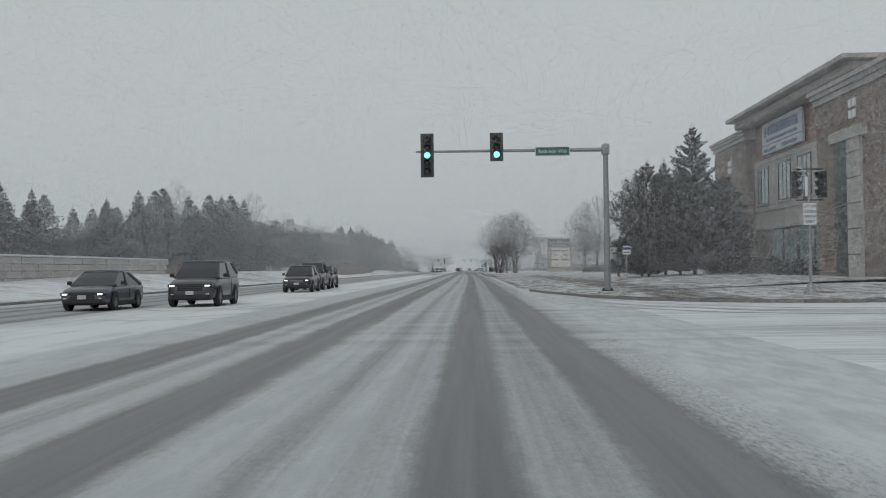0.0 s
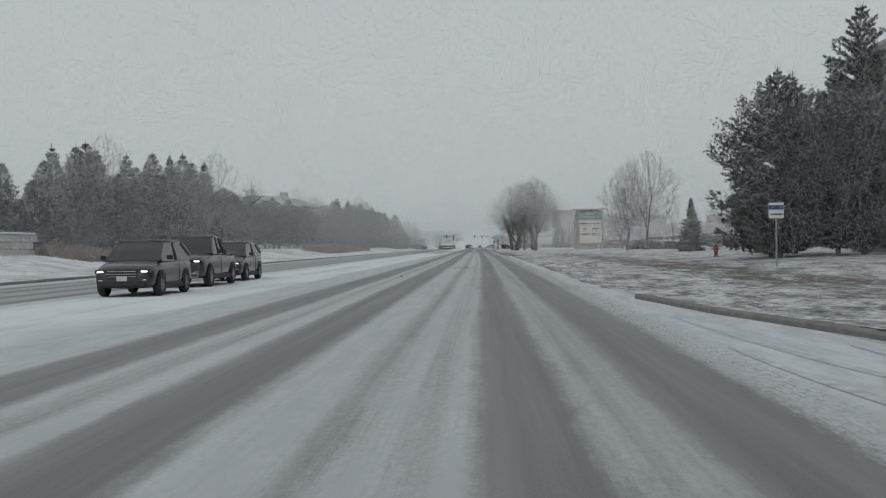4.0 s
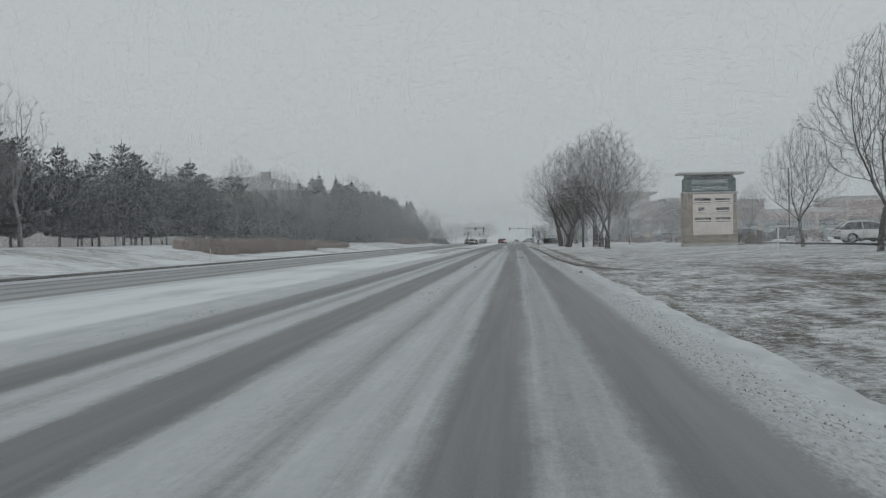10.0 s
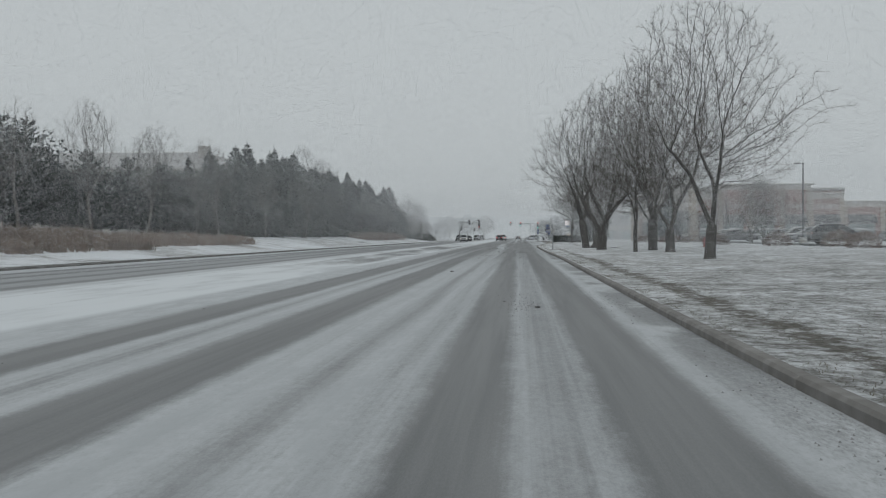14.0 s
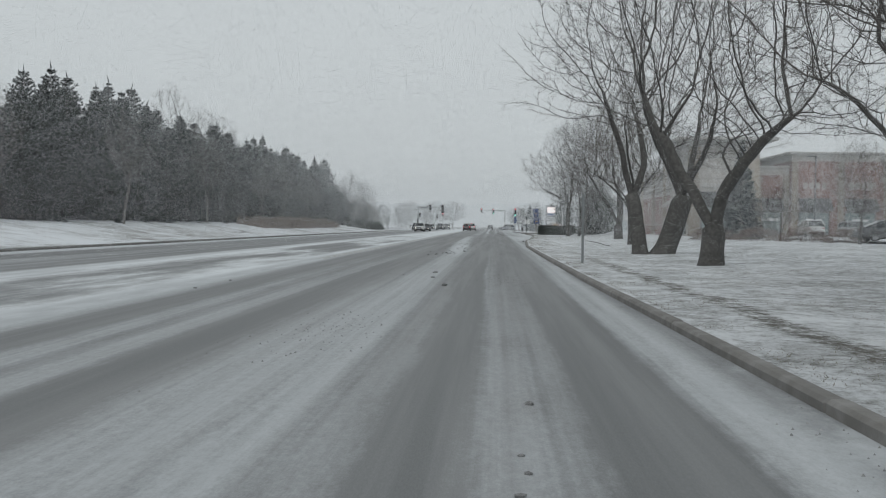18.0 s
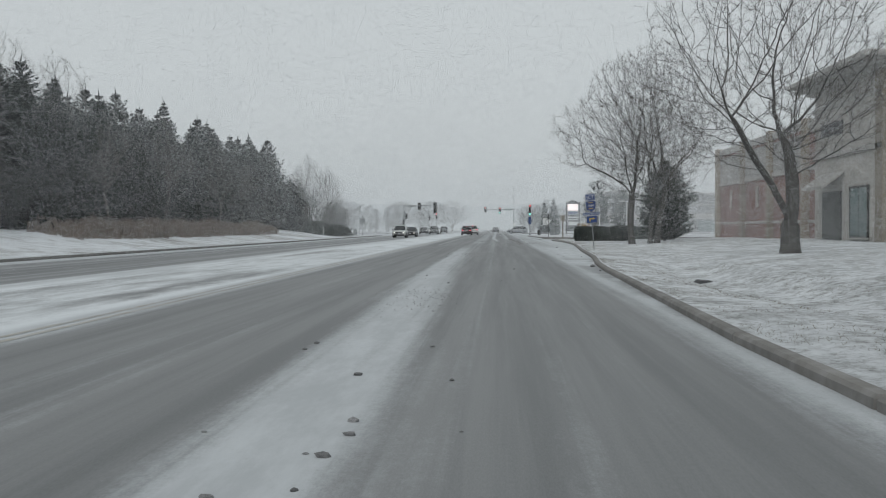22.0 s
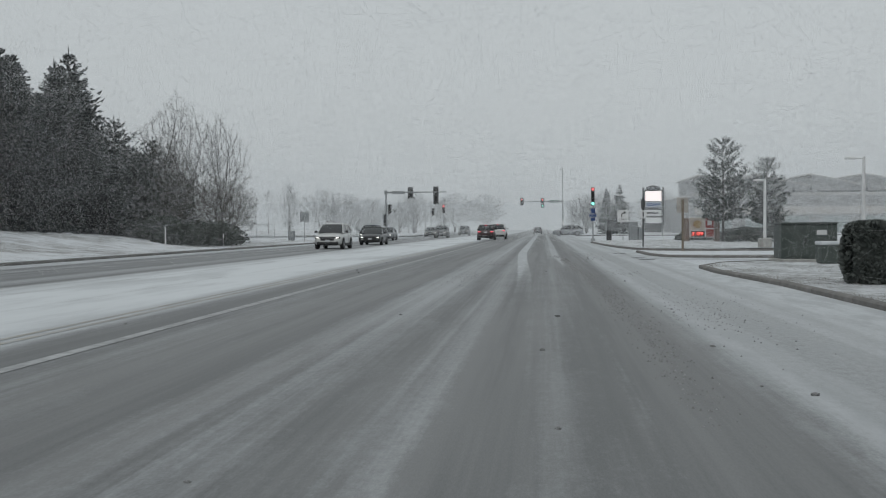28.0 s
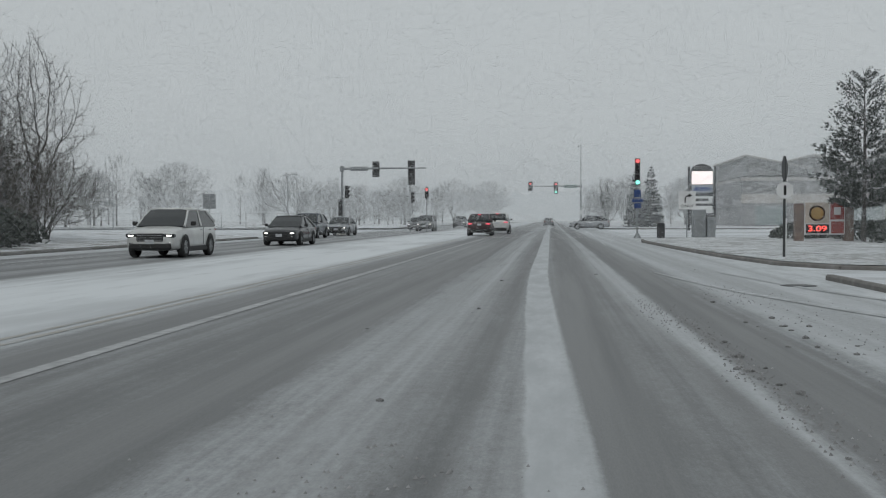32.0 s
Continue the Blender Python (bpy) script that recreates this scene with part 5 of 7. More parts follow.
# ---------------------------------------------------------------- traffic signals and signs
def signal_head(parent, place, turn, sections, lit=(), name="signal_head", plate=True, seen="front"):
    """A vertical signal head that faces -y when turn is 0; lit: (section from the top, material)."""
    h = 0.356 * sections
    head = part(name, box(-0.17, 0.17, -0.02, 0.19, -h / 2, h / 2, 0.02), M_BLACK, parent)
    head.matrix_local = pose(*place, 0, 0, turn)
    if plate:
        part("backplate", box(-0.305, 0.305, 0.03, 0.045, -h / 2 - 0.125, h / 2 + 0.125, 0.03), M_BACK, head, "dark backplate with rounded corners")
    lit = dict(lit)
    for k in range(sections):
        z = h / 2 - 0.178 - 0.356 * k
        v, f = lathe([(0.0, 0.04), (0.09, 0.03), (0.135, 0.012), (0.142, 0.0)], 16)
        lens = raw("lens", v, f, lit.get(k, M_LENS_OFF), head, "lit signal lens" if k in lit else "", smooth=True)
        lens.matrix_local = pose(0, -0.03, z, 90, 0, 0)
        vv, ff = [], []
        for i in range(13):
            a = math.radians(-35 + 250 * i / 12)
            vv.extend(((0.152 * math.cos(a), -0.02, 0.152 * math.sin(a)), (0.150 * math.cos(a), -0.24 + 0.10 * (1 - math.sin(max(0, min(math.pi, a)))), 0.150 * math.sin(a))))
        ff = [(2 * i, 2 * i + 1, 2 * i + 3, 2 * i + 2) for i in range(12)]
        visor = raw("visor", vv, ff, M_BLACK, head)
        visor.matrix_local = pose(0, 0, z)
    return head


def mast_arm(at, height, arm_x, arm_z, label, pole_r=0.13, tip=0.05, mast=0.0, mat=None):
    """A steel pole with a signal arm that reaches arm_x sideways (negative: to -x)."""
    mat = mat or M_GALV
    base = empty("traffic_signal", pose(*at))
    tagged(base, label, "traffic signal")
    part("footing", box(-0.42, 0.42, -0.42, 0.42, -0.3, 0.10, 0.06), M_CONC, base, "round-edged concrete footing")
    part("base_plate", box(-0.26, 0.26, -0.26, 0.26, 0.10, 0.15, 0.02), M_DARKGREY, base)
    for sx in (-1, 1):
        for sy in (-1, 1):
            rod("anchor_bolt", (sx * 0.19, sy * 0.19, 0.14), (sx * 0.19, sy * 0.19, 0.24), 0.025, 0.025, M_DARKGREY, base, 6)
    rod("pole", (0, 0, 0.14), (0, 0, height), pole_r * 1.15, pole_r * 0.85, mat, base, 14)
    v, f = lathe([(0, 0.06), (0.05, 0.05), (pole_r * 0.98, 0.0), (pole_r * 0.98, -0.06)], 12)
    raw("pole_cap", v, f, mat, base).matrix_local = pose(0, 0, height)
    s = 1 if arm_x > 0 else -1
    part("arm_clamp", box(-0.17, 0.17, -0.17, 0.17, arm_z - 0.24, arm_z + 0.24, 0.03), mat, base)
    v, f = tube([(0.1 * s, 0, arm_z), (arm_x * 0.5, 0, arm_z + 0.02), (arm_x, 0, arm_z + 0.03)], [0.10, 0.075, tip], 10)
    raw("arm", v, f, mat, base)
    if mast:
        rod("lamp_mast", (0, 0, height), (0, 0, height + mast), 0.07, 0.05, mat, base, 8)
        rod("camera_bracket", (0, 0, height + mast - 0.2), (-0.3, 0, height + mast - 0.15), 0.03, 0.03, mat, base, 6)
        part("detector", box(-0.42, -0.25, -0.08, 0.08, height + mast - 0.3, height + mast - 0.12, 0.02), M_DARKGREY, base)
    return base


# the first junction
sig1 = mast_arm((6.62, 56.4, 0.16), 6.85, -8.75, 6.62, "grey steel signal mast with green lights and a street sign")
signal_head(sig1, (-8.22, -0.22, 6.46), 0, 5, ((2, M_LENS_G),))
signal_head(sig1, (-5.02, -0.22, 6.80), 0, 3, ((2, M_LENS_G),))
plate = part("street_sign", box(-0.80, 0.80, -0.035, -0.005, -0.22, 0.22, 0.03), M_WHITE, sig1, "white sign border")
plate.matrix_local = pose(-2.45, -0.14, 6.56)
part("sign_face", box(-0.765, 0.765, -0.041, -0.034, -0.185, 0.185, 0.02), M_GREEN, plate, "green sign face")
lettering("legend", "Audubon Way", 0.27, M_WHITE, plate, (0, -0.045, 0.0), width=1.36)
rod("sign_bracket", (-2.95, 0, 6.7), (-2.95, -0.12, 6.5), 0.02, 0.02, M_DARKGREY, sig1, 6)
rod("sign_bracket", (-1.95, 0, 6.7), (-1.95, -0.12, 6.5), 0.02, 0.02, M_DARKGREY, sig1, 6)

ped = empty("traffic_signal", pose(14.05, 50.3, 0.2))
tagged(ped, "grey post with twin signal heads and a white arrow sign", "traffic signal")
v, f = lathe([(0.30, -0.1), (0.28, 0.05), (0.20, 0.16), (0.12, 0.34), (0.075, 0.42)], 12)
raw("base_flare", v, f, M_GALV, ped)
rod("post", (0, 0, 0.38), (0, 0, 5.0), 0.06, 0.055, M_GALV, ped, 10)
rod("crossbar", (-0.55, 0, 5.0), (0.55, 0, 5.0), 0.03, 0.03, M_BLACK, ped, 6)
rod("crossbar", (-0.55, 0, 3.75), (0.55, 0, 3.75), 0.03, 0.03, M_BLACK, ped, 6)
signal_head(ped, (-0.48, 0, 4.38), 70, 3, plate=False)
signal_head(ped, (0.48, 0, 4.38), -70, 3, plate=False)
part("panel", box(-0.16, -0.02, -0.02, 0.0, 3.9, 4.7, 0.01), M_WHITE, ped, "pale back panel")
sg = part("turn_sign", box(-0.26, 0.26, -0.085, -0.07, 2.75, 3.62, 0.015), M_WHITE, ped, "white sign with black words")
for k, word in enumerate(("LEFT ON", "GREEN", "ARROW", "ONLY")):
    lettering("legend", word, 0.17, M_INK, sg, (0, -0.09, 3.49 - 0.205 * k), width=min(0.46, 0.095 * len(word)))
part("button_box", box(0.05, 0.16, -0.08, 0.08, 1.9, 2.6, 0.02), M_GALV, ped)


def post_sign(name, at, height, label, category, r=0.035, mat=None, lean=0.0):
    base = empty(name, pose(*at, 0, lean, 0))
    tagged(base, label, category)
    rod("post", (0, 0.02, -0.3), (0, 0.02, height), r, r, mat or M_GALV, base, 6)
    return base


bus = post_sign("bus_stop_sign", (11.9, 88, lawn_z(11.9, 88)), 2.6, "bus stop sign on a thin steel post", "sign")
part("sign_plate", box(-0.30, 0.30, -0.03, -0.012, 1.95, 2.58, 0.02), M_WHITE, bus)
part("stripe", box(-0.29, 0.29, -0.036, -0.029, 2.30, 2.48, 0.005), M_BLUE, bus)
part("stripe", box(-0.24, 0.24, -0.036, -0.029, 2.08, 2.14, 0.005), M_INK, bus)

jct = post_sign("route_sign", (5.03, 381.4, lawn_z(5.0, 381.4)), 3.3, "leaning post with blue junction and route signs", "route sign", 0.03, lean=-4.5)
p = part("sign_plate", box(-0.29, 0.29, -0.03, -0.015, 2.86, 3.24, 0.02), M_BLUE, jct, "blue junction plate with white border")
part("border", box(-0.275, 0.275, -0.034, -0.029, 2.875, 3.225, 0.02), M_WHITE, p)
part("sign_face", box(-0.26, 0.26, -0.038, -0.033, 2.89, 3.21, 0.02), M_BLUE, p)
lettering("legend", "JCT", 0.27, M_WHITE, p, (0, -0.041, 3.05))
outline = ((-0.30, 2.80), (-0.24, 2.36), (0, 2.20), (0.24, 2.36), (0.30, 2.80), (0, 2.84))
p = raw("shield", [(x, -0.034, z) for x, z in outline] + [(x, -0.018, z) for x, z in outline],
        [(0, 1, 2, 3, 4, 5), (11, 10, 9, 8, 7, 6)] + [(i, i + 6, (i + 1) % 6 + 6, (i + 1) % 6) for i in range(6)], M_BLUE, jct, "blue pentagon county route shield")
lettering("legend", "A44", 0.20, M_WHITE, p, (0, -0.045, 2.56))
part("bar", box(-0.16, 0.16, -0.042, -0.034, 2.72, 2.75), M_YELLOW, p)
part("bar", box(-0.14, 0.14, -0.042, -0.034, 2.38, 2.41), M_YELLOW, p)
p = part("road_name_plate", box(-0.50, 0.50, -0.03, -0.015, 1.99, 2.19, 0.02), M_WHITE, jct)
part("sign_face", box(-0.48, 0.48, -0.035, -0.029, 2.01, 2.17, 0.01), M_BLUE, p)
lettering("legend", "Aptakisic Rd", 0.14, M_WHITE, p, (0, -0.04, 2.09), width=0.86)
p = part("arrow_plate", box(-0.29, 0.29, -0.03, -0.015, 1.58, 1.95, 0.02), M_BLUE, jct)
part("arrow", box(-0.14, -0.08, -0.038, -0.029, 1.65, 1.80), M_YELLOW, p)
part("arrow", box(-0.14, 0.07, -0.038, -0.029, 1.78, 1.835), M_YELLOW, p)
raw("arrow_head", [(0.06, -0.038, 1.73), (0.06, -0.038, 1.885), (0.18, -0.038, 1.8075), (0.06, -0.029, 1.73), (0.06, -0.029, 1.885), (0.18, -0.029, 1.8075)],
    [(0, 2, 1), (3, 4, 5), (0, 1, 4, 3), (1, 2, 5, 4), (2, 0, 3, 5)], M_YELLOW, p)

gp = post_sign("sign_post", (3.34, 296.7, lawn_z(3.34, 296.7)), 2.5, "bare steel sign post at the kerb", "sign post", 0.028)
part("flange", box(-0.045, -0.028, 0.0, 0.04, -0.2, 2.5, 0.004), M_GALV, gp)
part("flange", box(0.028, 0.045, 0.0, 0.04, -0.2, 2.5, 0.004), M_GALV, gp)
for i, (x, y, h) in enumerate(((-22.6, 210, 1.0), (16.0, 196, 1.5), (-24.5, 468, 1.2), (-22.4, 474, 0.9), (9.0, 482, 1.2))):
    mk = empty("marker_post", pose(x, y, 0.13 if y > 450 and x > 0 else (bank_z if x < 0 else lawn_z)(x, y)))
    rod("stake", (0, 0, -0.2), (0, 0, h), 0.045, 0.04, M_WHITE, mk, 8)
    rod("cap", (0, 0, h), (0, 0, h + 0.1), 0.048, 0.03, M_DARKGREY, mk, 8)
    tagged(mk, "slim white utility marker post in the snow", "marker post", "marker posts")


def hydrant(x, y, z):
    base = empty("fire_hydrant", pose(x, y, z))
    tagged(base, "red cast iron fire hydrant standing on the lawn", "fire hydrant", "fire hydrants")
    v, f = lathe([(0.17, -0.1), (0.17, 0.06), (0.11, 0.08), (0.11, 0.50), (0.15, 0.52), (0.15, 0.57), (0.12, 0.60), (0.10, 0.70), (0.04, 0.76), (0.035, 0.82), (0, 0.82)], 14)
    raw("barrel", v, f, M_RED, base, smooth=False)
    for s in (-1, 1):
        rod("hose_outlet", (s * 0.10, 0, 0.44), (s * 0.19, 0, 0.44), 0.055, 0.055, M_RED, base, 8)
    rod("pumper_outlet", (0, -0.10, 0.40), (0, -0.20, 0.40), 0.075, 0.075, M_RED, base, 8)
    return base


hydrant(14.34, 111.4, lawn_z(14.34, 111.4))
hydrant(16.3, 289.8, lawn_z(16.3, 289.8))

# the second junction: signals
sigL = mast_arm((-18.3, 526.5, 0.0), 5.75, 7.1, 5.55, "signal mast facing away across the junction", 0.11)
for x, n, z in ((5.85, 5, 5.2), (2.85, 3, 5.5)):
    signal_head(sigL, (x, 0.2, z), 180, n)
p = part("street_sign", box(0.7, 2.2, -0.02, 0.0, 5.35, 5.72, 0.02), M_GALV, sigL, "back of a street name sign")
signal_head(sigL, (0.45, 0.0, 3.6), 120, 3, name="side_head", plate=False)
part("control_box", box(-0.28, 0.02, -0.3, 0.0, 1.6, 3.0, 0.02), M_DARKGREY, sigL)
sigM = empty("traffic_signal", pose(-13.2, 545, 0))
tagged(sigM, "post with a red signal in the far median", "traffic signal")
rod("post", (0, 0, 0), (0, 0, 4.6), 0.06, 0.05, M_GALV, sigM, 8)
signal_head(sigM, (0.0, -0.15, 3.9), 0, 3, ((0, M_LENS_R),), plate=False)
signal_head(sigM, (-1.4, 0.1, 3.5), 90, 3, plate=False)
rod("crossbar", (-1.4, 0, 3.9), (0, 0, 3.9), 0.03, 0.03, M_GALV, sigM, 6)
rod("second_post", (-1.7, 0, 0), (-1.7, 0, 5.2), 0.05, 0.04, M_GALV, sigM, 8)
sigR = mast_arm((3.35, 590, 0.1), 5.9, -7.4, 5.75, "far signal mast with red lights and a tall lamp mast", 0.13, mast=5.6)
signal_head(sigR, (-7.0, -0.2, 5.75), 0, 3, ((0, M_LENS_R),))
signal_head(sigR, (-3.45, -0.2, 5.5), 0, 4, ((0, M_LENS_R), (3, M_LENS_G)))
part("street_sign", box(-2.3, -0.6, -0.03, 0.0, 5.55, 5.95, 0.02), M_GREEN, sigR, "green street name sign")
part("control_box", box(-0.2, 0.25, -0.25, 0.0, 1.8, 2.4, 0.02), M_WHITE, sigR, "pale sign on the pole")
sigN = empty("traffic_signal", pose(4.95, 509.5, 0.0))
tagged(sigN, "signal post with a green arrow and small blue route signs", "traffic signal")
v, f = lathe([(0.26, -0.1), (0.24, 0.06), (0.12, 0.3), (0.07, 0.36)], 12)
raw("base_flare", v, f, M_GALV, sigN)
rod("post", (0, 0, 0.3), (0, 0, 5.0), 0.06, 0.055, M_GALV, sigN, 8)
signal_head(sigN, (0, -0.12, 4.45), 0, 5, ((0, M_LENS_R), (4, M_LENS_G)), plate=False)
part("route_plate", box(-0.22, 0.22, -0.1, -0.07, 2.75, 3.25, 0.06), M_BLUE, sigN)
part("route_plate", box(-0.38, 0.38, -0.1, -0.07, 2.42, 2.66, 0.02), M_BLUE, sigN)
part("route_plate", box(-0.22, 0.22, -0.1, -0.07, 2.02, 2.34, 0.02), M_BLUE, sigN)
sigF = empty("traffic_signal", pose(10.5, 584, 0.1))
tagged(sigF, "far corner signal post beyond the cross street", "traffic signal")
rod("post", (0, 0, -0.1), (0, 0, 4.6), 0.07, 0.06, M_GALV, sigF, 8)
signal_head(sigF, (0.25, 0, 3.9), 90, 3, plate=False)
signal_head(sigF, (-0.25, 0, 3.9), 0, 3, plate=False)

only = post_sign("turn_sign", (7.5, 503.5, 0.13), 3.0, "white turn arrow sign on a thin post", "sign")
p = part("sign_plate", box(-0.52, 0.52, -0.03, -0.012, 1.75, 2.85, 0.03), M_WHITE, only)
lettering("legend", "ONLY", 0.24, M_INK, p, (0, -0.036, 1.95), width=0.78)
v, f = tube([(-0.12, -0.034, 2.15), (-0.12, -0.034, 2.42), (-0.05, -0.034, 2.54), (0.12, -0.034, 2.60)], [0.05] * 4, 4)
raw("arrow", v, f, M_INK, p)
raw("arrow_head", [(0.10, -0.04, 2.46), (0.10, -0.04, 2.74), (0.30, -0.04, 2.60), (0.10, -0.03, 2.46), (0.10, -0.03, 2.74), (0.30, -0.03, 2.60)],
    [(0, 2, 1), (3, 4, 5), (0, 1, 4, 3), (1, 2, 5, 4), (2, 0, 3, 5)], M_INK, p)

stp = post_sign("stop_sign", (6.35, 469.3, 0.13), 3.1, "dark post with a stop sign and a round sign", "sign", 0.04, M_DARKGREY)
bm = bmesh.new()
bmesh.ops.create_circle(bm, cap_ends=True, radius=0.38, segments=8, matrix=pose(0, -0.03, 2.72, 0, 0, 64) @ pose(0, 0, 0, 90, 0, 0) @ pose(0, 0, 0, 0, 0, 22.5))
bmesh.ops.solidify(bm, geom=bm.faces[:], thickness=0.012)
part("stop_plate", bm, M_DARKGREY, stp, "grey back of the stop plate")
bm = bmesh.new()
bmesh.ops.create_circle(bm, cap_ends=True, radius=0.26, segments=18, matrix=pose(0, -0.05, 2.05, 90, 0, 0))
bmesh.ops.solidify(bm, geom=bm.faces[:], thickness=0.012)
part("round_plate", bm, M_WHITE, stp)
part("bar", box(-0.04, 0.04, -0.085, -0.06, 1.9, 2.2, 0.01), M_INK, stp)
wood = post_sign("sign_post", (7.87, 461.4, -0.02), 2.95, "timber post with a sign seen from behind", "sign post", 0.07, material("weathered_timber", (0.24, 0.20, 0.16), 0.9, scale=8))
part("sign_plate", box(-0.33, 0.33, 0.10, 0.115, 2.2, 3.05, 0.02), M_STUCCO, wood, "tan back of a sign plate")

# lamps along the drive and car park
def lamp_post(x, y, z, h, label, mat, arm=0.7, base_h=0.6):
    base = empty("street_lamp", pose(x, y, z))
    tagged(base, label, "street lamp", "street lamps")
    part("footing", box(-0.35, 0.35, -0.35, 0.35, -0.2, base_h, 0.05), M_CONC, base)
    rod("pole", (0, 0, base_h), (0, 0, h), 0.09, 0.075, mat, base, 8)
    rod("arm", (0, 0, h - 0.08), (-arm, 0, h - 0.05), 0.03, 0.03, mat, base, 6)
    part("lamp_head", box(-arm - 0.35, -arm + 0.15, -0.16, 0.16, h - 0.12, h + 0.0, 0.03), mat, base)
    return base


lamp_post(12.78, 463.3, 0.1, 4.0, "pale slim lamp post beside the entrance drive", M_WHITE, 0.25)
lamp_post(14.9, 451, 0.0, 4.6, "pale lamp post with a side arm", M_WHITE, 0.5)
lamp_post(28.2, 304, 0.6, 8.0, "dark car park lamp post", M_DARKGREY, 0.5)
lamp_post(29.5, 250, 0.6, 8.0, "dark car park lamp post", M_DARKGREY, 0.5)
lamp_post(33, 372, 0.5, 8.5, "dark car park lamp post", M_DARKGREY, 0.5)
gl = empty("garden_lamp", pose(21.5, 366, lawn_z(21.5, 366)))
tagged(gl, "black lantern lamp in front of the restaurant", "lamp")
rod("pole", (0, 0, -0.1), (0, 0, 3.4), 0.06, 0.045, M_BLACK, gl, 8)
v, f = lathe([(0.05, 3.4), (0.16, 3.5), (0.20, 3.85), (0.26, 3.88), (0.06, 4.1), (0.0, 4.2)], 8)
raw("lantern", v, f, M_BLACK, gl)

# utility boxes
cab = empty("utility_cabinet", pose(9.55, 439.2, 0.12))
tagged(cab, "dark green transformer cabinet with a snow-dusted lid", "utility cabinet")
part("pad", box(-1.15, 1.15, -0.7, 0.9, -0.1, 0.08, 0.02), M_CONC, cab)
part("body", box(-0.98, 0.98, -0.6, 0.8, 0.08, 1.32, 0.03), M_CABINET, cab)
part("lid", box(-1.02, 1.02, -0.64, 0.84, 1.32, 1.40, 0.03), M_CABINET, cab)
for s in (-0.9, 0.02):
    part("door", box(s, s + 0.86, -0.625, -0.598, 0.16, 1.26, 0.01), M_CABINET, cab)
    part("handle", box(s + 0.72, s + 0.77, -0.66, -0.62, 0.6, 0.85, 0.01), M_DARKGREY, cab)
part("label_plate", box(0.25, 0.6, -0.632, -0.622, 0.95, 1.12), M_WHITE, cab, "small pale label plate")
cab2 = empty("utility_cabinet", pose(9.8, 436.4, 0.12))
tagged(cab2, "low dark green utility box in front of the cabinet", "utility cabinet")
part("body", box(-0.45, 0.45, -0.4, 0.4, 0, 0.66, 0.03), M_CABINET, cab2)
part("lid", box(-0.49, 0.49, -0.44, 0.44, 0.62, 0.74, 0.03), M_SNOW, cab2, "snow lying on the lid")
cab3 = empty("utility_cabinet", pose(14.8, 431.5, 0.2))
tagged(cab3, "large dark green cabinet behind the hedge", "utility cabinet")
part("body", box(-1.6, 1.6, -0.6, 0.6, 0, 1.3, 0.03), M_CABINET, cab3)
for s in (-1.5, -0.45, 0.6):
    part("door", box(s, s + 0.9, -0.625, -0.598, 0.1, 1.2, 0.01), M_CABINET, cab3)
cab4 = empty("utility_cabinet", pose(9.0, 508.2, 0.0))
tagged(cab4, "grey traffic control cabinet at the corner", "utility cabinet")
part("body", box(-0.6, 0.25, -0.4, 0.4, 0, 1.9, 0.04), M_GALV, cab4)
part("side_box", box(0.3, 0.85, -0.4, 0.4, 0, 1.4, 0.04), M_GALV, cab4)
part("door", box(-0.54, 0.2, -0.425, -0.398, 0.15, 1.8, 0.01), M_GALV, cab4)
bin1 = part("litter_bin", box(-0.25, 0.25, -0.25, 0.25, 0, 1.05, 0.05), M_DARKGREY)
bin1.matrix_basis = pose(6.6, 510.5, 0.0)
tagged(bin1, "dark litter bin at the street corner", "litter bin")
bin2 = part("mail_box", box(-0.3, 0.3, -0.3, 0.3, 0, 1.0, 0.06), M_GALV)
bin2.matrix_basis = pose(-25.2, 507.5, bank_z(-25.2, 507.5))
tagged(bin2, "grey utility pedestal beside the fence", "utility box")

# ---------------------------------------------------------------- shopping centre sign
cs = empty("monument_sign", pose(15.9, 233.6, lawn_z(18.5, 233.6) - 0.1, 0, 0, 0))
tagged(cs, "tall stone shopping centre sign with a green name panel", "sign")
W = 4.95
part("core", box(0.12, W - 0.12, 0.12, 1.68, 0, 5.2), M_MORTAR, cs)
part("plinth", box(-0.05, W + 0.05, -0.05, 1.85, -0.2, 0.35, 0.03), M_CONC, cs)
part("coping", box(-0.08, W + 0.08, -0.08, 1.88, 5.0, 5.16, 0.03), M_CORNICE, cs)
gp2 = part("name_panel", box(0.1, W - 0.1, 0.02, 1.7, 5.16, 6.42, 0.02), material("dark_green_panel", (0.035, 0.075, 0.065), 0.5, scale=3), cs, "dark green name panel")
lettering("legend", "LINCOLNSHIRE", 0.50, M_WHITE, gp2, (W / 2, 0.005, 6.08), width=3.3)
lettering("legend", "COMMONS", 0.50, M_WHITE, gp2, (W / 2, 0.005, 5.48), width=3.3)
part("beam", box(0.25, W - 0.25, 0.3, 1.4, 6.42, 6.80, 0.02), M_DARKGREY, cs)
part("canopy", box(-0.5, W + 0.65, -0.35, 2.0, 6.80, 7.0, 0.04), M_CORNICE, cs, "flat grey canopy roof")
tp = part("tenant_panel", box(0.85, W - 0.4, -0.02, 0.14, 1.15, 4.95, 0.02), material("pale_sign_panel", (0.66, 0.61, 0.57), 0.6, scale=2, color2=(0.60, 0.55, 0.51)), cs, "pale pinkish tenant panel")
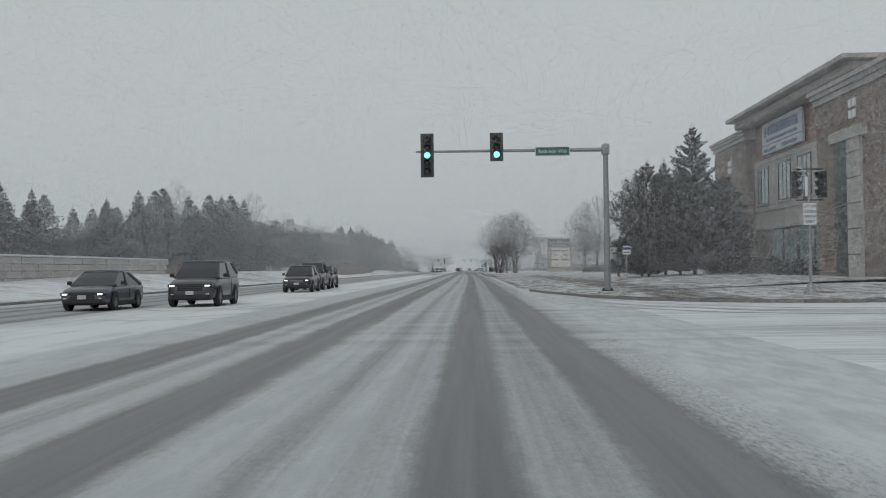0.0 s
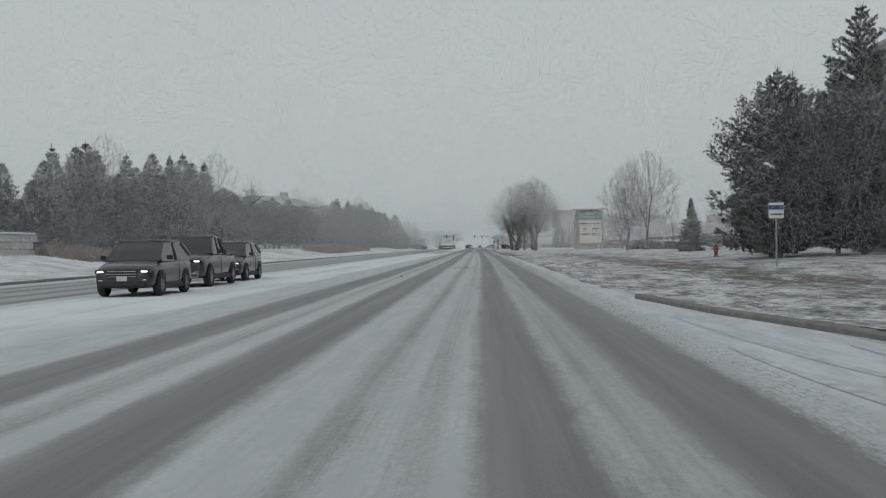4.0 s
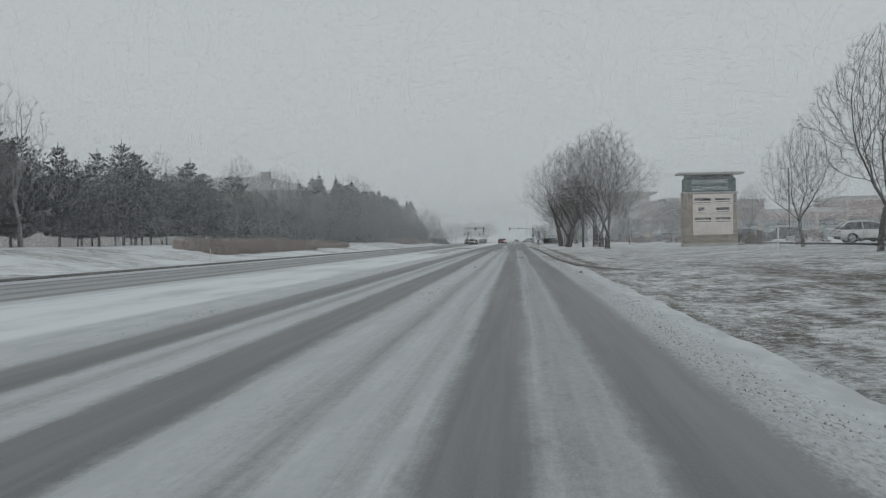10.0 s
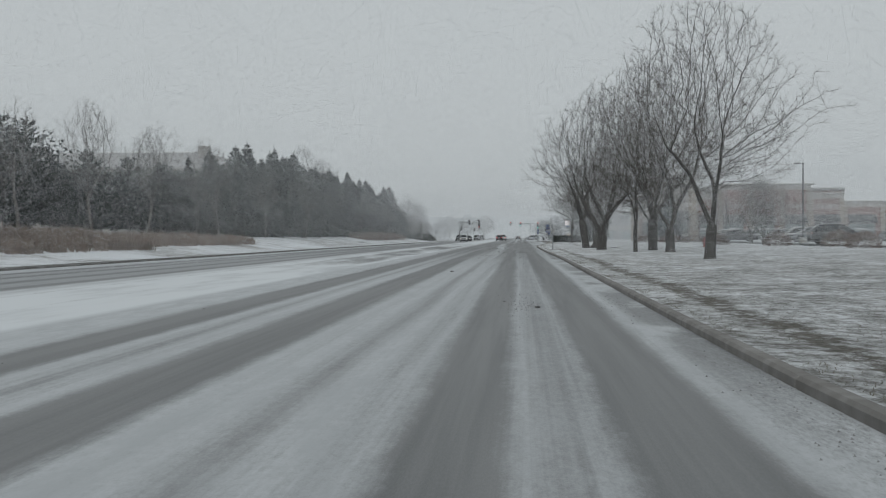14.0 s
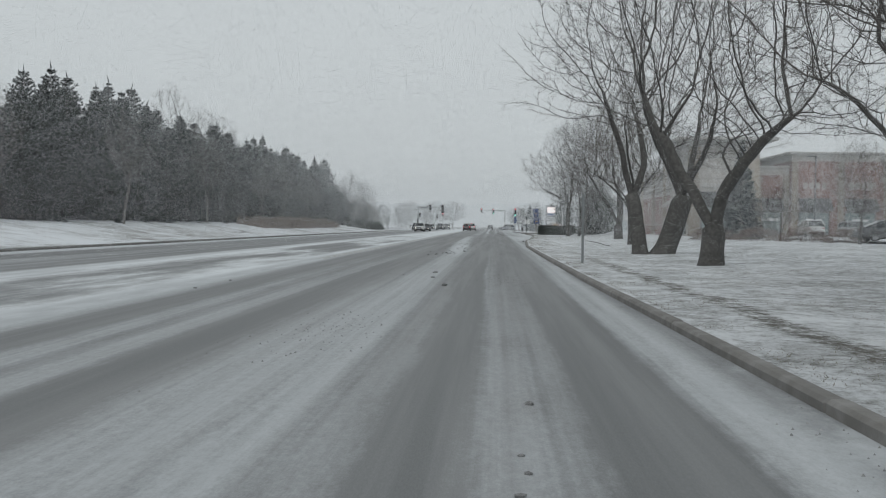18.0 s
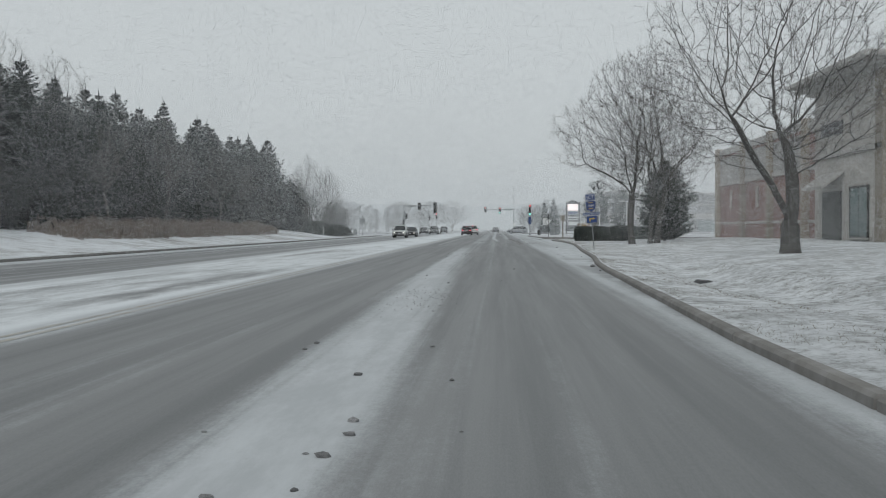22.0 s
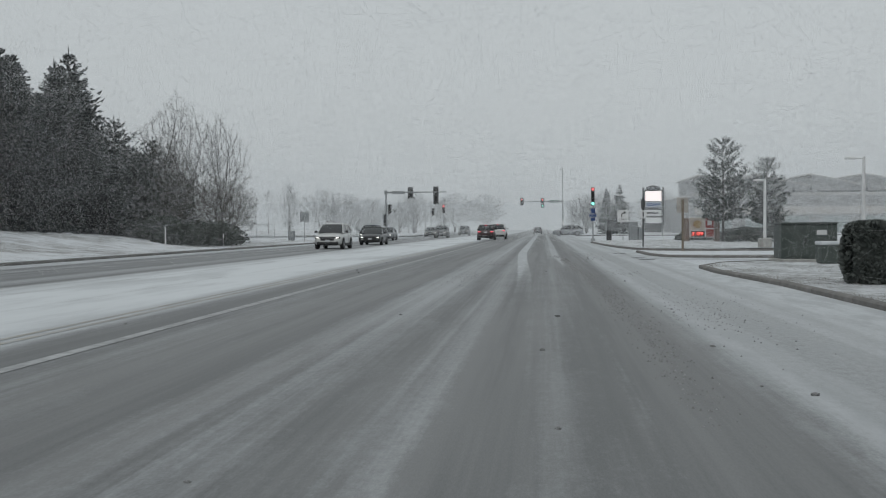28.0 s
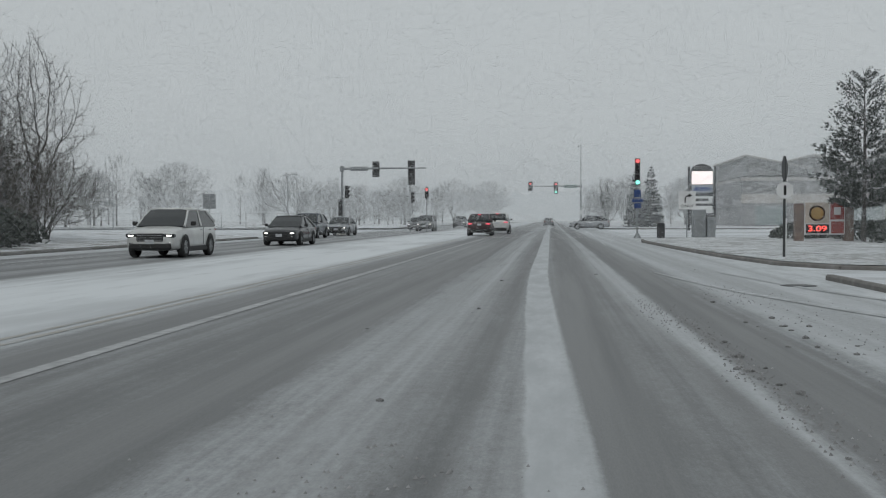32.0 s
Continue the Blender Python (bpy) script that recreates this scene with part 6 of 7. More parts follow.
for k, (z, cells) in enumerate(((4.45, ((1.0, 1.5, 0.36), (2.9, 1.4, 0.24))), (3.55, ((1.35, 0.55, 0.45), (3.0, 1.2, 0.32))), (2.65, ((1.0, 1.5, 0.30), (2.95, 1.35, 0.3))))):
    for x, w, h in cells:
        part("tenant_mark", box(x, x + w, -0.03, -0.018, z - h * 0.35, z + h * 0.35, 0.004), M_DARKGREY, tp)
        part("tenant_rule", box(x, x + w, -0.03, -0.018, z - h / 2 - 0.16, z - h / 2 - 0.10, 0.002), M_DARKGREY, tp)
    if k:
        part("panel_joint", box(0.87, W - 0.42, -0.026, -0.018, z + 0.44, z + 0.455), M_DARKGREY, tp)
STONE_ME = []
for k in range(6):
    rs = random.Random(400 + k)
    bm = box(-0.5, 0.5, -0.5, 0.5, -0.5, 0.5)
    for vtx in bm.verts:
        vtx.co += Vector((rs.uniform(-0.035, 0.035), rs.uniform(-0.05, 0.05), rs.uniform(-0.05, 0.05)))
    bmesh.ops.bevel(bm, geom=bm.edges[:], offset=0.06, segments=1, affect="EDGES")
    me = bpy.data.meshes.new("stone")
    bm.to_mesh(me)
    bm.free()
    me.materials.append(M_STONE_P)
    STONE_ME.append(me)


def stone_face(parent, x0, x1, y0, z0, z1, axis, rng, course=0.19, long=(0.28, 0.62), depth=0.16):
    """Courses of ledgestone laid on a face; axis 'x': along x at y0, axis 'y': along y at x = y0."""
    z = z0
    while z < z1 - 0.05:
        h = min(z1 - z, course * rng.uniform(0.8, 1.25))
        a = x0
        while a < x1 - 0.04:
            w = min(x1 - a, rng.uniform(*long))
            if x1 - a - w < 0.12:
                w = x1 - a
            ob = new("stone", rng.choice(STONE_ME))
            ob.parent = parent
            proud = rng.uniform(-0.02, 0.03)
            if axis == "x":
                ob.matrix_local = pose(a + w / 2, y0 + depth / 2 - proud, z + h / 2) @ Matrix.Diagonal((w - 0.012, depth, h - 0.012, 1))
            else:
                ob.matrix_local = pose(y0 + depth / 2 - proud, a + w / 2, z + h / 2) @ Matrix.Diagonal((depth, w - 0.012, h - 0.012, 1))
            a += w
        z += h


rs = random.Random(77)
stone_face(cs, 0.0, 0.85, 0.0, 0.35, 5.0, "x", rs)
stone_face(cs, 0.85, W, 0.0, 0.35, 1.15, "x", rs)
stone_face(cs, W - 0.4, W, 0.0, 1.15, 5.0, "x", rs)
stone_face(cs, 0.16, 1.8, 0.0, 0.35, 5.0, "y", rs, 0.25, (0.4, 0.8))

# ---------------------------------------------------------------- filling station sign and centre sign
gs = empty("price_sign", pose(12.6, 494.4, 0.1))
tagged(gs, "low brick filling station sign with a lit red price", "sign")
part("pier", box(-0.55, -0.1, 0, 0.5, 0, 2.0, 0.02), M_STONE, gs)
part("pier", box(2.0, 2.45, 0, 0.5, 0, 2.0, 0.02), M_STONE, gs)
p = part("cabinet", box(-0.1, 2.0, 0.05, 0.45, 0.35, 2.1, 0.02), M_WHITE, gs, "white sign cabinet")
part("logo_panel", box(-0.05, 1.2, 0.03, 0.055, 0.95, 2.05, 0.01), material("cream_panel", (0.62, 0.55, 0.48), 0.5), p)
bm = bmesh.new()
bmesh.ops.create_circle(bm, cap_ends=True, radius=0.42, segments=18, matrix=pose(0.57, 0.03, 1.48, 90, 0, 0))
bmesh.ops.solidify(bm, geom=bm.faces[:], thickness=0.01)
part("emblem", bm, M_SIGNRED, p, "plain red disc emblem")
bm = bmesh.new()
bmesh.ops.create_circle(bm, cap_ends=True, radius=0.33, segments=18, matrix=pose(0.57, 0.016, 1.48, 90, 0, 0))
bmesh.ops.solidify(bm, geom=bm.faces[:], thickness=0.01)
part("emblem", bm, material("amber_emblem", (0.46, 0.29, 0.10), 0.5), p, "plain amber disc emblem")
part("logo_panel", box(1.25, 1.95, 0.03, 0.055, 1.15, 2.05, 0.01), M_SIGNRED, p, "red shop panel")
part("logo_panel", box(1.42, 1.78, 0.02, 0.032, 1.4, 1.8, 0.05), M_WHITE, p)
part("price_window", box(0.0, 1.2, 0.03, 0.055, 0.42, 0.9, 0.01), M_INK, p)
lettering("price_digits", "3.09", 0.42, material("red_led", (1.0, 0.09, 0.07), 0.4, emit=2.0), p, (0.58, 0.022, 0.66), width=0.95)
part("price_window", box(1.3, 1.95, 0.03, 0.055, 0.42, 1.05, 0.01), M_SIGNRED, p)

ls = empty("centre_sign", pose(14.1, 557.8, 0.0))
tagged(ls, "tall sign with a glowing screen across the junction", "sign")
for x in (0.12, 2.9):
    part("post", box(x - 0.12, x + 0.12, -0.12, 0.12, 0, 7.0, 0.02), M_DARKGREY, ls)
part("cabinet", box(0.3, 2.7, -0.3, 0.3, 0.6, 6.55, 0.03), M_DARKGREY, ls)
v, f = tube([(0.35, 0, 6.55), (0.9, 0, 7.05), (1.5, 0, 7.2), (2.1, 0, 7.05), (2.65, 0, 6.55)], [0.12] * 5, 8)
raw("arched_top", v, f, M_DARKGREY, ls)
part("top_panel", box(0.5, 2.5, -0.2, 0.2, 6.5, 7.05, 0.1), M_DARKGREY, ls)
part("screen", box(0.38, 2.62, -0.34, -0.29, 5.05, 6.45, 0.01), material("lit_screen", (1.0, 0.90, 0.88), 0.5, emit=0.75, color2=(0.9, 0.7, 0.68)), ls, "glowing pinkish-white screen")
part("tenant_panel", box(0.38, 2.62, -0.34, -0.29, 4.15, 4.95, 0.01), material("pale_blue_panel", (0.42, 0.46, 0.52), 0.5), ls)
part("tenant_panel", box(0.38, 2.62, -0.34, -0.29, 2.95, 3.75, 0.01), M_WHITE, ls)
part("tenant_panel", box(0.38, 2.62, -0.34, -0.29, 1.9, 2.7, 0.01), M_WHITE, ls)
part("tenant_mark", box(0.6, 2.4, -0.355, -0.335, 4.35, 4.75), M_BLUE, ls)
part("tenant_mark", box(0.6, 2.2, -0.355, -0.335, 3.2, 3.5), M_DARKGREY, ls)

# chain-link fence round the far field
fence = empty("chain_link_fence")
tagged(fence, "chain link fence of grey posts and rails before the field", "fence", kind="structure")
M_MESH = material("wire_mesh", (0.20, 0.20, 0.20), 0.6, 0.4)
for a, b in (((-27, 578), (-41, 578)), ((-44, 577), (-75, 580))):
    n = int(abs(b[0] - a[0]) / 3)
    for i in range(n + 1):
        x, y = a[0] + (b[0] - a[0]) * i / n, a[1] + (b[1] - a[1]) * i / n
        rod("post", (x, y, 0), (x, y, 2.2), 0.045, 0.045, M_GALV, fence, 6)
    for z in (0.25, 1.2, 2.1):
        rod("rail", (a[0], a[1], z), (b[0], b[1], z), 0.025, 0.025, M_GALV, fence, 5)
    wires_v, wires_f = [], []
    k = 0
    while k * 0.5 < abs(b[0] - a[0]):
        x = a[0] - k * 0.5
        yy = a[1] + (b[1] - a[1]) * k * 0.5 / abs(b[0] - a[0])
        for dx in (2.0, -2.0):
            v, f = tube([(x, yy, 0.1), (x + dx, yy, 2.1)], [0.006, 0.006], 3, False)
            o = len(wires_v)
            wires_v.extend(v)
            wires_f.extend(tuple(i + o for i in q) for q in f)
        k += 1
    tagged(raw("wire_mesh", wires_v, wires_f, M_MESH, fence), kind="stuff")
for i, (x, y, h) in enumerate(((-31, 560, 6.5), (-64, 590, 7), (-21.5, 600, 6))):
    pl = empty("light_pole", pose(x, y, 0))
    rod("pole", (0, 0, -0.2), (0, 0, h), 0.07, 0.05, M_GALV, pl, 6)
    rod("arm", (0, 0, h - 0.1), (0.9, 0, h), 0.03, 0.03, M_GALV, pl, 5)
    part("lamp_head", box(0.7, 1.2, -0.1, 0.1, h - 0.06, h + 0.06, 0.02), M_GALV, pl)
    tagged(pl, "thin grey light pole beyond the junction", "light pole", "light poles")
fs1 = post_sign("road_sign", (-24.0, 508, bank_z(-24, 508)), 2.9, "back of a road sign on the far verge", "sign")
part("sign_plate", box(-0.45, 0.45, 0.03, 0.05, 1.9, 2.9, 0.02), M_GALV, fs1)


# ---------------------------------------------------------------- buildings
def window(parent, x, y0, y1, z0, z1, cols=2, rows=2, frame_mat=None, depth=0.12):
    """A window in a wall that faces -x at x: frame, mullions, panes, sill."""
    frame_mat = frame_mat or M_FRAME
    w = empty("window")
    w.parent = parent
    fr = bmesh.new()
    t = 0.09
    for b in ((y0, y0 + t, z0, z1), (y1 - t, y1, z0, z1), (y0 + t, y1 - t, z0, z0 + t), (y0 + t, y1 - t, z1 - t, z1)):
        box(x - 0.06, x + depth, *b, bm=fr)
    part("window_frame", fr, frame_mat, w)
    for i in range(cols):
        for j in range(rows):
            a0, a1 = y0 + t + (y1 - y0 - 2 * t) * i / cols, y0 + t + (y1 - y0 - 2 * t) * (i + 1) / cols
            b0, b1 = z0 + t + (z1 - z0 - 2 * t) * j / rows, z0 + t + (z1 - z0 - 2 * t) * (j + 1) / rows
            part("pane", box(x - 0.012, x + 0.02, a0 + 0.03, a1 - 0.03, b0 + 0.03, b1 - 0.03), M_WINDOW, w)
            if i:
                part("mullion", box(x - 0.04, x + 0.05, a0 - 0.03, a0 + 0.03, b0, b1), frame_mat, w)
    part("window_sill", box(x - 0.14, x + 0.02, y0 - 0.1, y1 + 0.1, z0 - 0.12, z0 - 0.003, 0.02), M_CORNICE, w)
    return w


def cornice(parent, x0, x1, y0, y1, z, h=0.9, out=0.35, mat=None):
    for k, (o, a, b) in enumerate(((out * 0.35, 0, 0.4), (out * 0.7, 0.4, 0.7), (out, 0.7, 1.0))):
        part("cornice", box(x0 - o, x1 + o, y0 - o, y1 + o, z + h * a, z + h * b, 0.02), mat or M_CORNICE, parent)


clinic = empty("office_building", pose(0, 0, 0.3))
tagged(clinic, "two-storey brick and stone clinic with broad eaves", "building")
part("wall", box(26.0, 62, 76.2, 106.4, -0.5, 13.3), M_BRICK, clinic, "red brick wall")
part("rear_wing", box(27.5, 62, 58, 119, -0.5, 11.0), M_BRICK, clinic)
part("stone_tower", box(25.2, 34, 105.6, 118.4, -0.5, 12.3), M_STONE, clinic, "brown ledgestone tower")
part("stone_tower", box(24.4, 34, 64.0, 82.6, -0.5, 11.9), M_STONE, clinic, "brown ledgestone entrance tower")
cornice(clinic, 25.2, 34, 105.6, 118.4, 12.3, 0.95, 0.45)
cornice(clinic, 24.4, 34, 64.0, 82.6, 11.9, 1.0, 0.5)
part("roof", box(23.8, 64, 75.2, 107.4, 13.95, 14.3, 0.05), M_CORNICE, clinic, "flat projecting grey eave")
part("roof_soffit", box(24.5, 63, 75.8, 106.9, 13.3, 13.95, 0.1), M_STUCCO, clinic)
part("band", box(25.86, 26.1, 82.7, 105.5, 9.75, 10.15, 0.03), M_CORNICE, clinic)
part("panel", box(25.93, 26.1, 82.7, 105.5, 6.0, 9.75), M_STUCCO, clinic, "tan panel round the upper windows")
part("band", box(25.84, 26.1, 82.7, 105.5, 5.65, 6.0, 0.03), M_CORNICE, clinic)
part("spandrel", box(25.95, 26.1, 82.7, 105.5, 4.4, 5.65), M_STUCCO, clinic)
part("band", box(25.84, 26.1, 82.7, 105.5, 4.1, 4.4, 0.03), M_CORNICE, clinic)
part("stone_base", box(25.9, 26.1, 82.7, 105.5, -0.4, 4.1), M_STONE, clinic)
for y0 in (83.4, 88.6, 94.0, 100.6):
    window(clinic, 25.9, y0 + 0.2, y0 + 3.7, 6.3, 9.5, 3, 2)
for y0 in (84.5, 88.5, 92.5, 96.5):
    window(clinic, 25.86, y0, y0 + 3.6, 0.9, 4.0, 3, 1)
part("portal", box(24.2, 24.45, 73.6, 76.0, 0, 8.9), M_STUCCO, clinic, "tan recessed portal panel")
for z in (1.6, 3.2, 4.8, 6.4, 8.0):
    part("portal_joint", box(24.17, 24.21, 73.6, 76.0, z, z + 0.06), M_FRAME, clinic)
part("lintel", box(24.1, 24.5, 72.8, 79.2, 8.9, 9.6, 0.03), M_CORNICE, clinic)
# Flat dark panel: the door opening's shade is put in as colour, without depth.
part("recess", box(24.33, 24.42, 76.1, 78.8, 0, 8.9), M_FRAME, clinic)
for y0, y1, z0, z1 in ((74.6, 75.1, 10.2, 10.7), (75.3, 75.8, 10.2, 10.7), (74.6, 75.1, 10.9, 11.4), (75.3, 75.8, 10.9, 11.4)):
    part("stone_inset", box(24.3, 24.42, y0, y1, z0, z1, 0.02), M_WHITE, clinic)
for y0, y1, z0, z1 in ((111.2, 111.7, 9.8, 10.3), (111.9, 112.4, 9.8, 10.3), (111.2, 111.7, 10.5, 11.0), (111.9, 112.4, 10.5, 11.0)):
    part("stone_inset", box(25.1, 25.22, y0, y1, z0, z1, 0.02), M_WHITE, clinic)
part("stone_band", box(25.05, 25.3, 109.5, 114, 8.3, 8.8, 0.03), M_CORNICE, clinic)
board = part("sign_board", box(25.6, 25.82, 90.0, 101.6, 10.45, 13.1, 0.03), material("pale_blue_board", (0.56, 0.60, 0.64), 0.5, scale=2), clinic, "pale blue-grey sign board")
M_SIGNBLUE = material("sign_blue", (0.10, 0.17, 0.28), 0.5)
for y0, y1, z0, z1 in ((100.2, 100.9, 11.9, 12.7), (91.0, 100.0, 11.95, 12.75), (91.2, 100.4, 11.45, 11.68), (97.2, 101.0, 10.62, 10.9), (91.2, 95.6, 10.62, 10.9)):
    n = max(1, round((y1 - y0) / 0.8))
    for k in range(n):
        a = y0 + (y1 - y0) * k / n
        part("sign_mark", box(25.57, 25.61, a + 0.08, a + (y1 - y0) / n - 0.08, z0, z1, 0.01), M_SIGNBLUE, board)
part("sign_rule", box(25.57, 25.61, 90.2, 101.4, 11.16, 11.22), M_DARKGREY, board)
part("lamp", box(25.2, 25.5, 88.4, 88.7, 5.9, 6.5, 0.03), M_BLACK, clinic)
part("step", box(23.0, 24.4, 104, 108, -0.1, 0.5, 0.03), M_CONC, clinic)

# restaurant building with stone piers
rest = empty("restaurant_building", pose(-1.0, 0, 0.25))
tagged(rest, "brick restaurant building with stone piers and pale upper panels", "building")
part("wall", box(27.2, 60, 399, 453, -0.5, 9.6), M_BRICK, rest, "orange-red brick wall")
part("parapet", box(27.0, 60.2, 412, 453.2, 9.6, 10.3, 0.05), M_CORNICE, rest)
part("parapet", box(26.9, 60.2, 399, 412, 9.2, 9.9, 0.05), M_CORNICE, rest)
part("band", box(27.0, 27.25, 399, 453, 6.0, 6.4, 0.03), M_CORNICE, rest)
part("band", box(27.05, 27.25, 399, 453, 1.5, 1.75, 0.03), M_CORNICE, rest)
for y0 in (399.2, 413.5, 426, 438, 451.6):
    part("stone_pier", box(26.75, 27.4, y0, y0 + 1.3, -0.5, 10.5, 0.03), M_STONE_P, rest, "buff stone pier")
for y0, y1 in ((427.5, 437.8), (439.5, 451.4), (415, 425.8)):
    part("upper_panel", box(27.08, 27.25, y0, y1, 6.4, 9.3), M_WALL_FAR, rest, "pale upper wall panel")
    part("niche", box(27.1, 27.25, (y0 + y1) / 2 - 0.5, (y0 + y1) / 2 + 0.5, 3.2, 5.4, 0.02), M_STUCCO, rest)


def south_window(parent, y, x0, x1, z0, z1, cols=3, rows=1):
    """The same window in a wall that faces -y at y."""
    w = window(parent, y, -x1, -x0, z0, z1, cols, rows)
    w.matrix_local = pose(0, 0, 0, 0, 0, 90)
    return w


def south_awning(parent, y, x0, x1, z0, z1, out=1.2, mat=None, label="dark canvas awning"):
    raw("awning", [(x0, y, z1), (x1, y, z1), (x1, y - out, z0 + 0.35), (x0, y - out, z0 + 0.35), (x0, y, z1 - 0.12), (x1, y, z1 - 0.12), (x1, y - out, z0), (x0, y - out, z0)],
        [(0, 3, 2, 1), (4, 5, 6, 7), (3, 7, 6, 2), (0, 4, 7, 3), (1, 2, 6, 5)], mat or M_TRIM, parent, label)


tow = empty("shop_tower", pose(0, 0, 0.2))
tagged(tow, "buff stone corner tower with a wide flat cornice and glass front", "building", "shopping centre buildings")
part("wall", box(22.4, 30.0, 384.0, 398.4, -0.5, 10.6), M_STUCCO, tow, "pale stucco wall")
part("upper_panel", box(22.28, 29.2, 383.9, 398.0, 6.9, 9.2, 0.03), M_STUCCO, tow, "pale stucco panel")
part("band", box(22.2, 30.1, 383.8, 398.3, 5.9, 6.3, 0.04), M_CORNICE, tow)
part("band", box(22.2, 30.1, 383.8, 398.3, 9.2, 9.5, 0.04), M_CORNICE, tow)
part("cornice", box(21.9, 30.5, 383.4, 398.9, 10.6, 10.9, 0.04), M_CORNICE, tow)
part("cornice", box(21.2, 31.2, 382.7, 399.4, 10.9, 11.15, 0.04), M_CORNICE, tow)
part("cornice", box(20.6, 31.8, 382.1, 399.4, 11.15, 11.5, 0.05), M_CORNICE, tow, "wide flat projecting cornice")
part("stone_pier", box(22.2, 23.4, 383.7, 385.0, -0.4, 10.6, 0.03), M_STONE_P, tow)
part("stone_pier", box(28.8, 30.1, 383.7, 385.0, -0.4, 10.6, 0.03), M_STONE_P, tow)
south_window(tow, 383.95, 23.6, 28.7, 0.5, 3.7, 4, 1)
south_awning(tow, 383.9, 23.5, 28.8, 3.6, 5.4)
window(tow, 22.3, 386.5, 390.0, 0.5, 3.8, 2, 1)
raw("canopy", [(22.35, 391.5, 4.9), (22.35, 396.5, 4.9), (20.9, 396.5, 3.9), (20.9, 391.5, 3.9), (22.35, 391.5, 4.75), (22.35, 396.5, 4.75), (20.9, 396.5, 3.7), (20.9, 391.5, 3.7)],
    [(0, 3, 2, 1), (4, 5, 6, 7), (3, 7, 6, 2), (0, 4, 7, 3), (1, 2, 6, 5)], M_CORNICE, tow, "pale entrance canopy")
part("entrance", box(22.25, 22.42, 392, 396, 0, 3.6), M_FRAME, tow)
for k in range(6):
    part("name_mark", box(22.2, 22.3, 391.4 + 0.85 * k, 392.05 + 0.85 * k, 7.4, 8.3, 0.02), M_DARKGREY, tow)

strip = empty("shop_row", pose(0, 0, 0.2))
tagged(strip, "row of brick shops with pale parapets and dark awnings", "building", "shopping centre buildings")
for x0, x1, y, top in ((30.0, 33.9, 385.6, 8.3), (33.9, 49.4, 384.6, 9.9), (49.4, 55.2, 385.6, 8.4), (55.2, 74, 386.2, 7.0), (74, 92, 385.2, 9.6)):
    part("wall", box(x0 + 0.003, x1 - 0.003, y, 412, -0.5, top - 0.9), M_BRICK, strip, "red-brown brick wall")
    part("parapet", box(x0 + 0.003, x1 - 0.003, y - 0.12, 412, top - 0.9, top - 0.12), M_STUCCO, strip, "pale stucco parapet")
    flare = 0.5 if top > 9 else 0.12
    part("coping", box(x0 - flare, x1 + flare, y - 0.2 - flare, 412, top - 0.12, top + 0.14, 0.04), M_CORNICE, strip)
    n = max(1, round((x1 - x0) / 5.6))
    for k in range(n):
        c0, c1 = x0 + (x1 - x0) * k / n, x0 + (x1 - x0) * (k + 1) / n
        part("stone_pier", box(c0 + 0.02, c0 + 0.72, y - 0.2, y + 0.1, -0.4, top - 0.9, 0.03), M_STONE_P, strip, "buff stone pier")
        if k == n - 1:
            part("stone_pier", box(c1 - 0.72, c1 - 0.02, y - 0.2, y + 0.1, -0.4, top - 0.9, 0.03), M_STONE_P, strip, "buff stone pier")
        south_window(strip, y - 0.05, c0 + 0.85, c1 - 0.85, 0.3, 3.3, 3, 1)
        south_awning(strip, y - 0.02, c0 + 0.75, c1 - 0.75, 3.3, 4.8)
        part("door_frame", box((c0 + c1) / 2 - 0.9, (c0 + c1) / 2 + 0.9, y - 0.16, y - 0.1, 2.2, 2.45), M_WHITE, strip, "white door surround")
        if top > 8.35:
            m = round((c1 - c0 - 2.4) / 0.7)
            for j in range(m):
                part("name_mark", box(c0 + 1.3 + 0.7 * j, c0 + 1.8 + 0.7 * j, y - 0.06, y + 0.01, 5.8, 6.6, 0.02), M_CORNICE, strip)

hall = empty("warehouse", pose(0, 0, 0.5))
tagged(hall, "large pale hall with a snowy hipped roof and chimney", "building")
part("wall", box(-165, -60, 424, 520, -1, 15.2), M_WALL_FAR, hall)
raw("roof", [(-168, 420, 15.2), (-54, 420, 15.2), (-54, 524, 15.2), (-168, 524, 15.2), (-148, 442, 20.2), (-72, 442, 20.2)],
    [(0, 1, 5, 4), (1, 2, 5), (2, 3, 4, 5), (3, 0, 4), (0, 3, 2, 1)], M_ROOF, hall, "snow-dusted hipped roof")
part("chimney", box(-71.4, -68.8, 434, 436, 17, 21.0, 0.1), M_WALL_FAR, hall)
part("cornice", box(-168.4, -53.6, 419.6, 524.4, 14.8, 15.2, 0.05), M_CORNICE, hall)

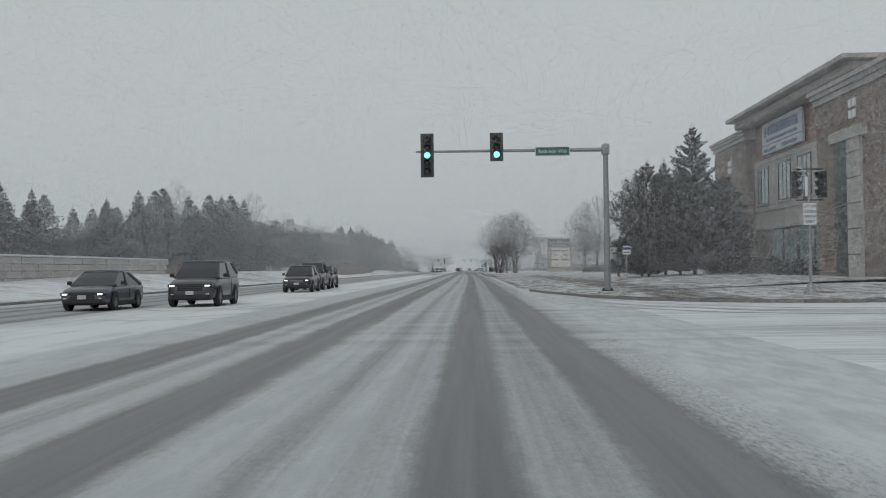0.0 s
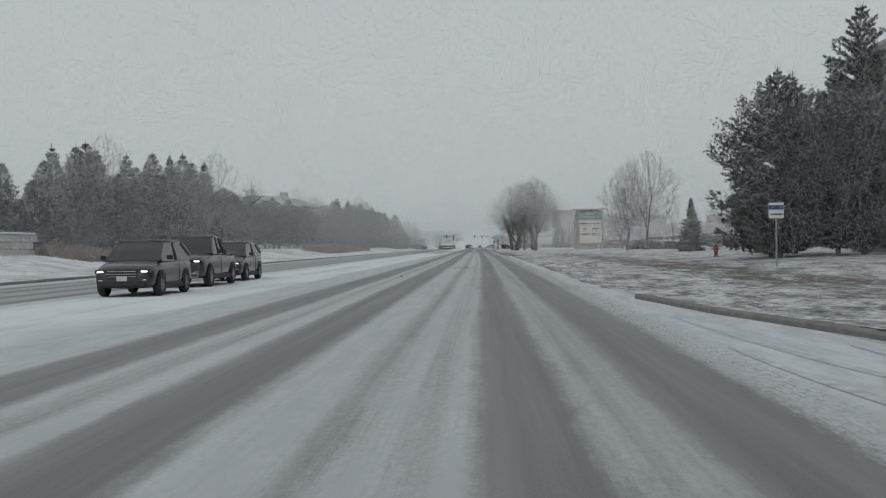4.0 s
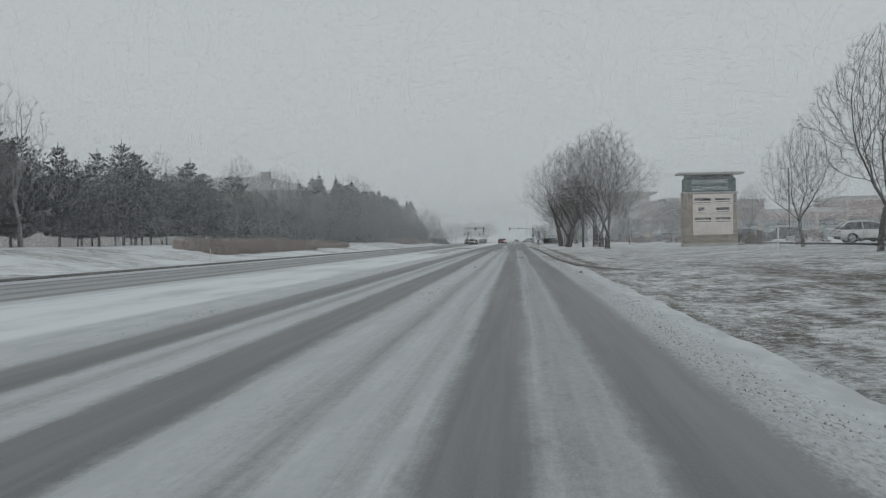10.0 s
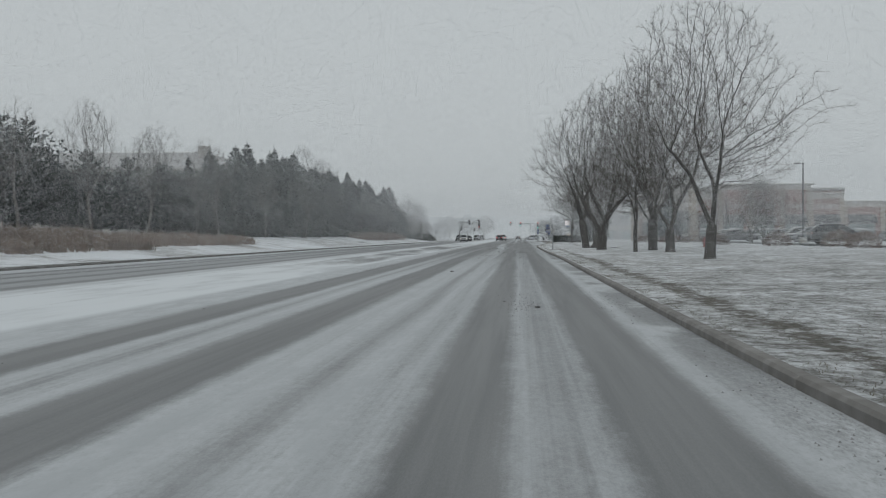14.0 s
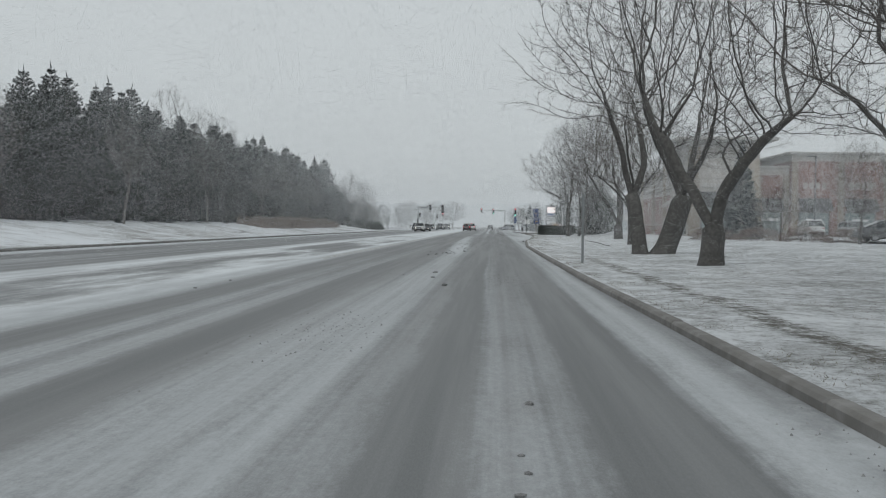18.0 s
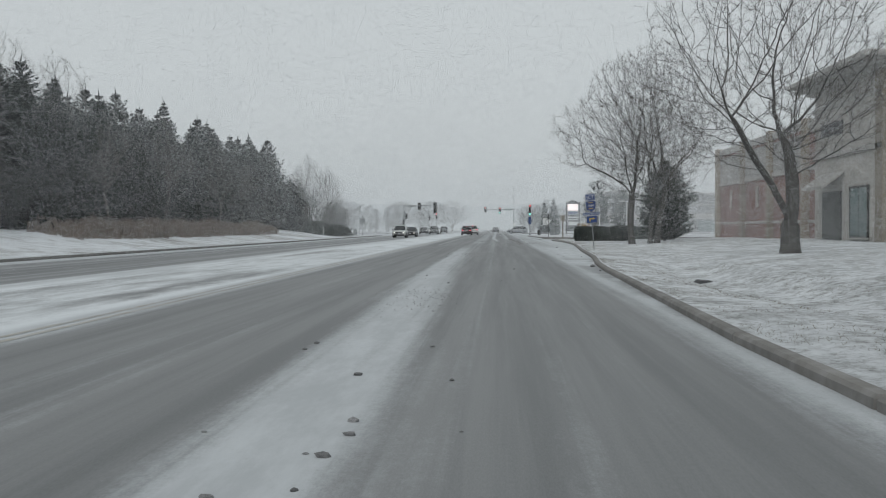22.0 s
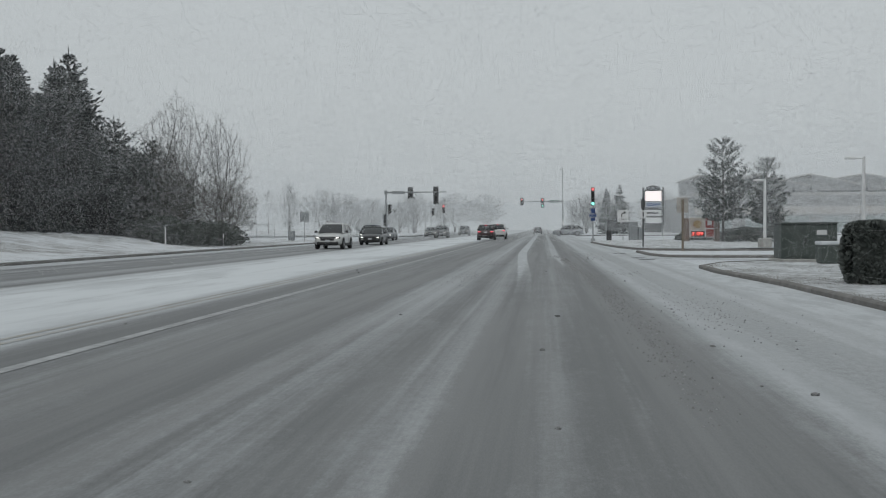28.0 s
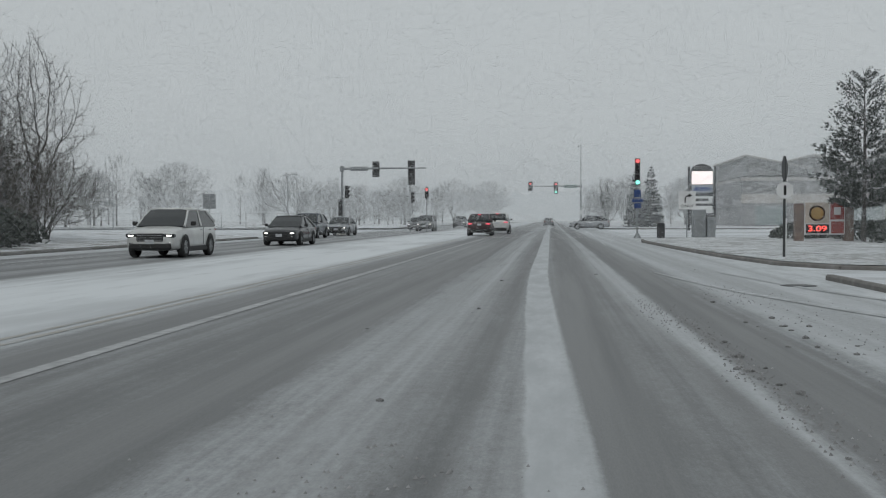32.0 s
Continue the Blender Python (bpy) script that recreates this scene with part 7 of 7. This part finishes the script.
mall = empty("mall_building", pose(0, 0, 0))
tagged(mall, "long grey retail building with slanted roof monitors", "building")
M_MALL = material("grey_metal_wall", (0.21, 0.215, 0.215), 0.8, color2=(0.16, 0.163, 0.163), scale=0.6)
part("wall", box(28, 120, 606, 660, -0.2, 7.0), M_MALL, mall)
part("band", box(27.8, 120, 605.75, 606, 3.6, 5.0, 0.03), M_STUCCO, mall, "pale horizontal wall band")
part("parapet", box(27.7, 120, 605.7, 660, 7.0, 7.5, 0.04), M_CORNICE, mall)
for k, x in enumerate((29, 39, 49, 59, 69)):
    raw("roof_monitor", [(x, 606.5, 10.7), (x + 9.5, 606.5, 8.7), (x + 9.5, 606.5, 7.9), (x, 606.5, 7.9), (x, 640, 10.7), (x + 9.5, 640, 8.7), (x + 9.5, 640, 7.9), (x, 640, 7.9)],
        [(0, 3, 2, 1), (0, 1, 5, 4), (4, 5, 6, 7), (0, 4, 7, 3), (1, 2, 6, 5)], M_MALL, mall, "slanted grey roof monitor")
    part("monitor_roof", box(x - 0.5, x + 9.9, 606, 640.5, 0, 0.25), M_CORNICE, mall).matrix_local = Matrix.Translation((x, 0, 10.66)) @ pose(0, 0, 0, 0, 11.9, 0) @ Matrix.Translation((-x, 0, 0))
for k in range(9):
    part("shop_window", box(30 + k * 7, 34.5 + k * 7, 605.9, 605.97, 0.3, 3.2), M_WINDOW, mall)

# stone wall on the bank
sw = empty("stone_wall", pose(0, 0, 0))
tagged(sw, "low pale stone block wall on the snowy bank", "wall")
z0 = bank_z(-31, 90) - 0.5
part("core", box(-31.4, -31.0, 52, 118, z0, z0 + 1.95), M_MORTAR, sw)
part("coping", box(-31.55, -30.75, 51.9, 118.1, z0 + 2.0, z0 + 2.14, 0.03), M_SNOW, sw, "snow-covered coping")
M_BLOCK = material("pale_block_stone", (0.55, 0.53, 0.50), 0.95, color2=(0.44, 0.42, 0.395), scale=3, spread=0.12)
blocks = []
for me in STONE_ME[:3]:
    c = me.copy()
    c.name = "block"
    c.materials.clear()
    c.materials.append(M_BLOCK)
    blocks.append(c)
for r in range(4):
    a = 52.0 + (0.6 if r % 2 else 0)
    while a < 117.5:
        w = 1.2
        ob = new("block", blocks[(r + int(a)) % 3])
        ob.parent = sw
        ob.matrix_local = pose(-30.96 + 0.02 * ((int(a * 7) % 3) - 1), a + w / 2, z0 + 0.24 + 0.5 * r) @ Matrix.Diagonal((0.2, w - 0.03, 0.47, 1))
        a += w


# ---------------------------------------------------------------- vehicles
def loft(rings, close=True):
    n = len(rings[0])
    v = [p for r in rings for p in r]
    f = [(i * n + k, i * n + (k + 1) % n, (i + 1) * n + (k + 1) % n, (i + 1) * n + k) for i in range(len(rings) - 1) for k in range(n)]
    if close:
        f.append(tuple(range(n - 1, -1, -1)))
        f.append(tuple(range((len(rings) - 1) * n, len(rings) * n)))
    return v, f


SHAPES = {
    # length, half width, roof, hood height, belt, tail height, windscreen base, roof front, roof rear, tail start, wheel radius, front axle, rear axle, ground clearance
    "sedan": (4.85, 0.92, 1.44, 0.88, 0.95, 1.02, 1.22, 2.15, 3.30, 4.42, 0.335, 0.95, 3.80, 0.19),
    "suv": (4.70, 0.94, 1.66, 1.02, 1.10, 1.14, 1.08, 1.92, 4.00, 4.60, 0.37, 0.92, 3.72, 0.23),
    "big_suv": (5.0, 0.99, 1.78, 1.10, 1.18, 1.22, 1.15, 2.02, 4.30, 4.86, 0.39, 0.95, 3.85, 0.24),
    "pickup": (5.8, 1.00, 1.88, 1.22, 1.26, 1.26, 1.55, 2.25, 3.25, 3.55, 0.41, 1.0, 4.65, 0.30),
}


def car(shape, paint_mat, at, heading, label, lights="on", category="car", group="cars on the road", rails=False, brake=False):
    """A road vehicle with its nose towards -y at heading 0."""
    L, hw, roof, hood, belt, tail, ws, rf, rr, ts, wr, fa, ra, gc = SHAPES[shape]
    base = empty({"sedan": "sedan_car", "pickup": "pickup_truck"}.get(shape, "suv_car"), pose(*at, 0, 0, heading))
    tagged(base, label, category, group)
    # lower body
    stations = [(0.0, 0.74, gc + 0.16, hood - 0.30), (0.06, 0.86, gc + 0.08, hood - 0.20), (0.22, 0.95, gc + 0.02, hood - 0.09), (0.6, 0.99, gc, hood - 0.02), (ws, 1.0, gc, belt - 0.02),
                (L * 0.5, 1.0, gc, belt), (ts - 0.2, 1.0, gc, max(belt, tail - 0.03)), (L - 0.22, 0.97, gc + 0.04, tail), (L - 0.05, 0.90, gc + 0.10, tail - 0.07), (L, 0.80, gc + 0.22, tail - 0.18)]
    rings = []
    for s, w, zb, zt in stations:
        w *= hw
        h = zt - zb
        half = [(w * 0.86, zb), (w * 0.97, zb + h * 0.12), (w, zb + h * 0.42), (w * 0.985, zb + h * 0.68), (w * 0.94, zt - h * 0.07), (w * 0.80, zt), (w * 0.4, zt + 0.025)]
        rings.append([(x, s, z) for x, z in half] + [(-x, s, z) for x, z in reversed(half)])
    v, f = loft(rings)
    shell = raw("body", v, f, paint_mat, base, smooth=True)
    sub = shell.modifiers.new("round", "SUBSURF")
    sub.levels = sub.render_levels = 1
    # cabin: glass, roof, pillars
    wb, wt = hw * 0.91, hw * 0.73
    end = ts if shape != "pickup" else rr + 0.25
    cab_s = [(ws, belt - 0.05, 0.0), (ws + (rf - ws) * 0.5, belt - 0.05, 0.55), (rf, belt - 0.05, 1.0), ((rf + rr) / 2, belt - 0.05, 1.04), (rr, belt - 0.05, 0.97), (end, belt - 0.05, 0.06 if shape in ("sedan", "pickup") else 0.30)]
    rings, tops = [], []
    for s, zb, k in cab_s:
        zt = zb + 0.05 + (roof - 0.05 - zb) * k
        w2 = wb + (wt - wb) * k
        rings.append([(wb, s, zb), (w2, s, zt - 0.01), (w2 * 0.6, s, zt + 0.015 * k), (-w2 * 0.6, s, zt + 0.015 * k), (-w2, s, zt - 0.01), (-wb, s, zb)])
        tops.append((s, w2, zt))
    v, f = loft(rings)
    raw("windows", v, f, M_CARGLASS, base, "dark tinted glass").name = "glazing"
    rr_list = []
    for s, w2, zt in (tops[2], tops[3], tops[4]):
        rr_list.append([(w2 * 1.02, s, zt - 0.03), (w2 * 0.95, s, zt + 0.035), (w2 * 0.5, s, zt + 0.06), (-w2 * 0.5, s, zt + 0.06), (-w2 * 0.95, s, zt + 0.035), (-w2 * 1.02, s, zt - 0.03)])
    v, f = loft(rr_list)
    raw("roof", v, f, paint_mat, base, smooth=True)
    for sgn in (-1, 1):
        for (s0, k0), (s1, k1), r in (((ws, 0.0), (rf, 1.0), 0.045), (((rf + rr) / 2 - 0.1, 0.0), ((rf + rr) / 2, 1.0), 0.05), ((end, 0.06 if shape in ("sedan", "pickup") else 0.30), (rr, 0.97), 0.07)):
            z_0, z_1 = belt + (roof - 0.05 - belt) * k0, belt + (roof - 0.05 - belt) * k1
            x_0, x_1 = wb + (wt - wb) * k0, wb + (wt - wb) * k1
            rod("pillar", (sgn * x_0, s0, z_0 - 0.02), (sgn * x_1, s1, z_1 + 0.02), r, r * 0.8, paint_mat, base, 6)
        # mirror, handles, sill, arches, lamps
        part("mirror", box(sgn * (hw + 0.02), sgn * (hw + 0.20), ws + 0.30, ws + 0.42, belt + 0.0, belt + 0.15, 0.03), M_TRIM, base)
        for s in ((rf + rr) / 2 - 0.35, min(rr + 0.15, L - 1.1)):
            part("door_handle", box(sgn * hw * 0.975, sgn * (hw * 1.012), s, s + 0.18, belt - 0.17, belt - 0.135, 0.006), M_CHROME, base)
        part("door_seam", box(sgn * hw * 0.99, sgn * (hw * 1.003), (rf + rr) / 2 - 0.06, (rf + rr) / 2 - 0.045, gc + 0.2, belt - 0.06), M_TRIM, base)
        part("sill", box(sgn * hw * 0.93, sgn * hw * 1.005, fa + wr, ra - wr, gc - 0.02, gc + 0.15, 0.02), M_TRIM, base, "black lower sill")
        for s in (fa, ra):
            vv, ff = [], []
            for i in range(15):
                a = math.pi * i / 14
                for rad in (wr * 0.98, wr * 1.20):
                    vv.append((sgn * (hw * 1.006), s + math.cos(a) * rad, wr * 0.98 + math.sin(a) * rad))
            ff = [(2 * i, 2 * i + 2, 2 * i + 3, 2 * i + 1) for i in range(14)]
            raw("wheel_arch", vv, ff, M_TRIM, base)
            v, f = lathe([(wr * 0.62, 0.0), (wr * 0.66, 0.02), (wr * 0.92, 0.02), (wr, -0.03), (wr, -0.19), (wr * 0.9, -0.22)], 22)
            tyre = raw("tyre", v, f, M_TYRE, base, smooth=False)
            tyre.matrix_local = pose(sgn * (hw + 0.012), s, wr, 0, 90 * sgn, 0)
            rim_v, rim_f = lathe([(0.0, -0.01), (wr * 0.16, 0.0), (wr * 0.18, -0.05), (wr * 0.56, -0.06), (wr * 0.60, 0.006), (wr * 0.64, 0.006)], 22)
            for i in range(5):
                a = 2 * math.pi * i / 5
                c, d = math.cos(a), math.sin(a)
                o = len(rim_v)
                q = wr * 0.055
                rim_v.extend([(c * wr * 0.1 - d * q * 1.6, d * wr * 0.1 + c * q * 1.6, 0.0), (c * wr * 0.1 + d * q * 1.6, d * wr * 0.1 - c * q * 1.6, 0.0),
                              (c * wr * 0.6 + d * q, d * wr * 0.6 - c * q, 0.004), (c * wr * 0.6 - d * q, d * wr * 0.6 + c * q, 0.004)])
                rim_f.append((o, o + 1, o + 2, o + 3))
            raw("rim", rim_v, rim_f, M_RIM, tyre, "five-spoke alloy rim")
        hz = hood - 0.27
        lamp = M_LAMP if lights == "on" else M_CHROME
        part("headlamp_housing", box(sgn * hw * 0.48, sgn * hw * 0.90, 0.015, 0.22, hz - 0.05, hz + 0.08, 0.03), M_CARGLASS, base)
        part("headlamp", box(sgn * hw * 0.60, sgn * hw * 0.82, 0.0, 0.1, hz - 0.015, hz + 0.045, 0.02), lamp, base, "lit headlamp" if lights == "on" else "unlit headlamp")
        part("fog_lamp", box(sgn * hw * 0.62, sgn * hw * 0.78, 0.005, 0.1, gc + 0.24, gc + 0.30, 0.015), M_CHROME, base)
        part("tail_lamp", box(sgn * hw * 0.56, sgn * hw * 0.90, L - 0.12, L + 0.005, tail - 0.26, tail - 0.15, 0.03), M_TAIL if brake else M_SIGNRED, base, "lit red tail lamp" if brake else "red tail lamp")
        if rails:
            rod("roof_rail", (sgn * wt * 0.92, rf + 0.1, roof + 0.06), (sgn * wt * 0.92, rr - 0.05, roof + 0.05), 0.022, 0.022, M_GALV, base, 6)
    part("grille", box(-hw * 0.50, hw * 0.50, -0.012, 0.1, hood - 0.46, hood - 0.18, 0.03), M_TRIM, base, "black grille")
    for k in range(3):
        part("grille_bar", box(-hw * 0.47, hw * 0.47, -0.022, 0.0, hood - 0.42 + 0.08 * k, hood - 0.395 + 0.08 * k, 0.004), M_CHROME if shape in ("pickup", "suv") else M_DARKGREY, base)
    part("bumper", box(-hw * 0.78, hw * 0.78, -0.03, 0.14, gc + 0.06, gc + 0.27, 0.05), M_CHROME if shape == "pickup" else M_TRIM, base)
    part("number_plate", box(-0.16, 0.16, -0.045, -0.028, gc + 0.25, gc + 0.40, 0.005), M_PLATE, base, "plain pale plate")
    part("rear_bumper", box(-hw * 0.82, hw * 0.82, L - 0.15, L + 0.03, gc + 0.08, gc + 0.32, 0.05), M_TRIM, base)
    part("number_plate", box(-0.16, 0.16, L - 0.01, L + 0.012, tail - 0.34, tail - 0.19, 0.005), M_PLATE, base, "plain pale plate")
    if brake:
        part("brake_lamp", box(-0.12, 0.12, rr + 0.05, rr + 0.16, roof - 0.02, roof + 0.015, 0.01), M_TAIL, base)
    if shape == "pickup":
        bed = bmesh.new()
        box(-hw * 0.97, -hw * 0.88, rr + 0.35, L - 0.05, belt - 0.05, belt + 0.10, bm=bed)
        box(hw * 0.88, hw * 0.97, rr + 0.35, L - 0.05, belt - 0.05, belt + 0.10, bm=bed)
        box(-hw * 0.88, hw * 0.88, L - 0.12, L - 0.04, belt - 0.05, belt + 0.10, bm=bed)
        part("bed_rail", bed, paint_mat, base)
    part("snow_patch", box(-wt * 0.6, wt * 0.6, rf + 0.4, rr - 0.3, roof + 0.045, roof + 0.075, 0.02), M_SNOW, base, "thin snow on the roof")
    return base


P_DARK, P_BLACK, P_GREY = paint("dark_grey", (0.045, 0.05, 0.055)), paint("black", (0.022, 0.024, 0.027)), paint("mid_grey", (0.12, 0.125, 0.13))
P_BLUE, P_WHITE, P_SILVER, P_REDCAR = paint("slate_blue", (0.045, 0.06, 0.085)), paint("white", (0.62, 0.63, 0.62)), paint("silver", (0.30, 0.32, 0.34)), paint("dark_red", (0.035, 0.010, 0.012))
# oncoming queue at the first junction
car("sedan", P_BLUE, (-13.9, 45.4, 0), 0, "slate blue sedan with lit headlamps in the oncoming lane")
car("big_suv", P_DARK, (-10.75, 48.6, 0), 0, "dark grey large suv with lit headlamps and roof rails", rails=True)
car("suv", P_BLACK, (-10.8, 75.5, 0), 0, "black suv with chrome grille in the oncoming lane", rails=True)
car("pickup", P_DARK, (-11.2, 83.0, 0), 0, "dark grey pickup truck with chrome grille")
car("suv", P_DARK, (-11.4, 90.6, 0), 0, "dark suv following the pickup truck")
# traffic at the second junction
car("suv", P_WHITE, (-14.3, 470.5, 0), 0, "white compact suv with lit headlamps")
car("sedan", P_BLACK, (-14.2, 488, 0), 0, "black sedan with lit headlamps")
car("suv", P_BLUE, (-17.6, 508, 0), 0, "slate blue suv with lit headlamps")
car("sedan", P_SILVER, (-17.6, 520, 0), 0, "silver sedan waiting at the junction")
car("suv", P_GREY, (-14.3, 552, 0), 0, "grey suv crossing the junction")
car("sedan", P_DARK, (-17.8, 572, 0), 0, "dark sedan beyond the junction")
car("suv", P_BLACK, (-14.5, 600, 0), 0, "black suv far beyond the junction")
car("suv", P_REDCAR, (-6.3, 524, 0), 180, "dark red suv with lit brake lamps ahead", rails=True, brake=True)
car("big_suv", P_WHITE, (-5.4, 534.5, 0), 180, "white suv waiting to turn with lit brake lamps", brake=True)
car("suv", P_SILVER, (1.5, 571, 0), 270, "silver suv crossing the junction", lights="off")
car("sedan", P_DARK, (-1.2, 640, 0), 180, "dark sedan far ahead", brake=False, lights="off")
# parked cars
rng3 = random.Random(21)
PARKED = "cars parked at the shops"
for i, (x, y) in enumerate(((26.6, 374), (32.6, 374.5), (38.2, 374), (41.2, 374), (44.2, 373.8), (50.5, 374), (53.4, 374.2), (58, 374), (30.2, 179.5), (30.2, 184.6), (30.1, 190.2), (30.3, 195.6), (30.2, 201), (30.2, 206.5), (30.3, 212), (30.1, 217.5), (30.2, 226), (30.2, 231), (30.1, 262), (30.2, 267.5), (30.2, 285), (30.1, 290.5), (30.2, 318), (30.1, 323.5), (30.2, 335))):
    kind = rng3.choice(("sedan", "suv", "suv"))
    pm, word = rng3.choice(((P_BLACK, "black"), (P_DARK, "dark grey"), (P_SILVER, "silver"), (P_WHITE, "white"), (P_GREY, "grey")))
    car(kind, pm, (x, y, 0.66), (180 if i % 2 else 0) if i < 8 else 270 if i % 3 else 90, f"{word} {kind} parked at the shopping centre", "off", group=PARKED)


# ---------------------------------------------------------------- wheel marks and far distance
M_TRACKMARK = material("pressed_tyre_mark", (0.38, 0.395, 0.405), 0.9, color2=(0.56, 0.585, 0.605), scale=4)


def wheel_mark(points, width=0.22, z=0.004):
    """A pair of curved tyre marks pressed into the snow along points."""
    pts = [Vector((x, y, z)) for x, y in points]
    fine = []
    for i in range(len(pts) - 1):
        p0, p1, p2, p3 = pts[max(i - 1, 0)], pts[i], pts[i + 1], pts[min(i + 2, len(pts) - 1)]
        for k in range(8):
            t = k / 8
            fine.append(0.5 * ((2 * p1) + (p2 - p0) * t + (2 * p0 - 5 * p1 + 4 * p2 - p3) * t * t + (3 * p1 - p0 - 3 * p2 + p3) * t ** 3))
    fine.append(pts[-1])
    base = empty("tyre_track")
    tagged(base, "curved tyre marks pressed into thin road snow", "tyre track", "turning tyre tracks", "structure")
    for off in (-0.78, 0.78):
        v, f = [], []
        for i, p in enumerate(fine):
            d = (fine[min(i + 1, len(fine) - 1)] - fine[max(i - 1, 0)]).normalized()
            s = Vector((-d.y, d.x, 0))
            w = width * (0.05 + 0.95 * math.sin(math.pi * i / (len(fine) - 1)) ** 0.7) / 2
            v.extend((p + s * (off + w), p + s * (off - w)))
        f = [(2 * i, 2 * i + 1, 2 * i + 3, 2 * i + 2) for i in range(len(fine) - 1)]
        raw("mark", v, f, M_TRACKMARK, base)


for n, pts in enumerate((((-6.0, 42), (-7.6, 38.8), (-9.4, 37.8), (-11, 39)), ((4.2, 63), (4.9, 53), (7.7, 43.4), (14, 38.5), (40, 37)), ((3.9, 57), (4.4, 50), (6.8, 41.4), (13, 36), (40, 34.5)),
                         ((-6.4, 52), (-8.2, 46.5), (-10.4, 45.6), (-11.6, 48)), 
                         ((2.4, 462), (3.6, 453), (6.2, 446.2), (14, 443), (30, 442)), ((3.2, 495), (4.2, 506), (8, 514), (20, 518)), ((2.6, 488), (3.4, 504), (7.5, 516), (22, 521)))):
    wheel_mark(pts, 0.2 + 0.05 * (n % 3), 0.004 + 0.0012 * (n % 5))

rngb = random.Random(8)
v, f = [], []
line = [(-760, -300), (-760, 1100), (900, 1150), (900, -300)]
k = 0
for (xa, ya), (xb, yb) in zip(line, line[1:]):
    n = int(math.hypot(xb - xa, yb - ya) / 2.5)
    for i in range(n):
        x, y = xa + (xb - xa) * i / n, ya + (yb - ya) * i / n
        h = 16 + 6 * noise.noise(Vector((x * 0.011, y * 0.011, 0.5))) + 3 * noise.noise(Vector((x * 0.05, y * 0.05, 3))) + 4 * noise.noise(Vector((x * 0.21, y * 0.21, 3))) + rngb.uniform(0, 1.6)
        v.extend(((x, y, -2), (x, y, max(4, h))))
        if k:
            f.append((2 * k - 2, 2 * k, 2 * k + 1, 2 * k - 1))
        k += 1
# Haze over the far trees is put into this pale, glowing colour.
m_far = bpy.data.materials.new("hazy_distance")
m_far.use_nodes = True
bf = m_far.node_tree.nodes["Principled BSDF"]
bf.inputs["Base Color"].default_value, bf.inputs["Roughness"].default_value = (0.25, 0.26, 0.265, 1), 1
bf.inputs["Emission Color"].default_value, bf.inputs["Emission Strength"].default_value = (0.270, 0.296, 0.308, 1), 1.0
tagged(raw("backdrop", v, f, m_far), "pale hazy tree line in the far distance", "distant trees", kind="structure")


# ---------------------------------------------------------------- wisps that stand in for haze
def spread_haze(zones):
    """Imitates the haze of blown snow in shape: thin drawn-out wisps a few millimetres wide, turned every way; none in
    the lane that the camera passes.
    """
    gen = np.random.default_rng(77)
    M_HAZE = material("driven_snow", (0.90, 0.92, 0.94), 1.0, color2=(0.86, 0.88, 0.90), scale=1.0, through_light=0.5)
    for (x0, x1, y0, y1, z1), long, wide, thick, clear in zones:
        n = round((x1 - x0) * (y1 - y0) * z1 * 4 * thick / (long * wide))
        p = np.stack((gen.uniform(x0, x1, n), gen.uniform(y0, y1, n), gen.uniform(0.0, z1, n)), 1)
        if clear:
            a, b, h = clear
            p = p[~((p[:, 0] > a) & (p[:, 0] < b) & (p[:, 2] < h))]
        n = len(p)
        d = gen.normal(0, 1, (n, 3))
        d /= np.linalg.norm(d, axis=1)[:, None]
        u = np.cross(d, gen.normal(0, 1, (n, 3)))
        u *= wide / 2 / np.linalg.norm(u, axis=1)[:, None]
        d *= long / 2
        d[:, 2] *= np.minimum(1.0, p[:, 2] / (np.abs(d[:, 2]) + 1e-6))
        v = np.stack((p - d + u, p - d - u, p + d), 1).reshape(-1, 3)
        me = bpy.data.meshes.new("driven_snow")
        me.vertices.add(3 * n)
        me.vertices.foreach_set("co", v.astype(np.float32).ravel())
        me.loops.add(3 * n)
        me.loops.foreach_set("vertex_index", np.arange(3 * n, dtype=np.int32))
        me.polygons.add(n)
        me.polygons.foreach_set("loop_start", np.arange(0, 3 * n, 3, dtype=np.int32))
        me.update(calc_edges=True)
        me.materials.append(M_HAZE)
        tagged(new("driven_snow", me), "fine pale wisps that stand in for haze in the air", "driven snow", kind="stuff")


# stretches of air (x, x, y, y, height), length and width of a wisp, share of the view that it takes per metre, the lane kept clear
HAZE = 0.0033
spread_haze([((-24, 24, 0, 500, 8.5), 3.4, 0.0022, HAZE * 1.1, (-15, 7.4, 6)),
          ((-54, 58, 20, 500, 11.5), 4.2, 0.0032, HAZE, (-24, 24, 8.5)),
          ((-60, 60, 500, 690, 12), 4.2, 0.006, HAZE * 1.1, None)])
